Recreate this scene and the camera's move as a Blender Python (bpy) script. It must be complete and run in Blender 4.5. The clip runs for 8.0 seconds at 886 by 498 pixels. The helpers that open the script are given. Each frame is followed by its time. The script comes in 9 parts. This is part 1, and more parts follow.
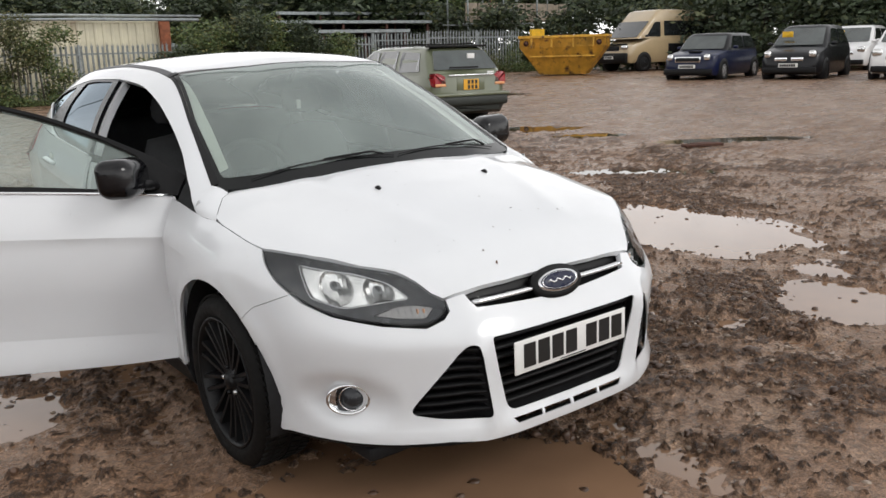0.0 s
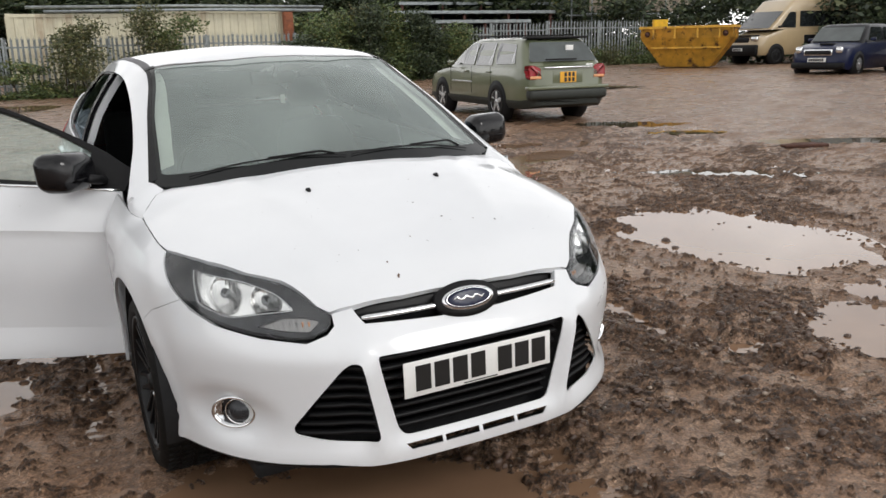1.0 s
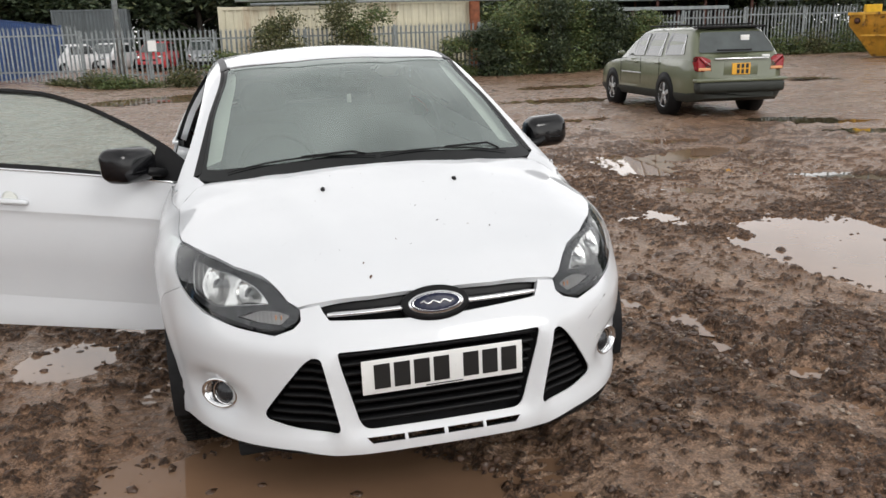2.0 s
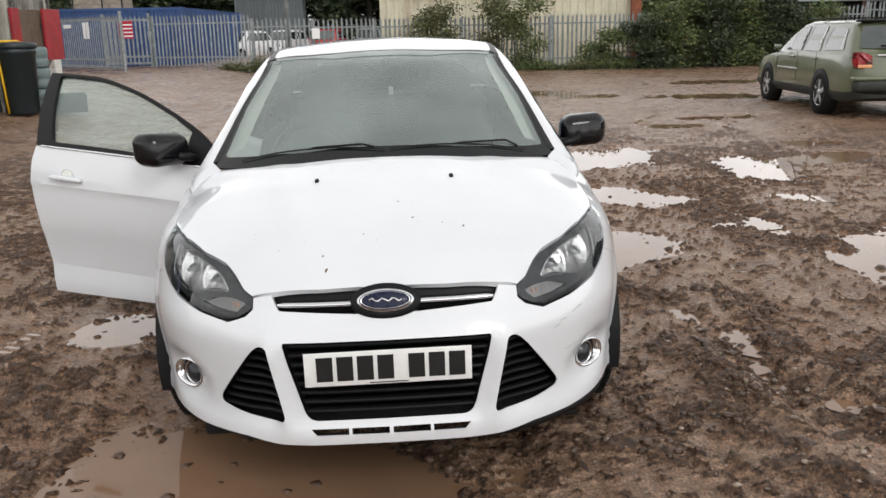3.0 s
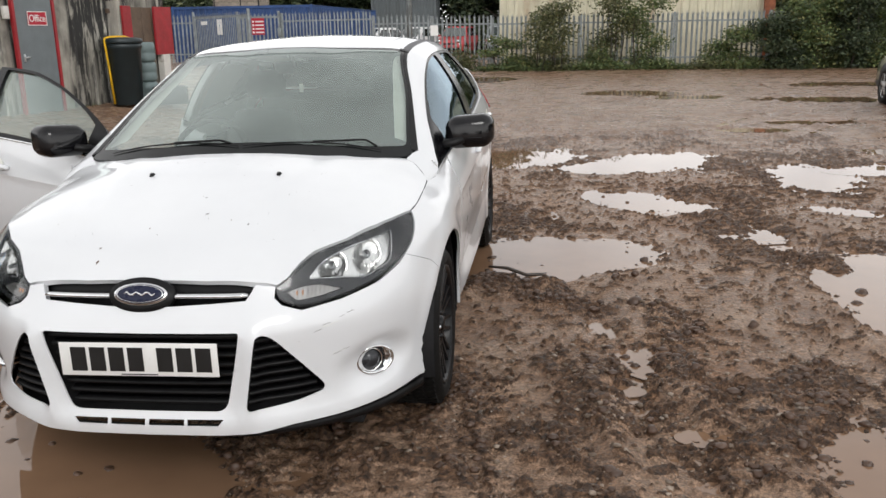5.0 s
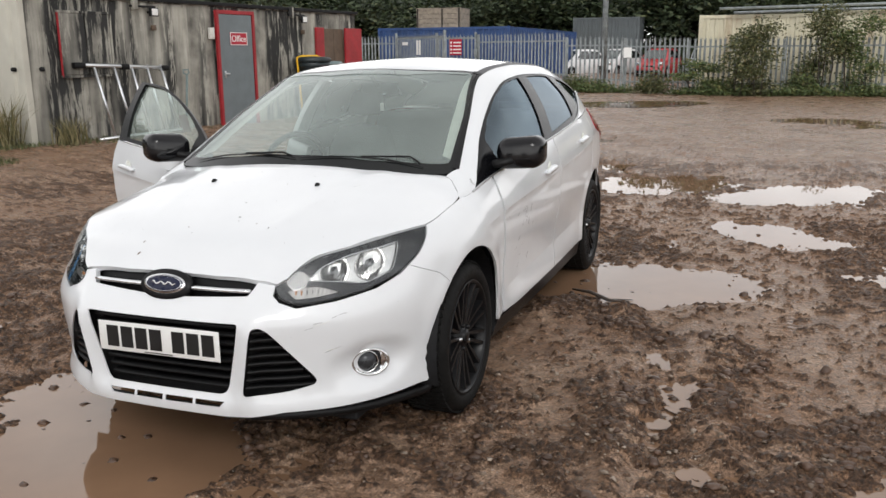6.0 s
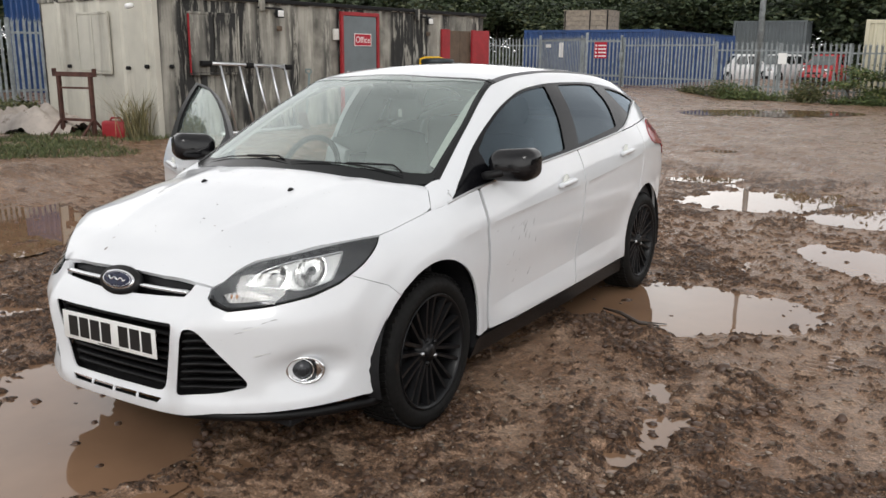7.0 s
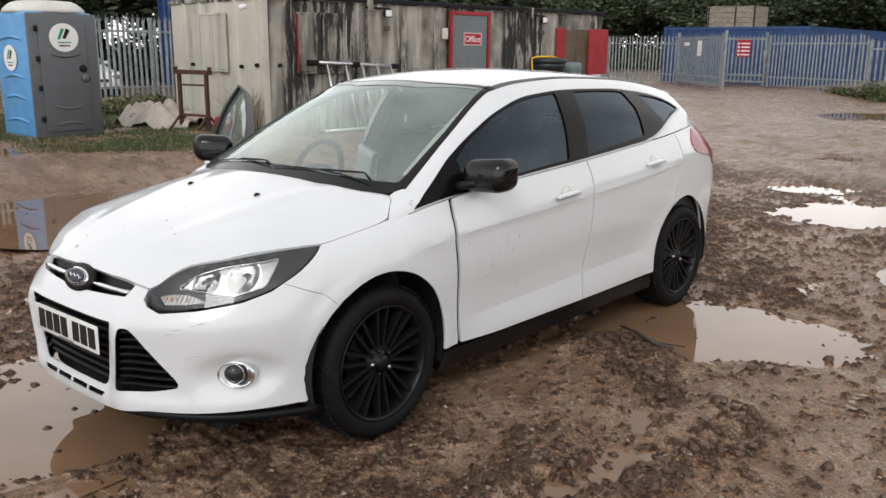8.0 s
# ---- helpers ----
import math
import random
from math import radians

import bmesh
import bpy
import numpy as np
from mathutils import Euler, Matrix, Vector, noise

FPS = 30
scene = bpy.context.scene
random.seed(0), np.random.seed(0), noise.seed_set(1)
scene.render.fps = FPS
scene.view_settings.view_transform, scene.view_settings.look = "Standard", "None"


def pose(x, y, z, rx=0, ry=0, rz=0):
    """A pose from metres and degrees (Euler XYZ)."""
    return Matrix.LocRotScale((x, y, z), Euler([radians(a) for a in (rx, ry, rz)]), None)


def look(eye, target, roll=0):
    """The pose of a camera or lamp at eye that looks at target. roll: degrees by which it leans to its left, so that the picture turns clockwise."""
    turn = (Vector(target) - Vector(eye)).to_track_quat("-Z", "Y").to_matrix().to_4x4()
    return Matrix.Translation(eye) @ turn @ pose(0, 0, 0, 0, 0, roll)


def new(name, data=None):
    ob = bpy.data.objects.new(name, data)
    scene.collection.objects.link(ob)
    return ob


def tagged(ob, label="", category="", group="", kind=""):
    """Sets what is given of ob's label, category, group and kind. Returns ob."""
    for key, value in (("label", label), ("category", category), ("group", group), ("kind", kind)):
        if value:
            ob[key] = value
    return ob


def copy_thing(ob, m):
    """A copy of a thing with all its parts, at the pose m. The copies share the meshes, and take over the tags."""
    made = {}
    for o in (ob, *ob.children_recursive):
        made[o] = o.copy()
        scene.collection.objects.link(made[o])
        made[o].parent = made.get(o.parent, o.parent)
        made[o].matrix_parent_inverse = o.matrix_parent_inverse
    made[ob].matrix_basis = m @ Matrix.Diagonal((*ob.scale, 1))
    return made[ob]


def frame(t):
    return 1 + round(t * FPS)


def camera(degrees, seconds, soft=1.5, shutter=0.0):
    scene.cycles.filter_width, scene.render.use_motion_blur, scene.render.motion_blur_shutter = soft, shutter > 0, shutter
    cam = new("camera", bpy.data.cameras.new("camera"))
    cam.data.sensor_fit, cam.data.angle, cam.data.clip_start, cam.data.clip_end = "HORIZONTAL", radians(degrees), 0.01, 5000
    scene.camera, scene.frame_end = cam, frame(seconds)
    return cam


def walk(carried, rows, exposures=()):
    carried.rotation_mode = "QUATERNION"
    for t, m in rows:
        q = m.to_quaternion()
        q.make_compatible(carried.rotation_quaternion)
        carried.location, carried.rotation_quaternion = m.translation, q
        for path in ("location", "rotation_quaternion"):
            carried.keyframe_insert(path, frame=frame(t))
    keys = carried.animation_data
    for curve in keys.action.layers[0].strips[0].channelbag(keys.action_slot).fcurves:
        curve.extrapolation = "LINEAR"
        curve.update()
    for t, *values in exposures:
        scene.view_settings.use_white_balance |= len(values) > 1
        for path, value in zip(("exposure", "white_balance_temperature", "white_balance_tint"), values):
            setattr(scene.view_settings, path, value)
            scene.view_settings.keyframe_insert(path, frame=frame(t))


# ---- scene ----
cam = camera(55.7, 8.0)
PATH = [
    (0, (-1.899, -1.899, 1.446), (-0.758, -0.323, 0.986), -1.55),
    (0.5, (-1.562, -2.018, 1.457), (-0.558, -0.354, 0.985), -0.91),
    (1, (-1.196, -2.106, 1.451), (-0.314, -0.375, 0.976), -1.27),
    (1.5, (-0.866, -2.267, 1.472), (-0.189, -0.447, 0.986), -1.83),
    (2, (-0.575, -2.392, 1.503), (-0.12, -0.505, 1.01), -1.6),
    (3.5, (0.415, -2.437, 1.507), (0.385, -0.506, 0.987), -1.07),
    (4, (0.735, -2.317, 1.482), (0.667, -0.394, 0.935), -1.27),
    (5.5, (1.6, -2.327, 1.497), (1.139, -0.441, 1.018), -0.6),
    (6, (1.992, -2.279, 1.498), (1.275, -0.469, 1.041), -0.34),
    (6.5, (2.359, -2.148, 1.518), (1.433, -0.433, 1.069), 0.51),
    (7, (2.629, -1.859, 1.527), (1.592, -0.21, 1.072), 0.48),
    (7.5, (2.923, -1.588, 1.536), (1.735, -0.046, 1.077), 0.03),
    (8, (3.19, -1.333, 1.578), (1.884, 0.108, 1.113), 0.58),
]
walk(cam, [(t, look(eye, target, roll)) for t, eye, target, roll in PATH],
     [(0, -0.07), (1.5, -0.03), (3.5, 0.0), (5.5, 0.0), (6.5, -0.05), (8, -0.08)])

# ---- light: an overcast, rainy day ----
world = bpy.data.worlds.new("overcast")
scene.world = world
world.use_nodes = True
wn = world.node_tree
sky = wn.nodes.new("ShaderNodeTexSky")
sky.sky_type = "NISHITA"
sky.sun_disc = False
sky.sun_elevation, sky.sun_rotation = radians(37), radians(152)
sky.air_density, sky.dust_density = 1.0, 1.0
# the cloud sheet takes nearly all the blue out of the sky and evens it
grey = wn.nodes.new("ShaderNodeHueSaturation")
grey.inputs["Saturation"].default_value = 0.25
wn.links.new(sky.outputs["Color"], grey.inputs["Color"])
cloud = wn.nodes.new("ShaderNodeTexNoise")
cloud.inputs["Scale"].default_value = 3.0
cloud.inputs["Detail"].default_value = 6
crd = wn.nodes.new("ShaderNodeTexCoord")
wn.links.new(crd.outputs["Generated"], cloud.inputs["Vector"])
crp = wn.nodes.new("ShaderNodeValToRGB")
crp.color_ramp.elements[0].position, crp.color_ramp.elements[0].color = 0.3, (5.8, 5.8, 6.0, 1)
crp.color_ramp.elements[1].position, crp.color_ramp.elements[1].color = 0.7, (12.2, 12.0, 11.75, 1)
wn.links.new(cloud.outputs["Fac"], crp.inputs["Fac"])
veil = wn.nodes.new("ShaderNodeMix")
veil.data_type = "RGBA"
veil.inputs[0].default_value = 0.8
wn.links.new(grey.outputs["Color"], veil.inputs[6])
wn.links.new(crp.outputs["Color"], veil.inputs[7])
high = wn.nodes.new("ShaderNodeSeparateXYZ")
wn.links.new(crd.outputs["Generated"], high.inputs[0])
fall = wn.nodes.new("ShaderNodeValToRGB")
for e, (p, c) in zip(fall.color_ramp.elements, ((0.0, 1.0), (0.85, 0.48))):
    e.position, e.color = p, (c, c, c, 1)
wn.links.new(high.outputs["Z"], fall.inputs["Fac"])
dome = wn.nodes.new("ShaderNodeMix")
dome.data_type, dome.blend_type = "RGBA", "MULTIPLY"
dome.inputs[0].default_value = 1.0
wn.links.new(veil.outputs[2], dome.inputs[6])
wn.links.new(fall.outputs["Color"], dome.inputs[7])
wn.links.new(dome.outputs[2], wn.nodes["Background"].inputs["Color"])
wn.nodes["Background"].inputs["Strength"].default_value = 0.214
sun = new("sun", bpy.data.lights.new("sun", "SUN"))
sun.data.energy, sun.data.angle, sun.data.color = 0.9, radians(20), (1.0, 0.985, 0.96)
az = radians(152)
sun.matrix_basis = look((0, 0, 19), (-25 * math.sin(az), -25 * math.cos(az), 0))


# ---- small toolbox ----
CARGAP = 0.0025


def part(name, mesh, material, parent=None, label="", smooth=True, m=None):
    """Links a bmesh or mesh as one object under a thing or part."""
    if isinstance(mesh, bmesh.types.BMesh):
        me = bpy.data.meshes.new(name)
        mesh.to_mesh(me)
        mesh.free()
        mesh = me
    mats = material if isinstance(material, (list, tuple)) else [material]
    for mm in mats:
        mesh.materials.append(mm)
    if smooth:
        mesh.polygons.foreach_set("use_smooth", [True] * len(mesh.polygons))
    ob = new(name, mesh)
    if parent is not None:
        ob.parent = parent
    if m is not None:
        ob.matrix_basis = m
    if label:
        tagged(ob, label)
    return ob


def thing(name, m, label, category, group="", kind=""):
    """An Empty at the base of a thing, which carries its parts."""
    ob = new(name)
    ob.empty_display_size = 0.1
    ob.matrix_basis = m
    return tagged(ob, label, category, group, kind)


def sharp(ob, degrees=35):
    """Keeps edges steeper than that hard."""
    me = ob.data
    bm = bmesh.new()
    bm.from_mesh(me)
    for e in bm.edges:
        if len(e.link_faces) == 2 and e.calc_face_angle(0) > radians(degrees):
            e.smooth = False
    bm.to_mesh(me)
    bm.free()
    return ob


def spl(pairs):
    """A smooth monotone-limited curve through (t, value) pairs."""
    ts = np.array([p[0] for p in pairs], float)
    vs = np.array([p[1] for p in pairs], float)
    d = np.diff(vs) / np.diff(ts)
    g = np.zeros(len(ts))
    g[0], g[-1] = d[0], d[-1]
    for i in range(1, len(ts) - 1):
        if d[i - 1] * d[i] > 0:
            h0, h1 = ts[i] - ts[i - 1], ts[i + 1] - ts[i]
            g[i] = 3 * (h0 + h1) / ((2 * h1 + h0) / d[i - 1] + (h1 + 2 * h0) / d[i])

    def f(t):
        t = min(max(t, ts[0]), ts[-1])
        i = min(max(int(np.searchsorted(ts, t)) - 1, 0), len(ts) - 2)
        h = ts[i + 1] - ts[i]
        u = (t - ts[i]) / h
        return float(vs[i] * (1 + 2 * u) * (1 - u) ** 2 + g[i] * h * u * (1 - u) ** 2
                     + vs[i + 1] * u * u * (3 - 2 * u) + g[i + 1] * h * u * u * (u - 1))
    return f


def fillet(pts, n=5):
    """Rounds the corners of an outline; a third value is a corner's radius."""
    out = []
    k = len(pts)
    for i in range(k):
        p = Vector(pts[i][:2])
        r = pts[i][2] if len(pts[i]) > 2 else 0
        if r <= 0:
            out.append((p.x, p.y))
            continue
        a, b = Vector(pts[i - 1][:2]) - p, Vector(pts[(i + 1) % k][:2]) - p
        ra, rb = min(r, a.length * 0.48), min(r, b.length * 0.48)
        q0, q1 = p + a.normalized() * ra, p + b.normalized() * rb
        for j in range(n + 1):
            u = j / n
            q = q0 * (1 - u) ** 2 + p * 2 * u * (1 - u) + q1 * u * u
            out.append((q.x, q.y))
    return out


def resample(pts, step):
    out = []
    for i, p in enumerate(pts):
        q = pts[(i + 1) % len(pts)]
        n = max(1, int(math.ceil(math.hypot(q[0] - p[0], q[1] - p[1]) / step)))
        out += [(p[0] + (q[0] - p[0]) * j / n, p[1] + (q[1] - p[1]) * j / n) for j in range(n)]
    return out


def inside(pts, poly):
    """Which of the points (n x 2) lie in the outline."""
    x, y = pts[:, 0], pts[:, 1]
    res = np.zeros(len(pts), bool)
    pa = np.array(poly)
    pb = np.roll(pa, -1, axis=0)
    for (x0, y0), (x1, y1) in zip(pa, pb):
        if y0 == y1:
            continue
        hit = ((y0 > y) != (y1 > y)) & (x < (x1 - x0) * (y - y0) / (y1 - y0) + x0)
        res ^= hit
    return res


def edge_distance(pts, poly):
    pa = np.array(poly)
    pb = np.roll(pa, -1, axis=0)
    best = np.full(len(pts), 1e9)
    for a, b in zip(pa, pb):
        ab = b - a
        L = max((ab ** 2).sum(), 1e-12)
        u = np.clip(((pts - a) @ ab) / L, 0, 1)
        dd = np.hypot(*(pts - a - u[:, None] * ab).T)
        best = np.minimum(best, dd)
    return best


def shrink(poly, gap):
    """Moves an outline inwards by a gap."""
    if gap == 0:
        return poly
    area = sum(p[0] * q[1] - q[0] * p[1] for p, q in zip(poly, poly[1:] + poly[:1]))
    sg = 1 if area > 0 else -1
    out = []
    k = len(poly)
    for i in range(k):
        a, p, b = Vector(poly[i - 1]), Vector(poly[i]), Vector(poly[(i + 1) % k])
        d0, d1 = (p - a), (b - p)
        if d0.length < 1e-9 or d1.length < 1e-9:
            continue
        d0.normalize(), d1.normalize()
        nrm = Vector((-(d0.y + d1.y), d0.x + d1.x)) * sg
        if nrm.length < 1e-6:
            nrm = Vector((-d1.y, d1.x)) * sg
        nrm.normalize()
        c = max(0.4, abs(nrm.dot(Vector((-d1.y, d1.x)))))
        q = p + nrm * gap / c
        out.append((q.x, q.y))
    return out


def skin(poly, to3d, holes=(), step=0.03, gap=CARGAP, lip=0.014, hole_lip=0.03, out=0.0, lines=()):
    """A panel cut out of a curved surface: an outline (and holes) in the surface's own two
    coordinates, tessellated, lifted by to3d(a, b) -> Vector, with its edges turned inwards; lines are creases kept sharp."""
    from mathutils.geometry import delaunay_2d_cdt
    loops = [resample(shrink(list(poly), gap), step)] + [resample(list(h), step * 0.6) for h in holes]
    pa = np.array(loops[0])
    lo, hi = pa.min(0), pa.max(0)
    gx, gy = np.meshgrid(np.arange(lo[0] + step / 2, hi[0], step), np.arange(lo[1] + step / 2, hi[1], step))
    gx = gx + (np.arange(gx.shape[0]) % 2)[:, None] * step * 0.5
    g = np.stack([gx.ravel(), gy.ravel()], 1)
    g = g[inside(g, loops[0])]
    for h in loops[1:]:
        g = g[~inside(g, h)]
    for h in loops:
        if len(g):
            g = g[edge_distance(g, h) > step * 0.35]
    ridges = []
    for ln in lines:
        q = np.array(ln)
        ok = inside(q, loops[0])
        for h in loops[1:]:
            ok &= ~inside(q, h)
        for h in loops:
            ok &= edge_distance(q, h) > step * 0.4
        run = [tuple(p) for p, k in zip(ln, ok) if k]
        if len(run) > 1:
            ridges.append(run)
            a, b = np.array(run[:-1]), np.array(run[1:])
            for p, q in zip(a, b):
                ab = q - p
                u = np.clip(((g - p) @ ab) / (ab ** 2).sum(), 0, 1)
                g = g[np.hypot(*(g - p - u[:, None] * ab).T) > step * 0.4]
    verts, edges = [], []
    for lp in loops:
        b = len(verts)
        verts += [Vector(p) for p in lp]
        edges += [(b + i, b + (i + 1) % len(lp)) for i in range(len(lp))]
    rim = len(verts)
    for run in ridges:
        b = len(verts)
        verts += [Vector(p) for p in run]
        edges += [(b + i, b + i + 1) for i in range(len(run) - 1)]
    crest = set(range(rim, len(verts)))
    verts += [Vector(p) for p in g]
    v2, e2, f2, ov, oe, of = delaunay_2d_cdt(verts, edges, [], 1, 1e-6)
    cen = np.array([[sum(v2[i].x for i in f) / len(f), sum(v2[i].y for i in f) / len(f)] for f in f2])
    keep = inside(cen, loops[0])
    for h in loops[1:]:
        keep &= ~inside(cen, h)
    f2 = [f for f, k in zip(f2, keep) if k]
    bm = bmesh.new()
    eps = 0.002

    def normal(a, b):
        n = (to3d(a + eps, b) - to3d(a - eps, b)).cross(to3d(a, b + eps) - to3d(a, b - eps))
        return n.normalized() if n.length > 0 else Vector((0, 0, 1))
    pts = [(p, to3d(p.x, p.y), normal(p.x, p.y)) for p in v2]
    # outward: away from the car's middle
    sg = 1 if sum(n.dot(Vector((q.x, (q.y - 2.1) * 0.4, (q.z - 0.5)))) for _, q, n in pts) > 0 else -1
    bv = [bm.verts.new(q + n * sg * out) for _, q, n in pts]
    for f in f2:
        try:
            bm.faces.new([bv[i] for i in f])
        except ValueError:
            pass
    for f in bm.faces:
        f.normal_update()
    bm.verts.index_update()
    crest = {i for i, src in enumerate(ov) if any(k in crest for k in src)}
    if crest:
        for e in bm.edges:
            if e.verts[0].index in crest and e.verts[1].index in crest:
                e.smooth = False
    flip = sum(f.normal.dot(pts[f.verts[0].index][2] * sg) for f in bm.faces) < 0
    if flip:
        bmesh.ops.reverse_faces(bm, faces=bm.faces[:])
    if lip:
        border = [e for e in bm.edges if len(e.link_faces) == 1]
        hset = set()
        base = len(loops[0])
        for i, src in enumerate(ov):
            if any(s >= base and s < sum(len(q) for q in loops) for s in src):
                hset.add(i)
        nv = {}
        for e in border:
            for v in e.verts:
                if v not in nv:
                    i = v.index
                    d = hole_lip if i in hset else lip
                    nv[v] = bm.verts.new(v.co - pts[i][2] * sg * d)
        for e in border:
            a, b = e.verts
            f = e.link_faces[0]
            for lpz in f.loops:
                if lpz.edge == e:
                    a, b = lpz.vert, lpz.link_loop_next.vert
            try:
                nf = bm.faces.new([b, a, nv[a], nv[b]])
            except ValueError:
                continue
        for e in border:
            e.smooth = False
    return bm


def lathe(profile, n=48, axis="x", caps=True):
    """Turns a list of (radius, along) round an axis."""
    bm = bmesh.new()
    rings = []
    for r, a in profile:
        ring = []
        for i in range(n):
            w = 2 * math.pi * i / n
            c, s = r * math.cos(w), r * math.sin(w)
            ring.append(bm.verts.new({"x": (a, c, s), "y": (c, a, s), "z": (c, s, a)}[axis]))
        rings.append(ring)
    for r0, r1 in zip(rings, rings[1:]):
        for i in range(n):
            j = (i + 1) % n
            bm.faces.new([r0[i], r0[j], r1[j], r1[i]])
    for ring, rad in ((rings[0], profile[0][0]), (rings[-1], profile[-1][0])):
        if caps and rad > 1e-4:
            bm.faces.new(ring)
    bmesh.ops.remove_doubles(bm, verts=bm.verts[:], dist=1e-5)
    bmesh.ops.recalc_face_normals(bm, faces=bm.faces[:])
    return bm


def tube(points, radius, n=8, closed=False, taper=None):
    """A round bar along points."""
    bm = bmesh.new()
    pts = [Vector(p) for p in points]
    rings = []
    k = len(pts)
    up = Vector((0, 0, 1))
    prev = None
    for i, p in enumerate(pts):
        d = (pts[(i + 1) % k] - pts[i - 1]) if closed else (pts[min(i + 1, k - 1)] - pts[max(i - 1, 0)])
        d.normalize()
        a = d.cross(prev if prev is not None else (up if abs(d.z) < 0.95 else Vector((1, 0, 0))))
        if prev is not None:
            a = prev - d * prev.dot(d)
        a.normalize()
        prev = a
        b = d.cross(a)
        r = radius if taper is None else radius * taper[i]
        rings.append([bm.verts.new(p + (a * math.cos(w) + b * math.sin(w)) * r) for w in (2 * math.pi * j / n for j in range(n))])
    for i in range(k if closed else k - 1):
        r0, r1 = rings[i], rings[(i + 1) % k]
        for j in range(n):
            bm.faces.new([r0[j], r0[(j + 1) % n], r1[(j + 1) % n], r1[j]])
    if not closed:
        bm.faces.new(rings[0][::-1])
        bm.faces.new(rings[-1])
    bmesh.ops.recalc_face_normals(bm, faces=bm.faces[:])
    return bm


def block(sx, sy, sz, bevel=0.0, at=(0, 0, 0), seg=2, m=None):
    """A bevelled box, its base centre at a place."""
    bm = bmesh.new()
    bmesh.ops.create_cube(bm, size=1)
    bmesh.ops.scale(bm, vec=(sx, sy, sz), verts=bm.verts)
    if bevel:
        bmesh.ops.bevel(bm, geom=bm.edges[:], offset=bevel, segments=seg, profile=0.5, affect="EDGES")
    bmesh.ops.translate(bm, vec=(at[0], at[1], at[2] + sz / 2), verts=bm.verts)
    if m is not None:
        bmesh.ops.transform(bm, matrix=m, verts=bm.verts)
    return bm


def merge(*bms):
    """Joins several bmeshes into the first."""
    out = bms[0]
    for b in bms[1:]:
        me = bpy.data.meshes.new("tmp")
        b.to_mesh(me)
        b.free()
        out.from_mesh(me)
        bpy.data.meshes.remove(me)
    return out


def prism(outline, depth, bevel=0.0, seg=2):
    """An outline in x, z given a depth along y (0 .. depth)."""
    bm = bmesh.new()
    vs = [bm.verts.new((p[0], 0, p[1])) for p in outline]
    f = bm.faces.new(vs)
    r = bmesh.ops.extrude_face_region(bm, geom=[f])
    bmesh.ops.translate(bm, vec=(0, depth, 0), verts=[v for v in r["geom"] if isinstance(v, bmesh.types.BMVert)])
    bmesh.ops.recalc_face_normals(bm, faces=bm.faces[:])
    if bevel:
        bmesh.ops.bevel(bm, geom=bm.edges[:], offset=bevel, segments=seg, profile=0.5, affect="EDGES")
    return bm


def blob(cages, levels=2):
    """A smooth closed loft through rings of points (each ring the same count)."""
    bm = bmesh.new()
    rings = [[bm.verts.new(p) for p in ring] for ring in cages]
    n = len(rings[0])
    for r0, r1 in zip(rings, rings[1:]):
        for j in range(n):
            bm.faces.new([r0[j], r0[(j + 1) % n], r1[(j + 1) % n], r1[j]])
    bm.faces.new(rings[0][::-1])
    bm.faces.new(rings[-1])
    bmesh.ops.recalc_face_normals(bm, faces=bm.faces[:])
    if levels:
        bmesh.ops.subdivide_edges(bm, edges=bm.edges[:], cuts=levels, use_grid_fill=True, smooth=0.0)
        for _ in range(levels * 2):
            bmesh.ops.smooth_vert(bm, verts=bm.verts[:], factor=0.5, use_axis_x=True, use_axis_y=True, use_axis_z=True)
    return bm




# ---- materials ----
def nodes_of(name):
    mt = bpy.data.materials.new(name)
    mt.use_nodes = True
    nt = mt.node_tree
    return mt, nt, nt.nodes["Principled BSDF"]


def noise_node(nt, scale, detail=5, rough=0.55, space="Object", stretch=None, random=False):
    tc = nt.nodes.new("ShaderNodeTexCoord")
    src = tc.outputs[space]
    if stretch or random:
        mp = nt.nodes.new("ShaderNodeMapping")
        nt.links.new(src, mp.inputs["Vector"])
        if stretch:
            mp.inputs["Scale"].default_value = stretch
        if random:
            oi = nt.nodes.new("ShaderNodeObjectInfo")
            mu = nt.nodes.new("ShaderNodeMath")
            mu.operation = "MULTIPLY"
            mu.inputs[1].default_value = 37.0
            nt.links.new(oi.outputs["Random"], mu.inputs[0])
            nt.links.new(mu.outputs[0], mp.inputs["Location"])
        src = mp.outputs["Vector"]
    nz = nt.nodes.new("ShaderNodeTexNoise")
    nz.inputs["Scale"].default_value = scale
    nz.inputs["Detail"].default_value = detail
    nz.inputs["Roughness"].default_value = rough
    nt.links.new(src, nz.inputs["Vector"])
    return nz.outputs["Fac"]


def ramp(nt, fac, stops):
    rp = nt.nodes.new("ShaderNodeValToRGB")
    el = rp.color_ramp.elements
    while len(el) < len(stops):
        el.new(0.5)
    for e, (p, c) in zip(el, stops):
        e.position = p
        e.color = (*c, 1) if len(c) == 3 else c
    nt.links.new(fac, rp.inputs["Fac"])
    return rp.outputs["Color"]


def mixed(nt, fac, a, b):
    mx = nt.nodes.new("ShaderNodeMix")
    mx.data_type = "RGBA"
    for sock, val in ((mx.inputs[0], fac), (mx.inputs[6], a), (mx.inputs[7], b)):
        if isinstance(val, (float, int)):
            sock.default_value = val
        elif isinstance(val, tuple):
            sock.default_value = (*val, 1)
        else:
            nt.links.new(val, sock)
    return mx.outputs[2]


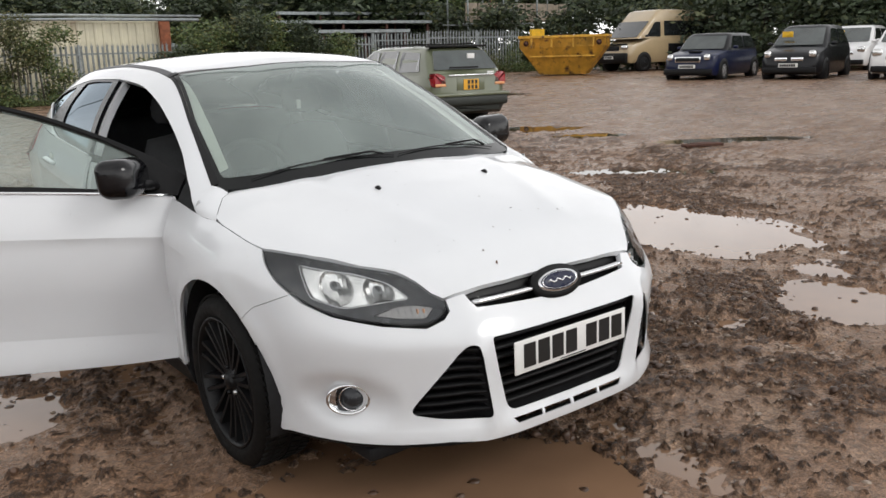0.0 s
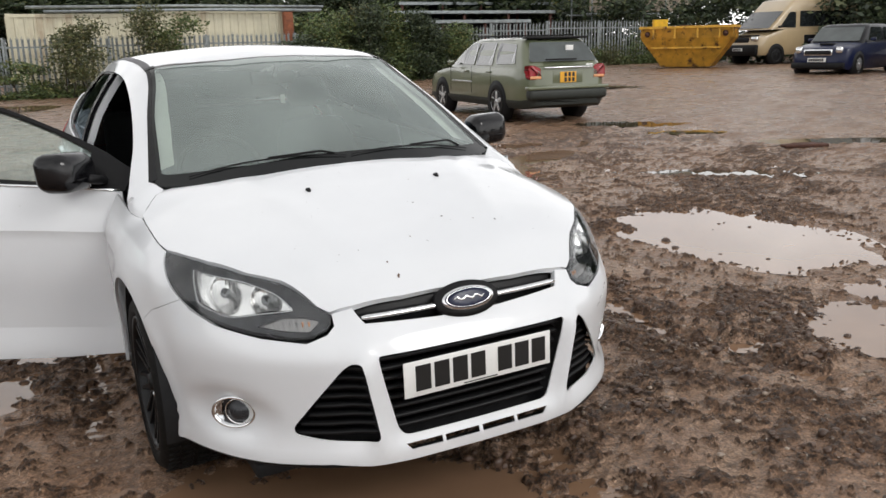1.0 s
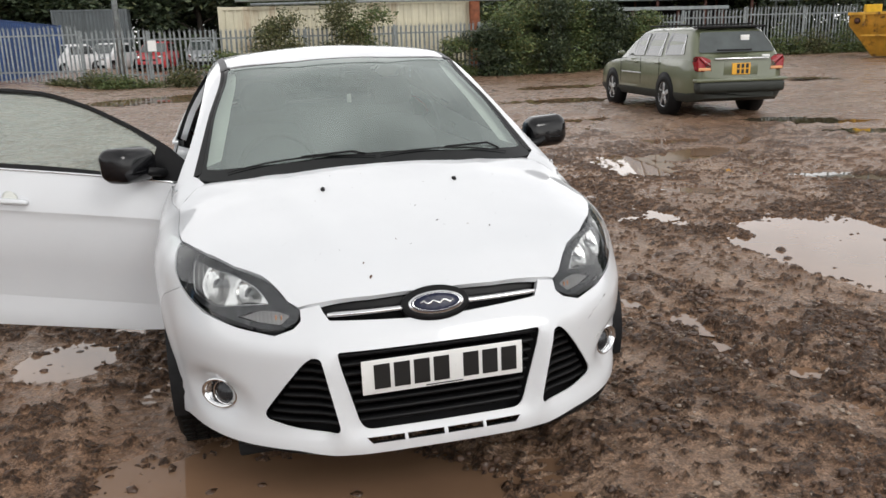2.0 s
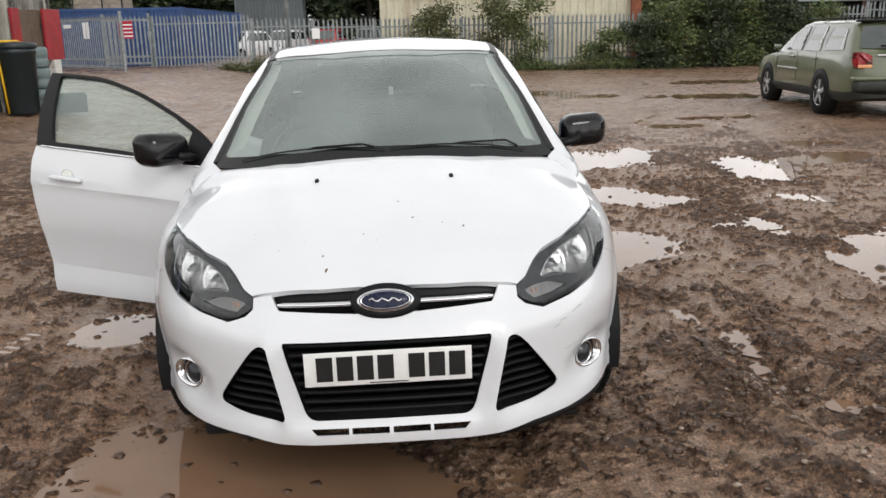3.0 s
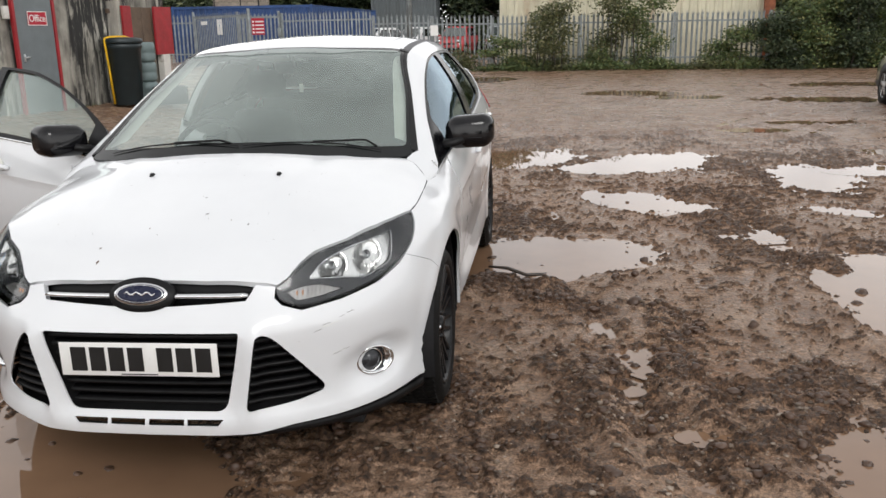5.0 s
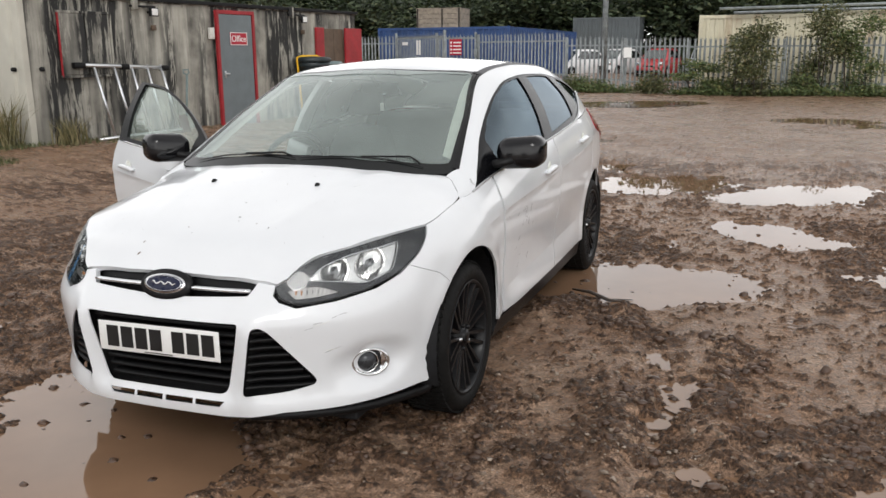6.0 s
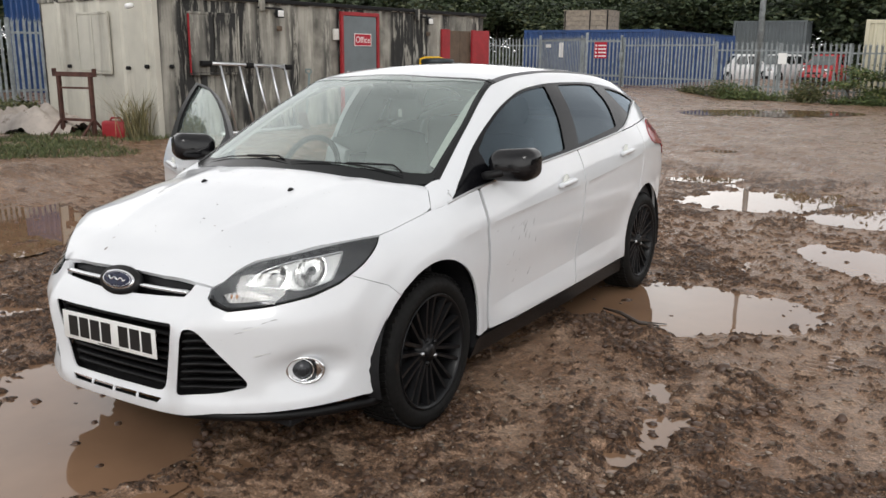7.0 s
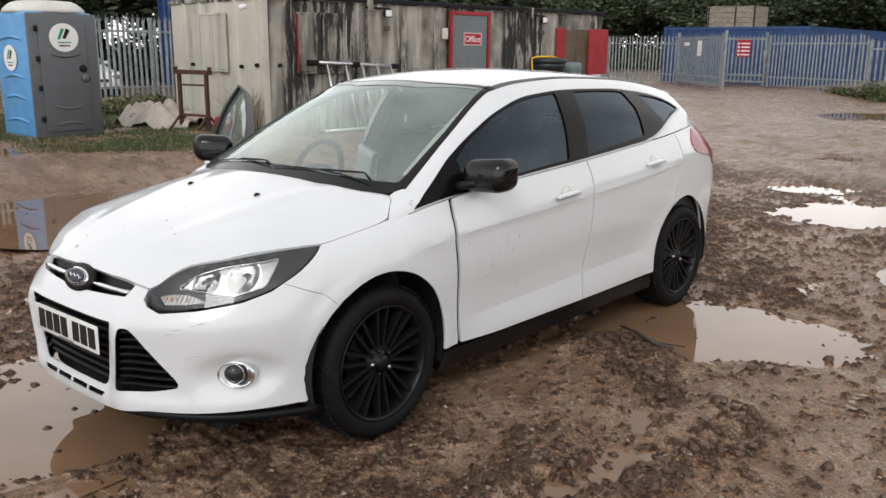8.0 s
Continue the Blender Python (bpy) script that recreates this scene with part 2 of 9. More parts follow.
def bump(nt, bsdf, height, strength=0.3, distance=0.01):
    bp = nt.nodes.new("ShaderNodeBump")
    bp.inputs["Strength"].default_value = strength
    bp.inputs["Distance"].default_value = distance
    nt.links.new(height, bp.inputs["Height"])
    nt.links.new(bp.outputs["Normal"], bsdf.inputs["Normal"])


def plain(name, color, rough=0.5, metal=0.0, var=0.15, scale=8.0, fine=120.0, relief=0.05, coat=0.0, dirt=None, dirt_at=0.62, random=False, spec=0.5):
    """A surface with grain at two scales and, if given, patches of dirt."""
    mt, nt, b = nodes_of(name)
    b.inputs["Metallic"].default_value = metal
    b.inputs["Specular IOR Level"].default_value = spec
    b.inputs["Coat Weight"].default_value = coat
    b.inputs["Coat Roughness"].default_value = 0.06
    big = noise_node(nt, scale, 5, random=random)
    lo = tuple(c * (1 - var) for c in color)
    hi = tuple(min(1, c * (1 + var)) for c in color)
    col = ramp(nt, big, [(0.3, lo), (0.7, hi)])
    if dirt:
        pat = noise_node(nt, scale * 0.7 + 1.3, 8, 0.65, random=random)
        fac = ramp(nt, pat, [(dirt_at, (0, 0, 0)), (dirt_at + 0.12, (1, 1, 1))])
        col = mixed(nt, fac, col, dirt)
    nt.links.new(col, b.inputs["Base Color"])
    rr = ramp(nt, noise_node(nt, fine * 0.3, 4), [(0.3, (max(0, rough - 0.08),) * 3), (0.7, (min(1, rough + 0.08),) * 3)])
    nt.links.new(rr, b.inputs["Roughness"])
    if relief:
        bump(nt, b, noise_node(nt, fine, 4), relief, 0.004)
    return mt


def glass(name, color=(1, 1, 1), rough=0.0, ior=1.45, film=0.0, tint=(0.8, 0.86, 0.83)):
    """Thin glass: clear in the main, with a sheen tinted by color."""
    mt, nt, b = nodes_of(name)
    out = nt.nodes["Material Output"]
    tr = nt.nodes.new("ShaderNodeBsdfTransparent")
    tr.inputs["Color"].default_value = (*tint, 1)
    gl = nt.nodes.new("ShaderNodeBsdfGlossy")
    gl.inputs["Roughness"].default_value = rough
    gl.inputs["Color"].default_value = (*color, 1)
    fr = nt.nodes.new("ShaderNodeFresnel")
    fr.inputs["IOR"].default_value = ior
    mx = nt.nodes.new("ShaderNodeMixShader")
    nt.links.new(fr.outputs["Fac"], mx.inputs["Fac"])
    base = tr.outputs["BSDF"]
    if film:
        # a thin film of dust and dried rain, reflected haze put in as colour
        df = nt.nodes.new("ShaderNodeBsdfDiffuse")
        df.inputs["Color"].default_value = (0.62, 0.72, 0.68, 1)
        dm = nt.nodes.new("ShaderNodeMixShader")
        pat = ramp(nt, noise_node(nt, 2.5, 5), [(0.3, (film * 0.75,) * 3), (0.7, (film * 1.3,) * 3)])
        nt.links.new(pat, dm.inputs["Fac"])
        nt.links.new(base, dm.inputs[1])
        nt.links.new(df.outputs["BSDF"], dm.inputs[2])
        base = dm.outputs["Shader"]
    nt.links.new(base, mx.inputs[1])
    nt.links.new(gl.outputs["BSDF"], mx.inputs[2])
    nt.links.new(mx.outputs["Shader"], out.inputs["Surface"])
    return mt


def car_paint(name, color, var=0.03, mud=0.0, coat=0.9, spec=0.5):
    mt, nt, b = nodes_of(name)
    big = noise_node(nt, 3.0, 6)
    col = ramp(nt, big, [(0.3, tuple(c * (1 - var) for c in color)), (0.7, tuple(min(1, c * (1 + var)) for c in color))])
    # road film: fine specks and faint runs
    sp = ramp(nt, noise_node(nt, 95, 3, 0.7), [(0.70, (0, 0, 0)), (0.76, (1, 1, 1))])
    patch = ramp(nt, noise_node(nt, 4.5, 4), [(0.45, (0, 0, 0)), (0.7, (1, 1, 1))])
    mul = nt.nodes.new("ShaderNodeMath")
    mul.operation = "MULTIPLY"
    nt.links.new(sp, mul.inputs[0])
    nt.links.new(patch, mul.inputs[1])
    m2 = nt.nodes.new("ShaderNodeMath")
    m2.operation = "MULTIPLY"
    nt.links.new(mul.outputs[0], m2.inputs[0])
    m2.inputs[1].default_value = mud
    col = mixed(nt, m2.outputs[0], col, (0.16, 0.11, 0.07))
    nt.links.new(col, b.inputs["Base Color"])
    rr = ramp(nt, noise_node(nt, 14, 5), [(0.3, (0.28,) * 3), (0.7, (0.42,) * 3)])
    nt.links.new(rr, b.inputs["Roughness"])
    b.inputs["Coat Weight"].default_value = coat
    b.inputs["Specular IOR Level"].default_value = spec
    b.inputs["Coat Roughness"].default_value = 0.05
    return mt


WHITE = car_paint("white_paint", (0.70, 0.715, 0.735), 0.02, 0.55)
BLACK_GLOSS = plain("gloss_black", (0.008, 0.008, 0.009), 0.08, 0, 0.1, coat=0.6, relief=0.0)
BLACK_PLASTIC = plain("black_plastic", (0.006, 0.006, 0.0065), 0.42, 0, 0.25, 30, 400, 0.08, spec=0.22)
BLACK_TRIM = plain("dark_grey_trim", (0.012, 0.012, 0.013), 0.6, 0, 0.2, 30, 300, 0.05, spec=0.2)
STRIP_GREY = plain("grey_roof_strip", (0.075, 0.075, 0.08), 0.55, 0, 0.15, 30, 300, 0.05)
RUBBER = plain("tyre_rubber", (0.006, 0.0058, 0.0056), 0.7, 0, 0.3, 12, 180, 0.15, dirt=(0.022, 0.016, 0.012), dirt_at=0.62, spec=0.2)
RIM_BLACK = plain("satin_black_alloy", (0.007, 0.0072, 0.008), 0.36, 0.0, 0.2, 20, 200, 0.03, dirt=(0.02, 0.015, 0.012), dirt_at=0.66, spec=0.25)
CHROME = plain("chrome", (0.82, 0.83, 0.84), 0.09, 1.0, 0.04, 20, 60, 0.0)
ALUMINIUM = plain("dull_aluminium", (0.62, 0.63, 0.64), 0.35, 1.0, 0.08, 20, 100, 0.03)
REFLECTOR = plain("lamp_reflector", (0.74, 0.74, 0.73), 0.14, 0.9, 0.05, 26, 60, 0.0)
LAMP_BLACK = plain("lamp_bezel", (0.034, 0.036, 0.040), 0.25, 0.3, 0.1, 26, 60, 0.0)
BORDER_GLASS = plain("ceramic_border", (0.008, 0.009, 0.009), 0.15, 0, 0.2, 12, 60, 0.0, spec=0.25)
CLEAR = glass("lamp_glass", ior=1.5, tint=(0.95, 0.96, 0.96))
WINDSCREEN = glass("windscreen_glass", ior=1.62, tint=(0.74, 0.82, 0.78), color=(0.95, 1.0, 0.99), film=0.23)
SHADE_BAND = glass("shade_band", ior=1.5, tint=(0.55, 0.54, 0.56), film=0.30)
# blue of the reflected sky is put into the gloss colour
SIDE_GLASS = glass("side_glass", color=(0.72, 0.88, 1.0), ior=1.58, tint=(0.36, 0.44, 0.44))
SURROUND = plain("window_trim_black", (0.003, 0.003, 0.004), 0.2, 0, 0.2, 30, 300, 0.0, spec=0.12)
MIRROR_BLACK = plain("gloss_mirror_black", (0.005, 0.005, 0.006), 0.10, 0, 0.1, relief=0.0, spec=0.42)
PRIVACY_PANEL = plain("dark_tailgate", (0.02, 0.02, 0.022), 0.2, 0, 0.1)
# the pale sky reflection on the open door is put into its film
DOOR_GLASS = glass("door_glass", ior=1.6, tint=(0.66, 0.76, 0.72), color=(0.94, 1.0, 0.97), film=0.18)
INDICATOR = plain("indicator_reflector", (0.36, 0.35, 0.345), 0.4, 0.8, 0.1, 40, 60, 0.0)
# reflected sky blue is put into this gloss colour as well
PRIVACY = glass("privacy_glass", color=(0.78, 0.9, 1.0), ior=1.38, tint=(0.07, 0.075, 0.08))
BULB = plain("bulb_shield", (0.30, 0.31, 0.32), 0.2, 0.8, 0.05, relief=0)
AMBER = plain("indicator_bulb", (0.75, 0.35, 0.16), 0.2, 0, 0.05)
RED_LENS = plain("red_lens", (0.27, 0.007, 0.012), 0.16, 0, 0.1, 40, 60, 0.0, coat=0.25, spec=0.35)
INTERIOR = plain("charcoal_interior", (0.035, 0.036, 0.038), 0.7, 0, 0.2, 10, 300, 0.1)
SEAT_CLOTH = plain("grey_seat_cloth", (0.040, 0.041, 0.043), 0.9, 0, 0.2, 12, 500, 0.15)
LINER = plain("pale_pillar_liner", (0.74, 0.75, 0.70), 0.8, 0, 0.05, 12, 300, 0.05)
PLATE_WHITE = plain("plate_white", (0.78, 0.78, 0.76), 0.35, 0, 0.04, 12, 200, 0.0, coat=0.3)
PLATE_YELLOW = plain("plate_yellow", (0.75, 0.38, 0.03), 0.35, 0, 0.08, 12, 200, 0.0)
INK = plain("plate_ink", (0.012, 0.012, 0.012), 0.4, 0, 0.1)
BADGE_BLUE = plain("badge_blue", (0.004, 0.007, 0.030), 0.3, 0.0, 0.05, coat=0.1, relief=0, spec=0.3)
SCUFF = plain("bare_scuff", (0.05, 0.048, 0.046), 0.7, 0, 0.3, 60)
RUST_CHIP = plain("rust_chip", (0.10, 0.05, 0.03), 0.8, 0, 0.3, 60)


# ---- the yard: one sheet of mud, puddles, stones ----
def lattice_noise(x, y, seed):
    """Smooth value noise on numpy arrays, 0 to 1."""
    xi, yi = np.floor(x).astype(np.int64), np.floor(y).astype(np.int64)
    xf, yf = x - xi, y - yi

    def h(a, b):
        n = (a * 374761393 + b * 668265263 + seed * 974634777) & 0x7FFFFFFF
        n = ((n ^ (n >> 13)) * 1274126177) & 0x7FFFFFFF
        return ((n ^ (n >> 16)) & 0xFFFF) / 65535.0
    u, v = xf * xf * xf * (xf * (xf * 6 - 15) + 10), yf * yf * yf * (yf * (yf * 6 - 15) + 10)
    return (h(xi, yi) * (1 - u) + h(xi + 1, yi) * u) * (1 - v) + (h(xi, yi + 1) * (1 - u) + h(xi + 1, yi + 1) * u) * v


def fbm(x, y, seed, octaves=4, gain=0.5):
    t, a, s = 0.0, 1.0, 0.0
    for o in range(octaves):
        t = t + a * lattice_noise(x * 2 ** o + 17.3 * o, y * 2 ** o - 9.1 * o, seed + o)
        s += a
        a *= gain
    return t / s


def ease(e0, e1, v):
    u = np.clip((v - e0) / (e1 - e0), 0, 1)
    return u * u * (3 - 2 * u)


def lie(x, y):
    """The yard's broad lie: nearly level, rising a little towards its edges."""
    x, y = np.asarray(x, float), np.asarray(y, float)
    up = 0.0022 * np.clip(y - 3, 0, 45) * ease(-13, -3, x) * ease(18, 8, x)
    return up + 0.40 * ease(9.5, 19.5, x) + 0.27 * ease(-4.5, -7.6, x) - 0.02 * ease(2.5, 4.0, y) * ease(-2.5, -1, x) * ease(3, 1.5, x)


# puddles: centre, radii, turn in degrees
BY_THE_CAR = [
    (3.64, 2.45, 0.66, 0.96, -8), (2.62, 0.48, 0.40, 0.34, 20), (-0.44, 0.05, 0.68, 0.52, -36), (1.15, 3.18, 0.78, 0.46, 12),
    (2.12, 5.15, 0.55, 0.34, -45), (2.75, 3.88, 0.26, 0.17, 10), (-5.2, 2.1, 1.55, 0.8, -18), (-8.05, 2.6, 0.45, 0.24, 0),
    (-1.47, 1.86, 0.24, 0.22, 20), (-1.10, 2.38, 0.24, 0.20, 20), (-2.2, 0.8, 0.2, 0.13, 20), (1.89, 0.64, 0.11, 0.06, 0),
    (1.66, 1.36, 0.07, 0.15, 20), (1.76, 1.55, 0.05, 0.10, -10), (1.58, 1.05, 0.08, 0.05, 0), (1.54, 1.78, 0.05, 0.12, 30)]
BEHIND_THE_CAR = [
    (2.40, 7.45, 0.95, 0.48, 38), (3.84, 6.35, 0.36, 0.72, -8), (0.80, 7.75, 0.80, 0.60, 35), (-0.15, 9.05, 0.45, 0.28, 35),
    (-0.9, 12.3, 0.4, 0.3, 35), (1.75, 6.95, 0.40, 0.35, 0), (3.62, 4.8, 0.28, 0.12, -30), (4.9, 7.0, 0.7, 0.3, 20),
    (3.25, 0.95, 0.25, 0.15, 30), (5.75, 4.7, 0.9, 0.22, -38), (5.3, 11.4, 0.7, 0.2, 0), (4.1, 10.4, 0.5, 0.2, 0)]
FAR_PUDDLES = [
    (-2.2, 22.0, 2.1, 1.1, 39), (8.1, 20.0, 1.4, 0.5, 5), (8.5, 9.7, 0.95, 0.40, -35), (8.5, 8.0, 0.6, 0.24, -35), (5.3, 8.2, 0.4, 0.28, 0), (9.3, 5.9, 1.2, 0.26, -30),
    (6.5, 15.6, 1.5, 0.5, 0), (3.0, 17.4, 0.9, 0.6, 0), (4.1, 16.2, 0.8, 0.4, 0), (14.5, 16.5, 0.9, 0.4, -30)]
PUDDLES = [(*p, 0.06 if max(p[2:4]) > 0.6 else 0.048 if max(p[2:4]) > 0.27 else 0.034) for p in BY_THE_CAR + BEHIND_THE_CAR + FAR_PUDDLES]


def dish(x, y, p):
    """0 in the middle of a puddle to 1 at its rim and beyond, warped by noise."""
    a = radians(p[4])
    wob = 0.36 * min(1.0, max(p[2], p[3]) / 0.6)
    f = 2.2 / max(0.25, min(p[2], p[3]) * 2)
    dx = x - p[0] + wob * (fbm(x * f, y * f, 5, 4, 0.6) - 0.5) * min(p[2], 0.8) * 2
    dy = y - p[1] + wob * (fbm(x * f + 40, y * f, 6, 4, 0.6) - 0.5) * min(p[3], 0.8) * 2
    u, v = dx * math.cos(a) + dy * math.sin(a), -dx * math.sin(a) + dy * math.cos(a)
    return np.sqrt((u / p[2]) ** 2 + (v / p[3]) ** 2)


# tyre tracks: from, to, sideways bow
TRACKS = [((2.9, -1.6), (2.2, 9.5), 0.5), ((1.35, -1.8), (1.45, 3.0), 0.25), ((4.4, -0.6), (7.5, 8.5), 0.8), ((5.9, -1.0), (9.5, 7.5), 0.9), ((3.2, 9.0), (7.0, 22.0), -1.5),
          ((1.2, 8.5), (-4.0, 22.0), 1.0), ((-3.4, -2.0), (-2.6, 8.0), -0.4), ((-1.8, -2.0), (-1.5, 3.0), 0.2), ((5.0, 10.0), (16.0, 15.0), 1.2), ((5.5, 8.2), (17.0, 12.5), 1.2), ((1.0, 0.5), (1.25, 2.4), 0.15)]


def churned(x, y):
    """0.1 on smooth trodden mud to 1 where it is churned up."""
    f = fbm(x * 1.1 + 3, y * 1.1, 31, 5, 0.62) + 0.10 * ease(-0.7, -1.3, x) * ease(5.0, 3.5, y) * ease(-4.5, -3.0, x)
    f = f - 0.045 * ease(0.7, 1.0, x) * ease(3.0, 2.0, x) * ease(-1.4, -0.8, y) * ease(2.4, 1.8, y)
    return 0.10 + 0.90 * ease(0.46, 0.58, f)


def clods(x, y):
    """Where turned-up clods stand, 0 to 1: ragged lumps of three sizes, crowded where the mud is churned."""
    wx, wy = 0.05 * (fbm(x * 7, y * 7, 81, 2) - 0.5), 0.05 * (fbm(x * 7 + 9, y * 7, 82, 2) - 0.5)
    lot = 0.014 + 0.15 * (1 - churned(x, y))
    a = ease(0.545, 0.60, fbm((x + wx) * 9.0, (y + wy) * 11, 41, 4, 0.66) - lot)
    b = ease(0.55, 0.60, fbm((x + wx) * 21, (y + wy) * 24, 45, 3, 0.6) - lot)
    c = ease(0.56, 0.63, fbm(x * 34, y * 34, 47, 2) - lot * 0.8)
    return np.maximum(a, 0.6 * b), b, c


def relief(x, y):
    """Fine height of the mud over the broad lie."""
    near = ease(16, 6, np.hypot(x - 1, y - 2))
    z = 0.034 * (fbm(x * 0.7, y * 0.7, 11, 3) - 0.5) + 0.022 * (fbm(x * 2.1, y * 2.1, 21, 3) - 0.5)
    patch = churned(x, y)
    a, b, c = clods(x, y)
    ridge = 1 - np.abs(2 * fbm(x * 5, y * 5 + 7, 51, 3) - 1)
    rough = fbm(x * 17, y * 17, 61, 4, 0.65) - 0.5
    lumps = a * (0.013 + 0.036 * np.maximum(0, rough + 0.1)) + 0.008 * b + 0.004 * c
    z = z + (lumps - 0.006) * (0.6 + 0.4 * near) + patch * 0.020 * (ridge - 0.75) + 0.010 * rough * (0.3 + 0.5 * patch + 0.5 * a)
    shape = z.shape
    x, y, z, patch = x.ravel(), y.ravel(), z.ravel().copy(), patch.ravel()
    wob = np.zeros(len(x))
    core = (np.abs(x) < 30) & (np.abs(y) < 40)
    wob[core] = 0.10 * (fbm(x[core] * 0.8, y[core] * 0.8, 71, 2) - 0.5)
    ax, ay, az, ap, aw = x, y, z, patch, wob
    for (x0, y0), (x1, y1), bow in TRACKS:
        sel = core & (ax > min(x0, x1) - 2.6) & (ax < max(x0, x1) + 2.6) & (ay > min(y0, y1) - 2.6) & (ay < max(y0, y1) + 2.6)
        if not sel.any():
            continue
        x, y, z, patch, wob = ax[sel], ay[sel], az[sel], ap[sel], aw[sel]
        L = math.hypot(x1 - x0, y1 - y0)
        tx, ty = (x1 - x0) / L, (y1 - y0) / L
        s = (x - x0) * tx + (y - y0) * ty
        o = -(x - x0) * ty + (y - y0) * tx
        o = o - bow * np.sin(np.clip(s / L, 0, 1) * math.pi) + wob
        on = ease(-0.3, 0.4, s) * ease(L + 0.3, L - 0.4, s)
        for c in (-0.75, 0.75):
            d = np.abs(o - c)
            rut = -0.019 * np.exp(-(d / 0.11) ** 2) + 0.020 * np.exp(-((d - 0.19) / 0.06) ** 2)
            bars = 0.0075 * np.clip(1.8 * np.sin(s * 2 * math.pi / 0.062 + 30 * np.abs(o - c)), -1, 1) * np.exp(-(d / 0.10) ** 4)
            z = z + on * (rut + bars) * (0.5 + 0.5 * patch)
        az[sel] = z
    return az.reshape(shape)


def ground_z(x, y):
    x, y = np.asarray(x, float), np.asarray(y, float)
    z = relief(x, y)
    shape = z.shape
    x, y, z = x.ravel(), y.ravel(), z.ravel().copy()
    for p in PUDDLES:
        near = np.hypot(x - p[0], y - p[1]) < 1.7 * max(p[2], p[3])
        if near.any():
            k = ease(1.30, 0.55, dish(x[near], y[near], p))
            small = max(p[2], p[3]) < 0.3
            z[near] = z[near] * (1 - (0.40 if small else 0.80) * k * k) - (0.7 if small else 1.0) * p[5] * k
    x, y, z = x.reshape(shape), y.reshape(shape), z.reshape(shape)
    far = np.hypot(np.maximum(np.abs(x) - 15, 0), np.maximum(np.abs(y - 10) - 20, 0))
    return lie(x, y) + z * ease(60, 5, far)


def graded(lo, hi, d0, d1, fine=0.0125):
    """Steps that are fine between d0 .. d1 and grow outwards, slowly at first."""
    out = list(np.arange(d0, d1, fine))
    st, p = fine, out[-1]
    while p < hi:
        st *= 1.02 if st < 0.08 else 1.055
        p += st
        out.append(p)
    st, p, front = fine, out[0], []
    while p > lo:
        st *= 1.02 if st < 0.08 else 1.055
        p -= st
        front.append(p)
    return np.array(front[::-1] + out)


FILM = 0.0205


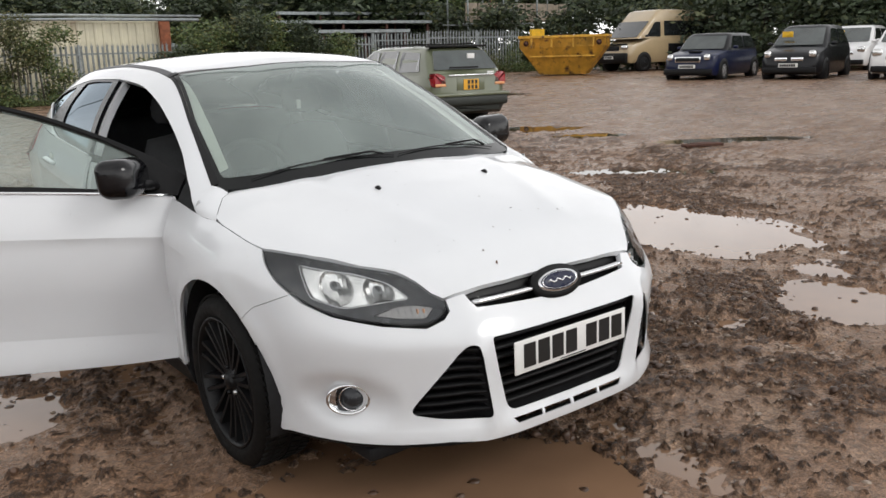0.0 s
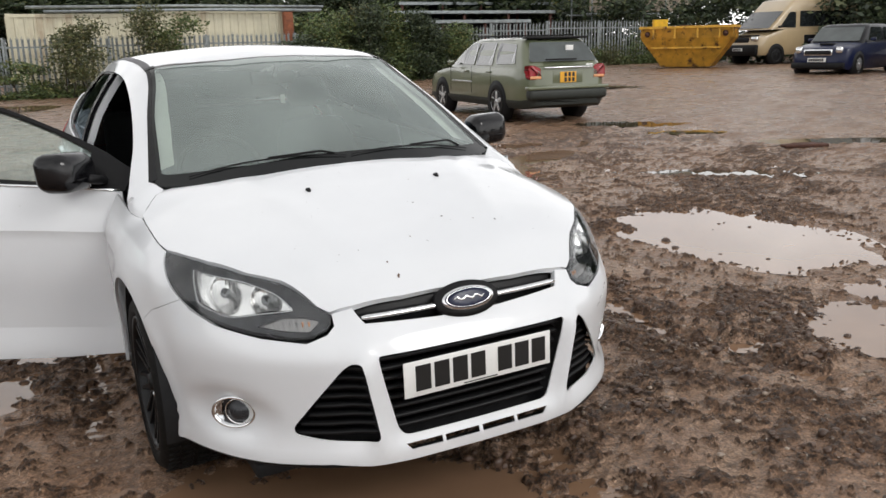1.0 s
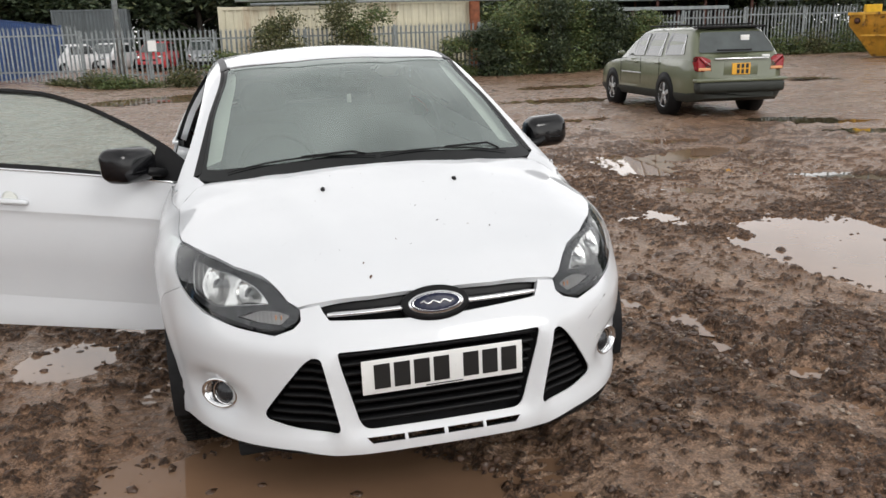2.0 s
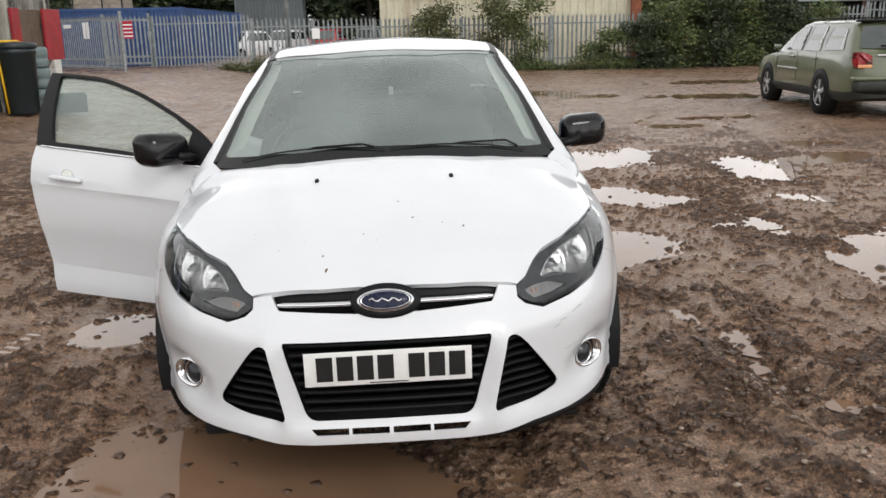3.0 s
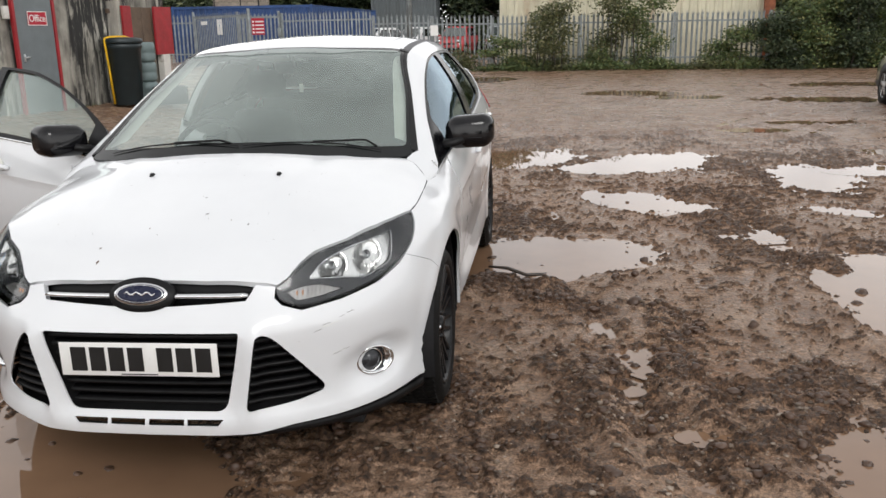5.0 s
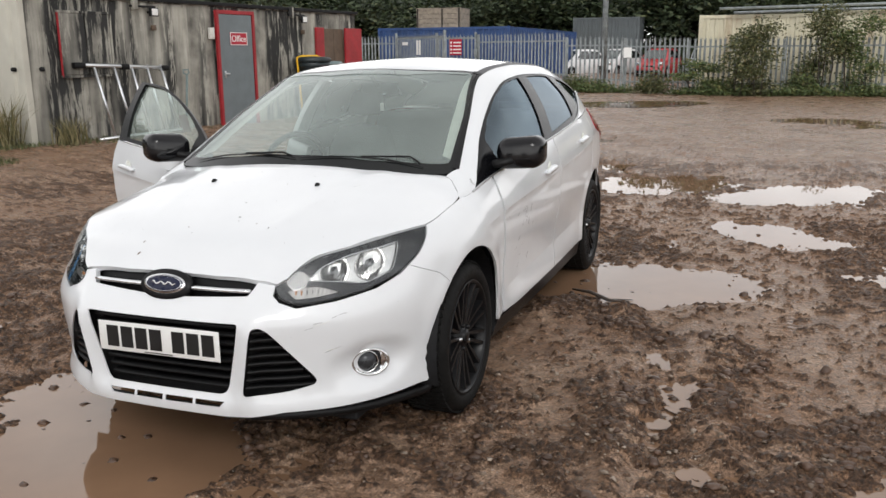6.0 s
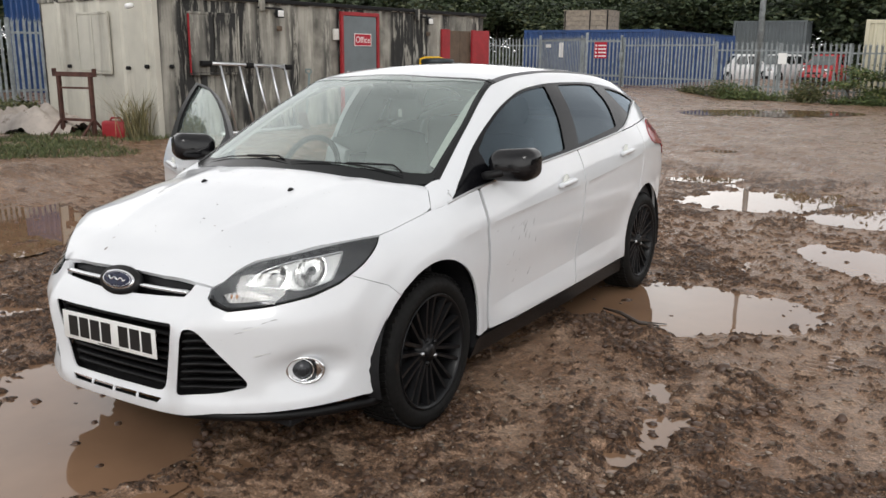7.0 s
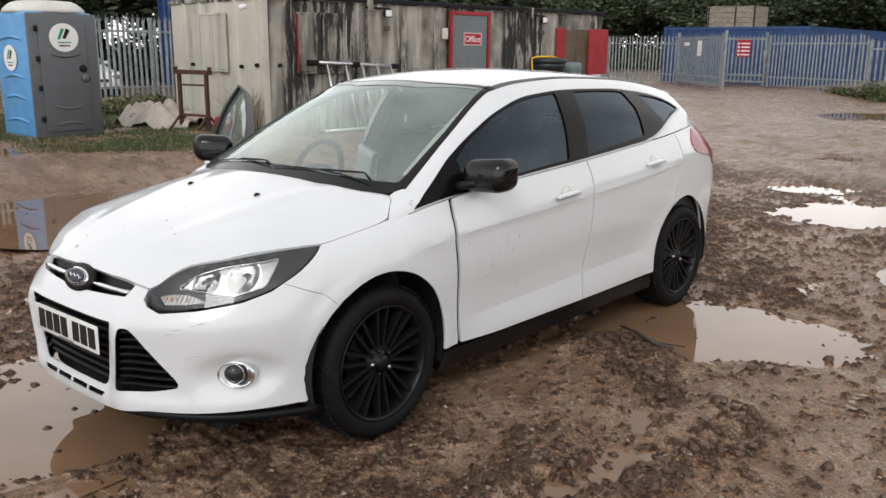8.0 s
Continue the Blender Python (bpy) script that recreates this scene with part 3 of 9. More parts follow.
def build_ground():
    gx, gy = graded(-900, 900, -2.3, 4.4, 0.0132), graded(-600, 1200, -1.2, 6.0, 0.0132)
    X, Y = np.meshgrid(gx, gy)
    Z = ground_z(X, Y)
    n, m = X.shape
    me = bpy.data.meshes.new("ground")
    co = np.stack([X, Y, Z], -1).reshape(-1, 3)
    me.vertices.add(len(co))
    me.vertices.foreach_set("co", co.ravel())
    i = np.arange((n - 1) * (m - 1))
    r, c = i // (m - 1), i % (m - 1)
    a = r * m + c
    quads = np.stack([a, a + 1, a + m + 1, a + m], 1)
    me.loops.add(quads.size)
    me.loops.foreach_set("vertex_index", quads.ravel().astype(np.int32))
    me.polygons.add(len(quads))
    me.polygons.foreach_set("loop_start", (np.arange(len(quads)) * 4).astype(np.int32))
    me.update(calc_edges=True)
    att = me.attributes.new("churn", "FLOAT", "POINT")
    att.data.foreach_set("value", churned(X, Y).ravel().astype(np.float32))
    att = me.attributes.new("clod", "FLOAT", "POINT")
    a, b, c = clods(X, Y)
    wide = np.maximum(*np.meshgrid(np.gradient(gx), np.gradient(gy)))
    lump = np.clip(a + 0.5 * b + 0.25 * c, 0, 1) * ease(0.16, 0.03, wide) + ease(0.03, 0.16, wide) * np.clip(0.12 + 0.55 * (fbm(X * 0.9, Y * 1.6, 91, 4, 0.6) - 0.3), 0, 0.5)
    att.data.foreach_set("value", lump.ravel().astype(np.float32))
    tagged(part("ground", me, MUD), "churned wet brown mud with gravel", "ground", kind="structure")
    for k, p in enumerate(PUDDLES):
        bm = bmesh.new()
        z = float(lie(p[0], p[1])) - 0.010 - 0.0001 * ((k * 7) % len(PUDDLES))
        ring = []
        R = 1.32
        for j in range(28):
            w = 2 * math.pi * j / 28
            u, v = p[2] * R * math.cos(w), p[3] * R * math.sin(w)
            a = radians(p[4])
            ring.append(bm.verts.new((p[0] + u * math.cos(a) - v * math.sin(a), p[1] + u * math.sin(a) + v * math.cos(a), z)))
        bm.faces.new(ring)
        tagged(part("water", bm, WATER if p[0] < 5.5 or p[1] > 12 else WATER_REFLECTED), "still brown puddle water in the mud", "puddle", kind="structure")
    # rain stands in the hollows between the clods
    hx, hy = np.meshgrid(np.arange(-4.4, 9.4, 0.4), np.arange(-1.6, 14.0, 0.4))
    hz = lie(hx, hy) - FILM
    w = hx.shape[1]
    cells = [(r * w + c, r * w + c + 1, (r + 1) * w + c + 1, (r + 1) * w + c) for r in range(hx.shape[0] - 1) for c in range(w - 1)]
    me = bpy.data.meshes.new("rainwater")
    me.from_pydata(np.stack([hx, hy, hz], -1).reshape(-1, 3).tolist(), [], cells)
    tagged(part("rainwater", me, WATER), "thin brown rainwater standing between clods of mud", "puddle", kind="structure")
    # loose stones and clods, as one heap of stuff, and a few large ones apart
    rnd = random.Random(11)
    verts, faces = [], []

    def pebble(x, y, z, r, flat):
        b = len(verts)
        tw = rnd.uniform(0, 6)
        rings = [(-0.5, 0.75), (0.2, 1.0), (0.75, 0.6)]
        for h, q in rings:
            for j in range(6):
                w = tw + j * math.pi / 3
                rr = r * q * rnd.uniform(0.5, 1.25)
                verts.append((x + rr * math.cos(w) * 1.2, y + rr * math.sin(w), z + h * r * flat))
        verts.append((x, y, z + r * flat * 0.95))
        for k in range(2):
            for j in range(6):
                faces.append((b + k * 6 + j, b + k * 6 + (j + 1) % 6, b + k * 6 + 6 + (j + 1) % 6, b + k * 6 + 6 + j))
        for j in range(6):
            faces.append((b + 12 + j, b + 12 + (j + 1) % 6, b + 18))
    nr = np.random.RandomState(5)
    px = np.concatenate([nr.uniform(-3.5, 6.0, 6200), nr.normal(1.9, 0.9, 2600)])
    py = np.concatenate([nr.uniform(-2.2, 7.5, 6200), nr.normal(0.9, 1.1, 2600)])
    ok = fbm(px * 0.9 + 3, py * 0.9, 31, 3) > nr.uniform(0.3, 0.6, len(px))
    px, py = px[ok], py[ok]
    for x, y, z in zip(px, py, ground_z(px, py)):
        pebble(x, y, z, rnd.choice((0.003, 0.004, 0.005, 0.006, 0.008, 0.013)) * rnd.uniform(0.7, 1.3), rnd.uniform(0.4, 0.8))
    me = bpy.data.meshes.new("gravel")
    me.from_pydata(verts, [], faces)
    tagged(part("gravel", me, STONE), "small wet stones and clods strewn over the mud", "gravel", kind="stuff")
    # crumbled clods where the mud is churned
    verts, faces = [], []
    px = np.concatenate([nr.uniform(-3.0, 5.5, 26000), nr.normal(1.8, 0.8, 5000)])
    py = np.concatenate([nr.uniform(-1.8, 7.0, 26000), nr.normal(1.3, 1.0, 5000)])
    ok = churned(px, py) * fbm(px * 4, py * 4, 77, 2) > nr.uniform(0.38, 0.75, len(px))
    px, py = px[ok], py[ok]
    for x, y, z in zip(px, py, ground_z(px, py)):
        if z > float(lie(x, y)) - 0.02:
            r = 0.005 + 0.022 * rnd.random() ** 4
            pebble(x, y, z + r * 0.1, r, rnd.uniform(0.5, 0.9))
    # crumbs standing out of the shallow water
    for p in PUDDLES[:14]:
        for _ in range(int(26 * max(p[2], p[3]))):
            w, q = rnd.uniform(0, 2 * math.pi), rnd.uniform(0.2, 0.95)
            a = radians(p[4])
            u, v = p[2] * q * math.cos(w), p[3] * q * math.sin(w)
            r = 0.006 + 0.022 * rnd.random() ** 3
            pebble(p[0] + u * math.cos(a) - v * math.sin(a), p[1] + u * math.sin(a) + v * math.cos(a), float(lie(p[0], p[1])) - 0.016, r, rnd.uniform(0.5, 0.9))
    me = bpy.data.meshes.new("crumbs")
    me.from_pydata(verts, [], faces)
    tagged(part("crumbs", me, CLOD), "crumbled dark wet clods of mud", "mud", kind="stuff")
    for x, y, r in ((1.73, 2.17, 0.05), (1.66, 2.69, 0.035), (1.78, 2.72, 0.03), (1.88, 3.19, 0.04), (2.3, 1.9, 0.03), (1.5, 2.05, 0.025), (3.05, 2.55, 0.05), (2.95, 2.35, 0.04)):
        verts, faces = [], []
        pebble(0, 0, 0, r, 0.8)
        z = float(ground_z(np.array([x]), np.array([y]))[0])
        z0 = min(v[2] for v in verts)
        me = bpy.data.meshes.new("mud_clod")
        me.from_pydata([(a, b, c - z0 - r * 0.25) for a, b, c in verts], [], faces)
        tagged(part("mud_clod", me, CLOD, m=pose(x, y, max(z, -0.03), 0, 0, rnd.uniform(0, 90))), "lump of dark wet mud lying in the yard", "clod", "mud clods")
    def bent_stick(pts, r):
        pp = [Vector((x, y, float(ground_z(np.array([x]), np.array([y]))[0]) + h)) for x, y, h in pts]
        return tube(pp, r, 6, taper=[0.6] + [1.0] * (len(pp) - 2) + [0.4])
    fork = merge(bent_stick([(0.88, 2.74, 0.03), (1.0, 2.70, 0.03), (1.12, 2.69, 0.03), (1.24, 2.68, 0.025)], 0.011), bent_stick([(1.0, 2.70, 0.03), (1.10, 2.76, 0.035), (1.24, 2.83, 0.04)], 0.006))
    tagged(part("stick", fork, DARK_WOOD), "dark broken stick lying in a puddle", "stick")
    # a flat board lying in the mud
    m = pose(8.15, 5.6, float(lie(8.15, 5.6)) + 0.02, 2, 0, -18)
    bd = thing("board", m, "rotten board lying flat in the mud", "board")
    part("plank", block(0.62, 0.14, 0.035, 0.006, (0, 0, 0)), RED_WOOD, bd)
    part("plank", block(0.34, 0.07, 0.03, 0.006, (0.05, 0.10, 0.005)), RED_WOOD, bd)


def maths(nt, op, a, b, c=0.0):
    n = nt.nodes.new("ShaderNodeMath")
    n.operation = op
    for sock, val in zip(n.inputs, (a, b, c)):
        if isinstance(val, (float, int)):
            sock.default_value = val
        else:
            nt.links.new(val, sock)
    return n.outputs[0]


def reading(nt, name):
    at = nt.nodes.new("ShaderNodeAttribute")
    at.attribute_name = name
    return at.outputs["Fac"]


def mud_material():
    """Wet mud: a slick of pale silt, redder in places, with dark turned-up clods and grit."""
    mt, nt, b = nodes_of("wet_mud")
    big = noise_node(nt, 0.55, 6, 0.6)
    mid = noise_node(nt, 3.2, 9, 0.68)
    fine = noise_node(nt, 42, 7, 0.72)
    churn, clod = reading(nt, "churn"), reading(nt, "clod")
    silt = ramp(nt, mid, [(0.34, (0.150, 0.090, 0.056)), (0.50, (0.222, 0.142, 0.094)), (0.68, (0.32, 0.222, 0.155))])
    red = ramp(nt, big, [(0.42, (0, 0, 0)), (0.62, (0.45,) * 3)])
    silt = mixed(nt, red, silt, (0.195, 0.107, 0.062))
    dark = ramp(nt, fine, [(0.38, (0.018, 0.009, 0.005)), (0.52, (0.084, 0.045, 0.025)), (0.64, (0.185, 0.110, 0.065))])
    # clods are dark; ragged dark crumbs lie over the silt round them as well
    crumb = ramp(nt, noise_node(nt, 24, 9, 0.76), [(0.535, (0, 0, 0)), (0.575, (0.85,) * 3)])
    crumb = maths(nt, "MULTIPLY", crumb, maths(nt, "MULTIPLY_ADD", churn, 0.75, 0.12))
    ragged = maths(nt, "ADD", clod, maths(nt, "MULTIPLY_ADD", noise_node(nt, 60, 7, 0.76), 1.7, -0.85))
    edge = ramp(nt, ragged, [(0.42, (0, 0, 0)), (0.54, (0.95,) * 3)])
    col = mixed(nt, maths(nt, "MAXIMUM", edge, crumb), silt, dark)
    # fine crumbs: light and dark grains at three sizes
    for sc, lo, hi in ((26, 0.76, 1.24), (85, 0.60, 1.42), (230, 0.66, 1.40)):
        g = ramp(nt, noise_node(nt, sc, 4, 0.65), [(0.38, (lo,) * 3), (0.62, (hi,) * 3)])
        mm = nt.nodes.new("ShaderNodeMix")
        mm.data_type, mm.blend_type = "RGBA", "MULTIPLY"
        mm.inputs[0].default_value = 1.0
        nt.links.new(col, mm.inputs[6])
        nt.links.new(g, mm.inputs[7])
        col = mm.outputs[2]
    # grit
    vor = nt.nodes.new("ShaderNodeTexVoronoi")
    vor.inputs["Scale"].default_value = 62
    tc = nt.nodes.new("ShaderNodeTexCoord")
    nt.links.new(tc.outputs["Object"], vor.inputs["Vector"])
    sp = nt.nodes.new("ShaderNodeSeparateColor")
    nt.links.new(vor.outputs["Color"], sp.inputs[0])
    pick = ramp(nt, sp.outputs[0], [(0.86, (0, 0, 0)), (0.87, (1, 1, 1))])
    core = ramp(nt, vor.outputs["Distance"], [(0.24, (1, 1, 1)), (0.29, (0, 0, 0))])
    grit = maths(nt, "MULTIPLY", pick, core)
    tone = ramp(nt, sp.outputs[1], [(0.1, (0.10, 0.06, 0.04)), (0.6, (0.24, 0.16, 0.11)), (0.9, (0.42, 0.36, 0.30))])
    col = mixed(nt, grit, col, tone)
    nt.links.new(col, b.inputs["Base Color"])
    # the slick shines, the clods are duller
    wet = noise_node(nt, 1.7, 8, 0.66)
    slick = ramp(nt, wet, [(0.40, (0.17,) * 3), (0.52, (0.32,) * 3), (0.64, (0.52,) * 3)])
    lump = ramp(nt, fine, [(0.4, (0.34,) * 3), (0.62, (0.62,) * 3)])
    nt.links.new(mixed(nt, edge, slick, lump), b.inputs["Roughness"])
    b.inputs["Specular IOR Level"].default_value = 0.30
    h = maths(nt, "MULTIPLY", noise_node(nt, 60, 6, 0.7), maths(nt, "MULTIPLY_ADD", clod, 0.9, 0.5))
    h = maths(nt, "ADD", h, maths(nt, "MULTIPLY_ADD", grit, 0.5, maths(nt, "MULTIPLY", noise_node(nt, 150, 4, 0.65), 0.45)))
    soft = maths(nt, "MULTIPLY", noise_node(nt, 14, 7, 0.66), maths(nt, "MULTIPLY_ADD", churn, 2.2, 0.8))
    bump(nt, b, maths(nt, "ADD", h, soft), 0.8, 0.014)
    return mt


def water_material(name, color, rough=0.015):
    mt, nt, b = nodes_of(name)
    col = ramp(nt, noise_node(nt, 1.6, 4), [(0.3, tuple(c * 0.85 for c in color)), (0.7, tuple(c * 1.12 for c in color))])
    nt.links.new(col, b.inputs["Base Color"])
    b.inputs["Roughness"].default_value = rough
    b.inputs["IOR"].default_value = 1.52
    bump(nt, b, noise_node(nt, 5, 2), 0.02, 0.01)
    return mt


MUD = mud_material()
WATER = water_material("muddy_water", (0.22, 0.131, 0.079))
# ochre tone of the reflected skip and car, put into the water's colour
WATER_REFLECTED = water_material("reflected_tone_water", (0.085, 0.064, 0.038))
STONE = plain("wet_stone", (0.11, 0.075, 0.05), 0.45, 0, 0.6, 9, 90, 0.3, dirt=(0.36, 0.29, 0.23), dirt_at=0.5)
CLOD = plain("wet_clod", (0.075, 0.041, 0.025), 0.4, 0, 0.4, 14, 90, 0.5)
RED_WOOD = plain("rotten_red_wood", (0.075, 0.036, 0.026), 0.8, 0, 0.3, 12, 90, 0.3, spec=0.2)
DARK_WOOD = plain("dark_wet_wood", (0.05, 0.036, 0.027), 0.55, 0, 0.3, 12, 90, 0.3)
build_ground()


# ---- materials of the yard's edge ----
def streaked(name, base, stain, amount=0.5, rough=0.7, scale=3.0, metal=0.0):
    """Sheet with dark runs that hang down it."""
    mt, nt, b = nodes_of(name)
    runs = noise_node(nt, scale, 7, 0.65, stretch=(1.0, 1.0, 0.10))
    blot = noise_node(nt, scale * 0.6, 6, 0.6)
    f1 = ramp(nt, runs, [(0.62 - amount * 0.3, (0, 0, 0)), (0.80 - amount * 0.2, (1, 1, 1))])
    f2 = ramp(nt, blot, [(0.35, (0.25,) * 3), (0.65, (1, 1, 1))])
    mu = nt.nodes.new("ShaderNodeMath")
    mu.operation = "MULTIPLY"
    nt.links.new(f1, mu.inputs[0])
    nt.links.new(f2, mu.inputs[1])
    tone = ramp(nt, noise_node(nt, 1.4, 5), [(0.3, tuple(c * 0.82 for c in base)), (0.7, tuple(min(1, c * 1.1) for c in base))])
    col = mixed(nt, mu.outputs[0], tone, stain)
    if amount > 0.9:
        # flaking black mould in narrow runs, panel by panel
        fl = noise_node(nt, 8.0, 9, 0.72, stretch=(1.0, 1.0, 0.13))
        pn = noise_node(nt, 2.2, 2, 0.5, stretch=(1.0, 1.0, 0.08))
        fm = nt.nodes.new("ShaderNodeMath")
        fm.operation = "MULTIPLY"
        nt.links.new(ramp(nt, fl, [(0.445, (0, 0, 0)), (0.50, (1, 1, 1))]), fm.inputs[0])
        nt.links.new(ramp(nt, pn, [(0.40, (0, 0, 0)), (0.53, (1, 1, 1))]), fm.inputs[1])
        col = mixed(nt, fm.outputs[0], col, (0.02, 0.02, 0.019))
    nt.links.new(col, b.inputs["Base Color"])
    b.inputs["Roughness"].default_value = rough
    b.inputs["Metallic"].default_value = metal
    bump(nt, b, noise_node(nt, 60, 4), 0.1, 0.004)
    return mt


CABIN_DIRTY = streaked("mouldy_cabin_sheet", (0.47, 0.45, 0.39), (0.045, 0.042, 0.036), 0.95, 0.75, 2.6)
CABIN_CREAM = streaked("cream_cabin_sheet", (0.52, 0.50, 0.43), (0.16, 0.14, 0.11), 0.3, 0.65, 2.2)
CONT_CREAM = streaked("cream_container", (0.60, 0.56, 0.42), (0.25, 0.14, 0.07), 0.3, 0.6, 1.8)
CONT_BLUE = streaked("blue_container", (0.022, 0.062, 0.185), (0.015, 0.035, 0.085), 0.3, 0.5, 1.8)
GREY_SHEET = streaked("grey_sheet", (0.10, 0.115, 0.12), (0.05, 0.055, 0.055), 0.3, 0.6, 2)
GALV = plain("galvanised_steel", (0.27, 0.295, 0.30), 0.55, 0.5, 0.3, 6, 60, 0.1, random=True)
RED_PAINT = plain("red_paint", (0.31, 0.018, 0.024), 0.5, 0, 0.2, 5, 80, 0.05, dirt=(0.12, 0.05, 0.04), dirt_at=0.64)
DOOR_GREY = plain("grey_door_paint", (0.15, 0.175, 0.185), 0.45, 0, 0.1, 4, 80, 0.05)
BROWN_DOOR = plain("brown_door", (0.11, 0.075, 0.05), 0.6, 0, 0.25, 5, 60, 0.1)
SIGN_RED = plain("sign_red", (0.42, 0.01, 0.03), 0.4, 0, 0.05)
SIGN_WHITE = plain("sign_white", (0.80, 0.80, 0.78), 0.5, 0, 0.04)
LOO_GREY = plain("grey_plastic", (0.105, 0.112, 0.12), 0.5, 0, 0.08, 5, 90, 0.05)
BIN_BLACK = plain("bin_plastic", (0.013, 0.022, 0.025), 0.42, 0, 0.2, 6, 120, 0.06)
TUB_TEAL = plain("teal_grey_plastic", (0.15, 0.20, 0.20), 0.5, 0, 0.12, 5, 90, 0.05)
LOO_BLUE = plain("blue_plastic", (0.10, 0.31, 0.60), 0.45, 0, 0.1, 5, 90, 0.05)
LOO_WHITE = plain("white_plastic", (0.62, 0.61, 0.57), 0.5, 0, 0.1, 5, 90, 0.05, dirt=(0.3, 0.27, 0.2), dirt_at=0.62)
GREEN_MARK = plain("green_mark", (0.01, 0.30, 0.16), 0.4)
RUSTY = plain("rusty_steel", (0.085, 0.036, 0.026), 0.8, 0.1, 0.4, 9, 90, 0.3)
TARP = plain("dirty_canvas", (0.46, 0.40, 0.35), 0.85, 0, 0.25, 4, 60, 0.3, dirt=(0.16, 0.12, 0.09), dirt_at=0.58)
SKIP_YELLOW = plain("yellow_skip_paint", (0.62, 0.34, 0.035), 0.55, 0, 0.25, 3, 60, 0.15, dirt=(0.075, 0.030, 0.016), dirt_at=0.54)
YELLOW = plain("clean_yellow", (0.72, 0.42, 0.01), 0.5)
TIMBER = plain("weathered_timber", (0.26, 0.215, 0.165), 0.8, 0, 0.3, 6, 70, 0.2, random=True)
BARK = plain("bark", (0.06, 0.05, 0.04), 0.9, 0, 0.3, 8, 60, 0.4)


def foliage(name, dark, light, autumn=None):
    mt, nt, b = nodes_of(name)
    geo = nt.nodes.new("ShaderNodeNewGeometry")
    col = ramp(nt, geo.outputs["Random Per Island"], [(0.0, dark), (0.75, light), (1.0, autumn or light)])
    nt.links.new(col, b.inputs["Base Color"])
    b.inputs["Roughness"].default_value = 0.6
    return mt


LEAF_DARK = foliage("dark_leaves", (0.0144, 0.0238, 0.0115), (0.0475, 0.0706, 0.0295), (0.10, 0.11, 0.045))
LEAF_MID = foliage("green_leaves", (0.034, 0.054, 0.020), (0.115, 0.16, 0.050), (0.20, 0.18, 0.06))
LEAF_DRY = foliage("yellowing_leaves", (0.035, 0.046, 0.018), (0.12, 0.13, 0.048), (0.19, 0.16, 0.07))
GRASS = foliage("grass_blades", (0.035, 0.043, 0.014), (0.085, 0.112, 0.034), (0.20, 0.18, 0.08))
STRAW = foliage("dry_grass_blades", (0.06, 0.06, 0.02), (0.20, 0.17, 0.075), (0.36, 0.30, 0.16))


def corrugated(length, height, pitch=0.28, rib=0.09, depth=0.035, flip=False):
    """An upright sheet along x with ribs, outside towards -y, base at z 0; it has a back face too."""
    xs = []
    x = 0.0
    while x < length - 1e-6:
        xs += [(x, 0.0), (min(x + pitch - rib, length), 0.0), (min(x + pitch - rib * 0.75, length), -depth), (min(x + pitch - rib * 0.25, length), -depth)]
        x += pitch
    xs.append((length, 0.0))
    bm = bmesh.new()
    lo = [bm.verts.new((a, b, 0)) for a, b in xs]
    hi = [bm.verts.new((a, b, height)) for a, b in xs]
    for i in range(len(xs) - 1):
        if xs[i + 1][0] - xs[i][0] > 1e-6:
            bm.faces.new([lo[i], lo[i + 1], hi[i + 1], hi[i]])
    b0, b1 = bm.verts.new((0, 0.05, 0)), bm.verts.new((length, 0.05, 0))
    t0, t1 = bm.verts.new((0, 0.05, height)), bm.verts.new((length, 0.05, height))
    bm.faces.new([b1, b0, t0, t1])
    return bm


def pale_mesh():
    """One palisade pale: a W-shaped strip, 1.75 m long, with a three-pointed splayed head."""
    prof = [(-0.034, 0.010), (-0.017, -0.006), (0.0, 0.004), (0.017, -0.006), (0.034, 0.010)]
    bm = bmesh.new()
    lo = [bm.verts.new((x, y, 0.05)) for x, y in prof]
    hi = [bm.verts.new((x, y, 1.60)) for x, y in prof]
    tp = [bm.verts.new((x * k, y + dy, z)) for (x, y), k, dy, z in zip(prof, (1.35, 0.8, 1, 0.8, 1.35), (-0.03, 0, 0.0, 0, -0.03), (1.72, 1.66, 1.78, 1.66, 1.72))]
    for i in range(4):
        bm.faces.new([lo[i], lo[i + 1], hi[i + 1], hi[i]])
        bm.faces.new([hi[i], hi[i + 1], tp[i + 1], tp[i]])
    me = bpy.data.meshes.new("pale")
    bm.to_mesh(me)
    bm.free()
    me.materials.append(GALV)
    return me


PALE = pale_mesh()


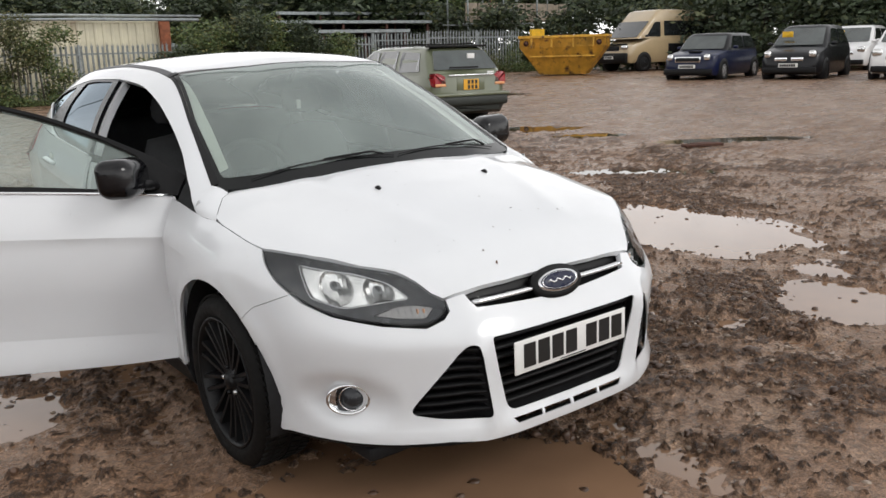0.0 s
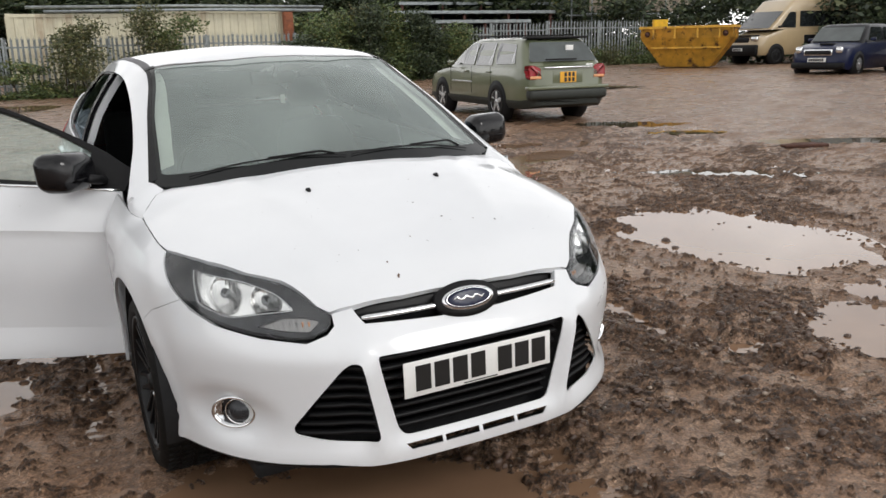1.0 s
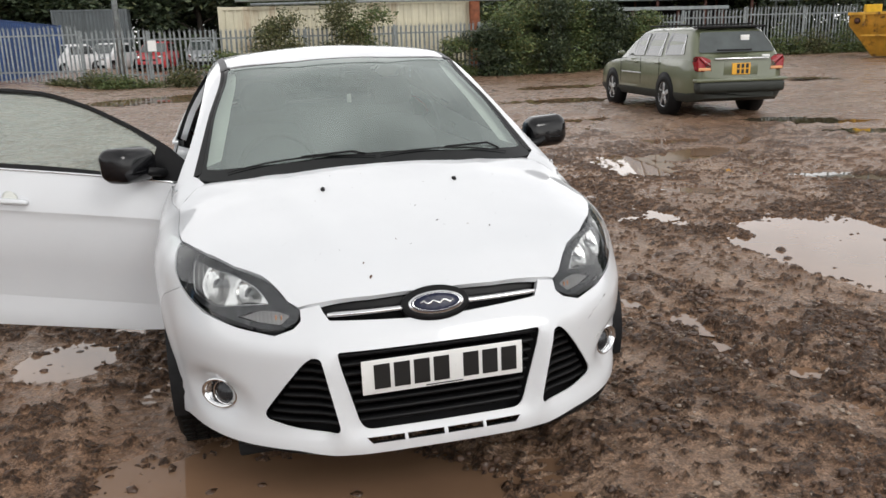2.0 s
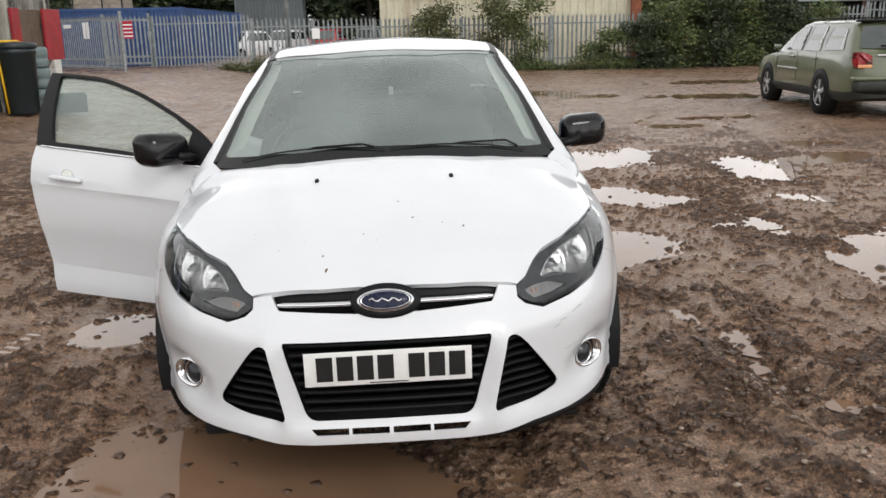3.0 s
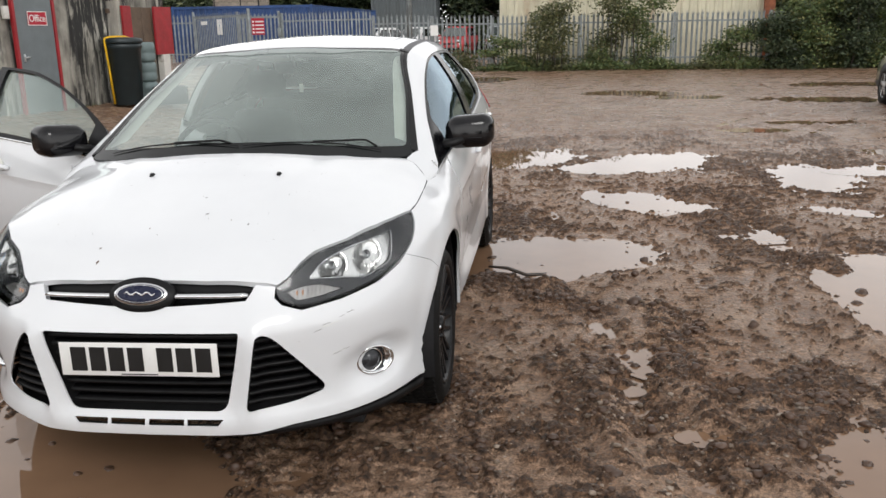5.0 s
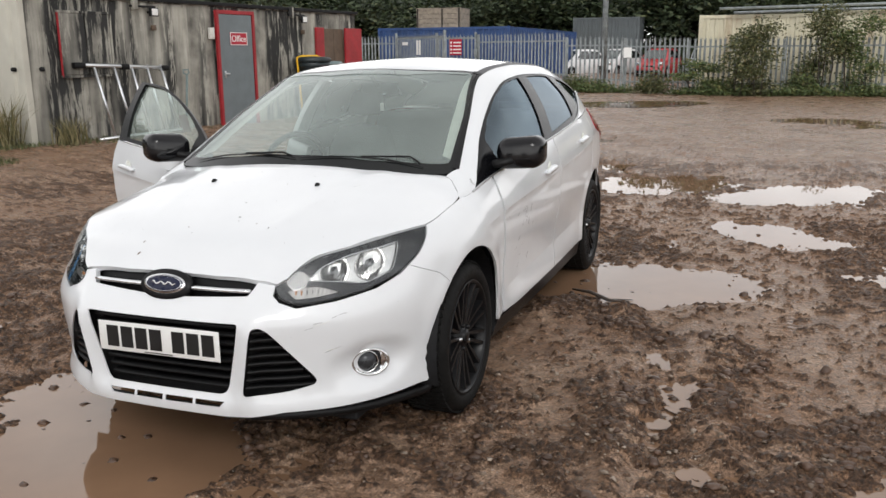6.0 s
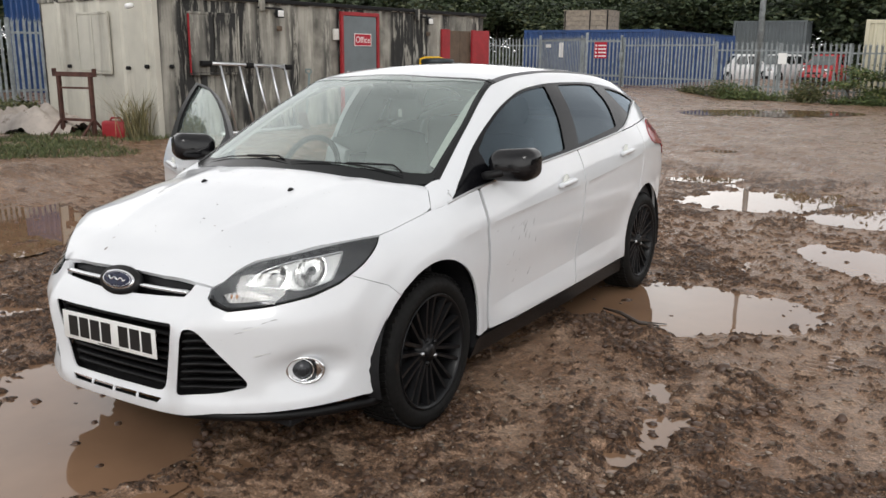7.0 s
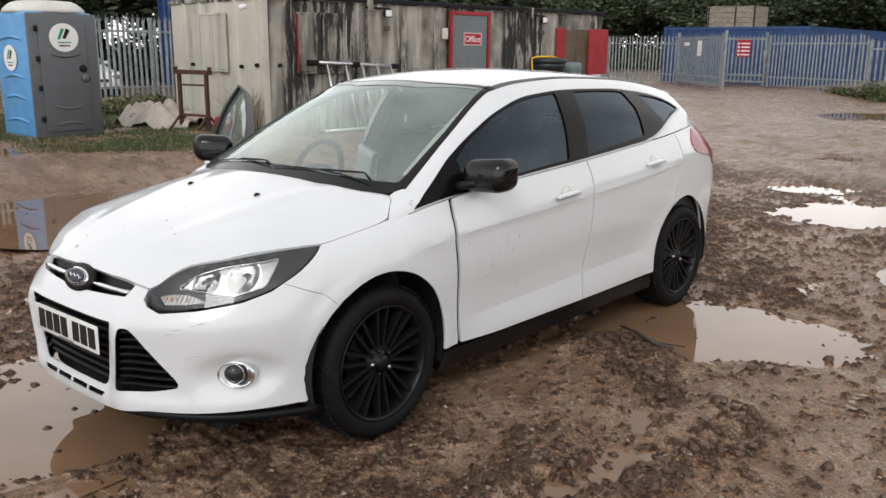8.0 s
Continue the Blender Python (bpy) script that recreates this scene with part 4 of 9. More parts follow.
def fence_run(pts, scale=1.0, spacing=0.155, label="galvanised palisade fence panel of pointed steel pales"):
    """Palisade panels, one thing each, between posts along a line."""
    for (x0, y0), (x1, y1) in zip(pts, pts[1:]):
        L = math.hypot(x1 - x0, y1 - y0)
        n = max(1, round(L / 2.75))
        ang = math.degrees(math.atan2(y1 - y0, x1 - x0))
        for k in range(n):
            px, py = x0 + (x1 - x0) * k / n, y0 + (y1 - y0) * k / n
            w = L / n
            th = thing("palisade_fence", pose(px, py, float(lie(px, py)), 0, 0, ang), label, "fence", "palisade fence panels")
            part("post", block(0.06, 0.10, 1.72 * scale, 0.004, (0, 0.05, 0)), GALV, th, smooth=False)
            for z in (0.32, 1.42):
                part("rail", block(w, 0.045, 0.05, 0.003, (w / 2, 0.02, z * scale)), GALV, th, smooth=False)
            c = int(w / spacing)
            for j in range(c):
                o = new("pale", PALE)
                o.parent = th
                o.matrix_basis = Matrix.Translation((0.08 + j * w / c, -0.012, 0)) @ Matrix.Rotation(radians(random.uniform(-0.8, 0.8)), 4, "Y") @ Matrix.Diagonal((1, 1, scale * random.uniform(0.985, 1.01), 1))


def text_mesh(word, size, name="lettering", depth=0.002):
    cu = bpy.data.curves.new(name, "FONT")
    cu.body, cu.size, cu.align_x, cu.align_y, cu.extrude = word, size, "CENTER", "CENTER", depth
    tmp = bpy.data.objects.new(name, cu)
    me = bpy.data.meshes.new_from_object(tmp)
    bpy.data.objects.remove(tmp)
    return me


def build_office():
    # long side faces +x, short side faces -y
    x0, y0, L, W, H, z0 = -7.60, 6.51, 8.05, 3.3, 2.04, 0.24
    cab = thing("office_cabin", pose(x0, y0, z0, 0, 0, -6.5), "old steel site-office cabin streaked with black mould", "cabin")
    part("long_wall", corrugated(L, H, 0.44, 0.12, 0.035), CABIN_DIRTY, cab, "mould-streaked ribbed wall", smooth=False, m=pose(0, 0, 0, 0, 0, 90))
    part("end_wall", corrugated(W, H + 0.02, 0.62, 0.14, 0.03), CABIN_CREAM, cab, "cream ribbed end wall", smooth=False, m=pose(-W, 0, 0))
    part("back_wall", block(0.06, L, H, 0, (-W, L / 2, 0)), CABIN_DIRTY, cab, smooth=False)
    part("far_wall", block(W, 0.06, H, 0, (-W / 2, L - 0.03, 0)), CABIN_DIRTY, cab, smooth=False)
    part("roof", block(W + 0.08, L + 0.06, 0.07, 0.01, (-W / 2, L / 2, H)), CABIN_DIRTY, cab, smooth=False)
    part("roof_trim", block(0.03, L + 0.08, 0.06, 0.008, (0.055, L / 2, H + 0.015)), BLACK_TRIM, cab, smooth=False)
    part("corner_post", block(0.13, 0.10, H, 0.01, (-0.03, 0.0, 0)), CABIN_CREAM, cab, smooth=False)
    part("skirt", block(W, L, 0.2, 0, (-W / 2, L / 2, -0.22)), BLACK_TRIM, cab, smooth=False)
    # boarded windows
    for mm, mat in ((pose(0.045, 0.55, 0.95, 0, 0, 90), CABIN_DIRTY), (pose(-2.06, -0.035, 0.95), CABIN_CREAM)):
        win = part("shutter", merge(block(0.42, 0.02, 0.86, 0.008, (0.22, -0.01, 0.02)), block(0.42, 0.02, 0.86, 0.008, (0.66, -0.01, 0.02))), mat, cab, "sheet-covered window", smooth=False, m=mm)
        for sx, sz, x, z in ((0.92, 0.035, 0.44, 0.88), (0.92, 0.035, 0.44, -0.02), (0.014, 0.92, -0.008, -0.02), (0.03, 0.92, 0.895, -0.02)):
            part("trim", block(sx, 0.035, sz, 0.004, (x, -0.01, z)), mat if (x > 0 or mat is CABIN_CREAM) else RED_PAINT, win, smooth=False)
    # office door
    dm = pose(0.04, 3.66, -0.02, 0, 0, 90)
    door = part("door", block(0.84, 0.03, 1.92, 0.005, (0.5, -0.035, 0.02)), DOOR_GREY, cab, "grey steel office door", smooth=False, m=dm)
    for sx, sz, x, z in ((0.055, 2.0, 0.048, 0.0), (0.055, 2.0, 0.972, 0.0), (0.98, 0.065, 0.51, 1.945)):
        part("door_frame", block(sx, 0.06, sz, 0.005, (x, -0.03, z)), RED_PAINT, door, "red painted door frame", smooth=False)
    part("door_handle", merge(block(0.03, 0.02, 0.12, 0.004, (0.16, -0.06, 0.86)), block(0.11, 0.02, 0.02, 0.004, (0.2, -0.08, 0.92))), ALUMINIUM, door)
    sign = part("office_sign", block(0.44, 0.008, 0.22, 0.002, (0.55, -0.058, 1.42)), SIGN_RED, door, "red sign reading Office", smooth=False)
    for sx, sz, x, z in ((0.44, 0.012, 0.55, 1.42), (0.44, 0.012, 0.55, 1.628), (0.012, 0.22, 0.336, 1.42), (0.012, 0.22, 0.764, 1.42)):
        part("sign_border", block(sx, 0.004, sz, 0, (x, -0.064, z)), SIGN_WHITE, sign, smooth=False)
    part("lettering", text_mesh("Office", 0.155), SIGN_WHITE, sign, smooth=False, m=pose(0.55, -0.0645, 1.527, 90, 0, 0))
    part("intercom", block(0.11, 0.06, 0.19, 0.01, (-0.1, -0.03, 1.52)), LOO_WHITE, cab, m=dm)
    part("step", block(0.9, 0.5, 0.14, 0.02, (0.5, -0.28, -0.2)), DARK_WOOD, cab, m=dm, smooth=False)
    # floodlights, camera, junction boxes
    for y in (2.24, 6.08):
        fl = part("floodlight", block(0.05, 0.16, 0.13, 0.01, (0.14, y, 1.83)), BLACK_TRIM, cab, "small black floodlight")
        part("lamp_glass", block(0.006, 0.12, 0.10, 0.002, (0.168, y, 1.845)), SIGN_WHITE, fl)
        part("bracket", block(0.12, 0.03, 0.03, 0.004, (0.07, y, 1.88)), BLACK_TRIM, fl)
        part("bracket_bar", block(0.03, 0.5, 0.03, 0.004, (0.07, y - 0.15, 1.96)), BLACK_TRIM, fl)
        part("sensor", block(0.06, 0.10, 0.2, 0.01, (0.08, y - 0.32, 1.92)), CABIN_DIRTY, fl)
        part("junction_box", block(0.05, 0.08, 0.08, 0.008, (0.06, y + 0.05, 1.62)), BROWN_DOOR, cab)
    cm = part("camera_dome", lathe([(0.0, 0.0), (0.03, 0.003), (0.04, 0.03), (0.04, 0.12), (0.0, 0.13)], 16, "x"), SIGN_WHITE, cab, "white security camera", m=pose(-0.35, -0.1, 1.93, 0, 10, -80))
    for x in (-2.44, -0.70, -0.2):
        part("vent_stub", lathe([(0.0, -0.04), (0.028, -0.035), (0.03, 0.02)], 12, "y"), BLACK_TRIM, cab, m=pose(x, -0.03, 1.03 if x != -0.2 else 1.06))
    part("vent_stub", lathe([(0.0, 0.05), (0.03, 0.045), (0.032, 0.0)], 12, "x"), BLACK_TRIM, cab, m=pose(0.03, 0.22, 1.06))
    # red-framed store door at the far end, its red shutter folded back above a grey post
    sm = pose(0.045, 6.40, 0.0, 0, 0, 90)
    store = part("store_door", merge(block(0.34, 0.03, 1.72, 0.004, (0.55, -0.03, 0.02)), block(0.34, 0.03, 1.72, 0.004, (0.90, -0.03, 0.02))), BROWN_DOOR, cab, "brown store door", smooth=False, m=sm)
    part("red_jamb", block(0.26, 0.05, 1.76, 0.006, (0.25, -0.035, 0.0)), RED_PAINT, store, smooth=False)
    part("red_leaf", block(0.60, 0.05, 0.92, 0.006, (1.37, -0.09, 0.84)), RED_PAINT, store, "red painted steel shutter", smooth=False)
    part("post", block(0.24, 0.14, 0.86, 0.01, (1.34, -0.07, -0.02)), LOO_WHITE, store, "pale concrete post", smooth=False)


def build_yard_items():
    # ladder lying on its edge against the cabin
    z0 = 0.19
    lad = thing("ladder", pose(-7.36, 6.98, 0.25, 0, 0, -8), "aluminium ladder standing on edge against the cabin", "ladder")
    part("rail", tube([(-0.08, 0.22, 1.10), (-0.08, 1.92, 1.03)], 0.030, 8), ALUMINIUM, lad)
    part("rail", tube([(0.12, 0.35, 0.03), (0.12, 1.95, 0.05)], 0.028, 8), ALUMINIUM, lad)
    for k, y in enumerate((0.55, 0.90, 1.22, 1.52, 1.80)):
        part("rung", tube([(-0.08, y - 0.02, 1.08), (0.12, y + 0.09, 0.04)], 0.022, 6), ALUMINIUM, lad)
    for y, w in ((0.28, 0.09), (1.08, 0.07), (1.86, 0.08)):
        part("end_cap", block(0.085, w * 2, 0.085, 0.012, (-0.08, y, 1.062 - 0.041 * y)), BLACK_PLASTIC, lad)
    # tapered round bin with a yellow strap over its lid
    butt = thing("waste_bin", pose(-6.50, 12.35, 0.24, 0, 0, -8), "round dark green-black plastic bin with a yellow strap", "bin")
    butt.scale = (1.0, 1.0, 1.17)
    part("body", lathe([(0.0, 0.0), (0.245, 0.0), (0.262, 0.015), (0.275, 0.30), (0.281, 0.305), (0.305, 0.84), (0.325, 0.85), (0.325, 0.93), (0.0, 0.93)], 40, "z"), BIN_BLACK, butt)
    part("lid", lathe([(0.0, 0.93), (0.345, 0.93), (0.350, 0.945), (0.350, 0.985), (0.335, 1.0), (0.25, 1.012), (0.0, 1.02)], 40, "z"), BIN_BLACK, butt)
    strap = tube([(-0.10, -0.255, 0.02), (-0.11, -0.29, 0.5), (-0.12, -0.335, 0.94), (-0.12, -0.335, 1.0), (-0.11, -0.2, 1.025), (-0.08, 0.2, 1.025), (-0.06, 0.345, 0.99)], 0.020, 6)
    part("strap", strap, YELLOW, butt)
    tub = thing("water_jugs", pose(-6.52, 13.18, 0.24, 0, 0, 6), "stacked teal-grey plastic water jugs beside the bin", "jug")
    tub.scale = (1.0, 1.0, 1.18)
    for k in range(3):
        part("jug", lathe([(0.0, 0.31 * k), (0.18, 0.31 * k), (0.20, 0.31 * k + 0.03), (0.20, 0.31 * k + 0.12), (0.185, 0.31 * k + 0.14), (0.20, 0.31 * k + 0.16), (0.20, 0.31 * k + 0.27), (0.17, 0.31 * k + 0.305), (0.0, 0.31 * k + 0.31)], 20, "z"), TUB_TEAL, tub)
    crate = thing("crate", pose(-5.95, 12.95, 0.20, 0, 0, 20), "low black plastic crate on the mud", "crate")
    for sx, sy, x, y in ((0.6, 0.03, 0, -0.2), (0.6, 0.03, 0, 0.2), (0.03, 0.4, -0.285, 0), (0.03, 0.4, 0.285, 0)):
        part("side", block(sx, sy, 0.32, 0.008, (x, y, 0)), BIN_BLACK, crate)
    part("base", block(0.58, 0.38, 0.03, 0.005, (0, 0, 0)), BIN_BLACK, crate)
    # spade leaning on the cabin
    sp = thing("spade", pose(-7.12, 9.30, 0.24, 0, 0, -8), "old spade with a teal handle leaning on the cabin", "spade")
    part("shaft", tube([(0.16, -0.22, 0.26), (0.0, 0.0, 0.92)], 0.017, 8), TUB_TEAL, sp)
    part("grip", tube([(-0.012, -0.06, 0.95), (0.0, 0.0, 0.92), (-0.012, 0.06, 0.95), (-0.02, 0.055, 1.0), (-0.02, -0.055, 1.0)], 0.013, 6, True), TUB_TEAL, sp)
    part("blade", block(0.012, 0.19, 0.30, 0.005, (0, 0, 0), m=Matrix.Translation((0.22, -0.30, 0.0)) @ Matrix.Rotation(radians(-14), 4, "Y")), RUSTY, sp)
    # rusty trestle
    tr = thing("trestle", pose(-8.87, 6.02, 0.20, 0, 0, 10), "rusty steel trestle standing on the grass", "trestle")
    for x in (-0.31, 0.31):
        part("leg", block(0.055, 0.055, 0.94, 0.004, (x, 0, 0)), RUSTY, tr, smooth=False)
        part("foot", tube([(x, -0.3, 0.02), (x, 0.0, 0.32)], 0.02, 6), RUSTY, tr)
        part("foot", tube([(x, 0.3, 0.02), (x, 0.0, 0.32)], 0.02, 6), RUSTY, tr)
    part("top_bar", block(0.80, 0.07, 0.07, 0.004, (0, 0, 0.94)), RUSTY, tr, smooth=False)
    part("cross_bar", block(0.62, 0.03, 0.03, 0.003, (0, 0, 0.76)), RUSTY, tr, smooth=False)
    part("cross_bar", block(0.62, 0.04, 0.04, 0.003, (0, 0, 0.28)), RUSTY, tr, smooth=False)
    for x in (-0.39, 0.39):
        part("horn", block(0.03, 0.07, 0.12, 0.004, (x, 0, 0.94)), RUSTY, tr, smooth=False)
    # canvas bundle
    bm = bmesh.new()
    bmesh.ops.create_grid(bm, x_segments=34, y_segments=16, size=1)
    for v in bm.verts:
        x, y = v.co.x, v.co.y
        r = max(0.0, 1 - (x * x * 0.8 + y * y * 0.9))
        z = 0.46 * r ** 0.5 * (0.7 + 0.6 * noise.noise(Vector((x * 2.1, y * 2.3, 3)))) + 0.10 * abs(noise.noise(Vector((x * 4 + y * 5, y * 3, 1)))) - 0.03
        z += 0.16 * math.exp(-((x + 0.78) / 0.12) ** 2)
        v.co = Vector((x * 0.72 + 0.05 * noise.noise(Vector((y * 3, x, 7))), y * 0.5, max(0.0, z)))
    tagged(part("tarpaulin", bm, TARP, m=pose(-9.85, 6.05, 0.27, 0, 0, 14)), "dirty pale canvas tarpaulin heaped on the ground", "tarpaulin")
    pal = thing("pallet", pose(-9.85, 6.1, 0.18, 0, 0, 14), "dark broken pallet under the canvas", "pallet")
    for k in range(5):
        part("slat", block(1.5, 0.12, 0.03, 0.003, (0, -0.4 + 0.2 * k, 0.07)), DARK_WOOD, pal, smooth=False)
    for x in (-0.6, 0.6):
        part("bearer", block(0.1, 0.9, 0.07, 0.003, (x, 0, 0)), DARK_WOOD, pal, smooth=False)
    # red can
    can = thing("fuel_can", pose(-8.17, 6.17, 0.24, 0, 0, 12), "red plastic fuel can in the grass", "fuel can")
    part("body", block(0.42, 0.2, 0.27, 0.04, (0, 0, 0)), RED_PAINT, can)
    part("handle", tube([(-0.12, 0, 0.26), (-0.08, 0, 0.31), (0.08, 0, 0.31), (0.12, 0, 0.26)], 0.015, 6), RED_PAINT, can)
    part("cap", lathe([(0.0, 0.05), (0.03, 0.045), (0.03, 0.0)], 12, "z"), BLACK_PLASTIC, can, m=pose(0.16, 0, 0.26))
    build_loo()


def build_loo():
    loo = thing("portable_toilet", pose(-9.59, 4.08, 0.20, 0, 0, 3) @ Matrix.Diagonal((0.885, 0.885, 0.82, 1.0)), "blue and grey plastic portable toilet with a white roof", "toilet cabin")
    W = 1.12
    part("body", block(W, W, 2.12, 0.05, (0, 0, 0.10)), LOO_BLUE, loo)
    part("base", block(W + 0.05, W + 0.05, 0.12, 0.02, (0, 0, 0)), LOO_GREY, loo)
    part("front", block(0.05, W + 0.02, 2.10, 0.02, (W / 2 + 0.012, 0, 0.10)), LOO_GREY, loo, "grey front panel")
    rf = blob([[(-0.6, -0.6, 2.18), (0.62, -0.6, 2.18), (0.62, 0.6, 2.18), (-0.6, 0.6, 2.18)], [(-0.62, -0.62, 2.26), (0.64, -0.62, 2.26), (0.64, 0.62, 2.26), (-0.62, 0.62, 2.26)], [(-0.5, -0.42, 2.44), (0.5, -0.42, 2.44), (0.5, 0.42, 2.44), (-0.5, 0.42, 2.44)]], 2)
    part("roof", rf, LOO_WHITE, loo, "white domed roof")
    door = part("door", block(0.03, 0.78, 1.84, 0.012, (W / 2 + 0.05, -0.02, 0.2)), LOO_GREY, loo, "moulded grey door")
    for z in (0.30, 0.64, 1.53):
        pts = [(W / 2 + 0.068, -0.26 + 0.52 * i / 10, z + 0.05 * math.cos(math.pi * (i / 10 - 0.5)) * (-1 if z > 0.5 else 1)) for i in range(11)]
        part("moulding", tube(pts, 0.022, 6, taper=[0.2, 0.6, 0.9, 1, 1, 1, 1, 1, 0.9, 0.6, 0.2]), LOO_GREY, door)
    for z in (0.38, 0.90, 1.40, 1.90):
        part("hinge", block(0.03, 0.06, 0.09, 0.006, (W / 2 + 0.06, -0.44, z)), BLACK_TRIM, door)
    part("latch", lathe([(0.0, 0.03), (0.05, 0.02), (0.07, 0.0)], 16, "x"), BLACK_TRIM, door, m=pose(W / 2 + 0.065, 0.28, 1.27))
    part("door_pull", lathe([(0.0, 0.03), (0.06, 0.02), (0.085, 0.0)], 16, "x"), LOO_GREY, door, m=pose(W / 2 + 0.065, 0.31, 1.11))

    def roundel(r, m):
        d = part("roundel", lathe([(0.0, 0.004), (r, 0.003), (r, 0.0)], 32, "x"), SIGN_WHITE, loo, "white round mark", smooth=False, m=m)
        part("swoosh", prism([(-0.42 * r, -0.15 * r), (-0.25 * r, -0.2 * r), (0.1 * r, 0.55 * r), (-0.1 * r, 0.6 * r)], 0.003), GREEN_MARK, d, smooth=False, m=pose(0.0085, -0.05 * r, 0.05 * r, 0, 0, 90))
        part("swoosh", prism([(-0.1 * r, -0.1 * r), (0.1 * r, -0.15 * r), (0.45 * r, 0.45 * r), (0.2 * r, 0.6 * r)], 0.003), BLACK_TRIM, d, smooth=False, m=pose(0.0085, -0.02 * r, 0.05 * r, 0, 0, 90))
        for z, w in ((-0.4, 0.9), (-0.62, 0.75)):
            part("bar", block(0.003, w * r, 0.09 * r, 0, (0.0065, 0, z * r)), GREEN_MARK if z > -0.5 else BLACK_TRIM, d, smooth=False)
    roundel(0.24, pose(W / 2 + 0.066, 0.0, 1.80))
    roundel(0.22, pose(-0.05, -W / 2 - 0.012, 1.45, 0, 0, -90))
    for z in (0.35, 0.75, 1.1, 1.75):
        pts = [(-0.38 + 0.76 * i / 10, -W / 2 - 0.005, z + 0.06 * math.sin(math.pi * i / 10)) for i in range(11)]
        part("side_moulding", tube(pts, 0.028, 6, taper=[0.2, 0.6, 0.9, 1, 1, 1, 1, 1, 0.9, 0.6, 0.2]), LOO_BLUE, loo)
    for y in (-0.52, 0.54):
        part("skid", block(0.1, 0.12, 0.08, 0.01, (W / 2 + 0.04, y, 0.0)), LOO_GREY, loo)


def container(name, x, y, z, yaw, L, W, H, mat, label, pitch=0.28):
    c = thing(name, pose(x, y, z, 0, 0, yaw), label, "container")
    part("front_wall", corrugated(L, H, pitch, 0.12, 0.036), mat, c, smooth=False)
    part("side_wall", corrugated(W, H, pitch, 0.12, 0.036), mat, c, smooth=False, m=pose(L, 0, 0, 0, 0, 90))
    part("side_wall", corrugated(W, H, pitch, 0.12, 0.036), mat, c, smooth=False, m=pose(0, W, 0, 0, 0, -90))
    part("roof", block(L, W, 0.08, 0.005, (L / 2, W / 2, H)), mat, c, smooth=False)
    for a in (0.0, L):
        for b in (0.0, W):
            part("corner_post", block(0.12, 0.12, H + 0.09, 0.006, (a, b, 0)), mat, c, smooth=False)
    part("top_rail", block(L, 0.07, 0.11, 0.004, (L / 2, -0.012, H - 0.03)), mat, c, smooth=False)
    return c


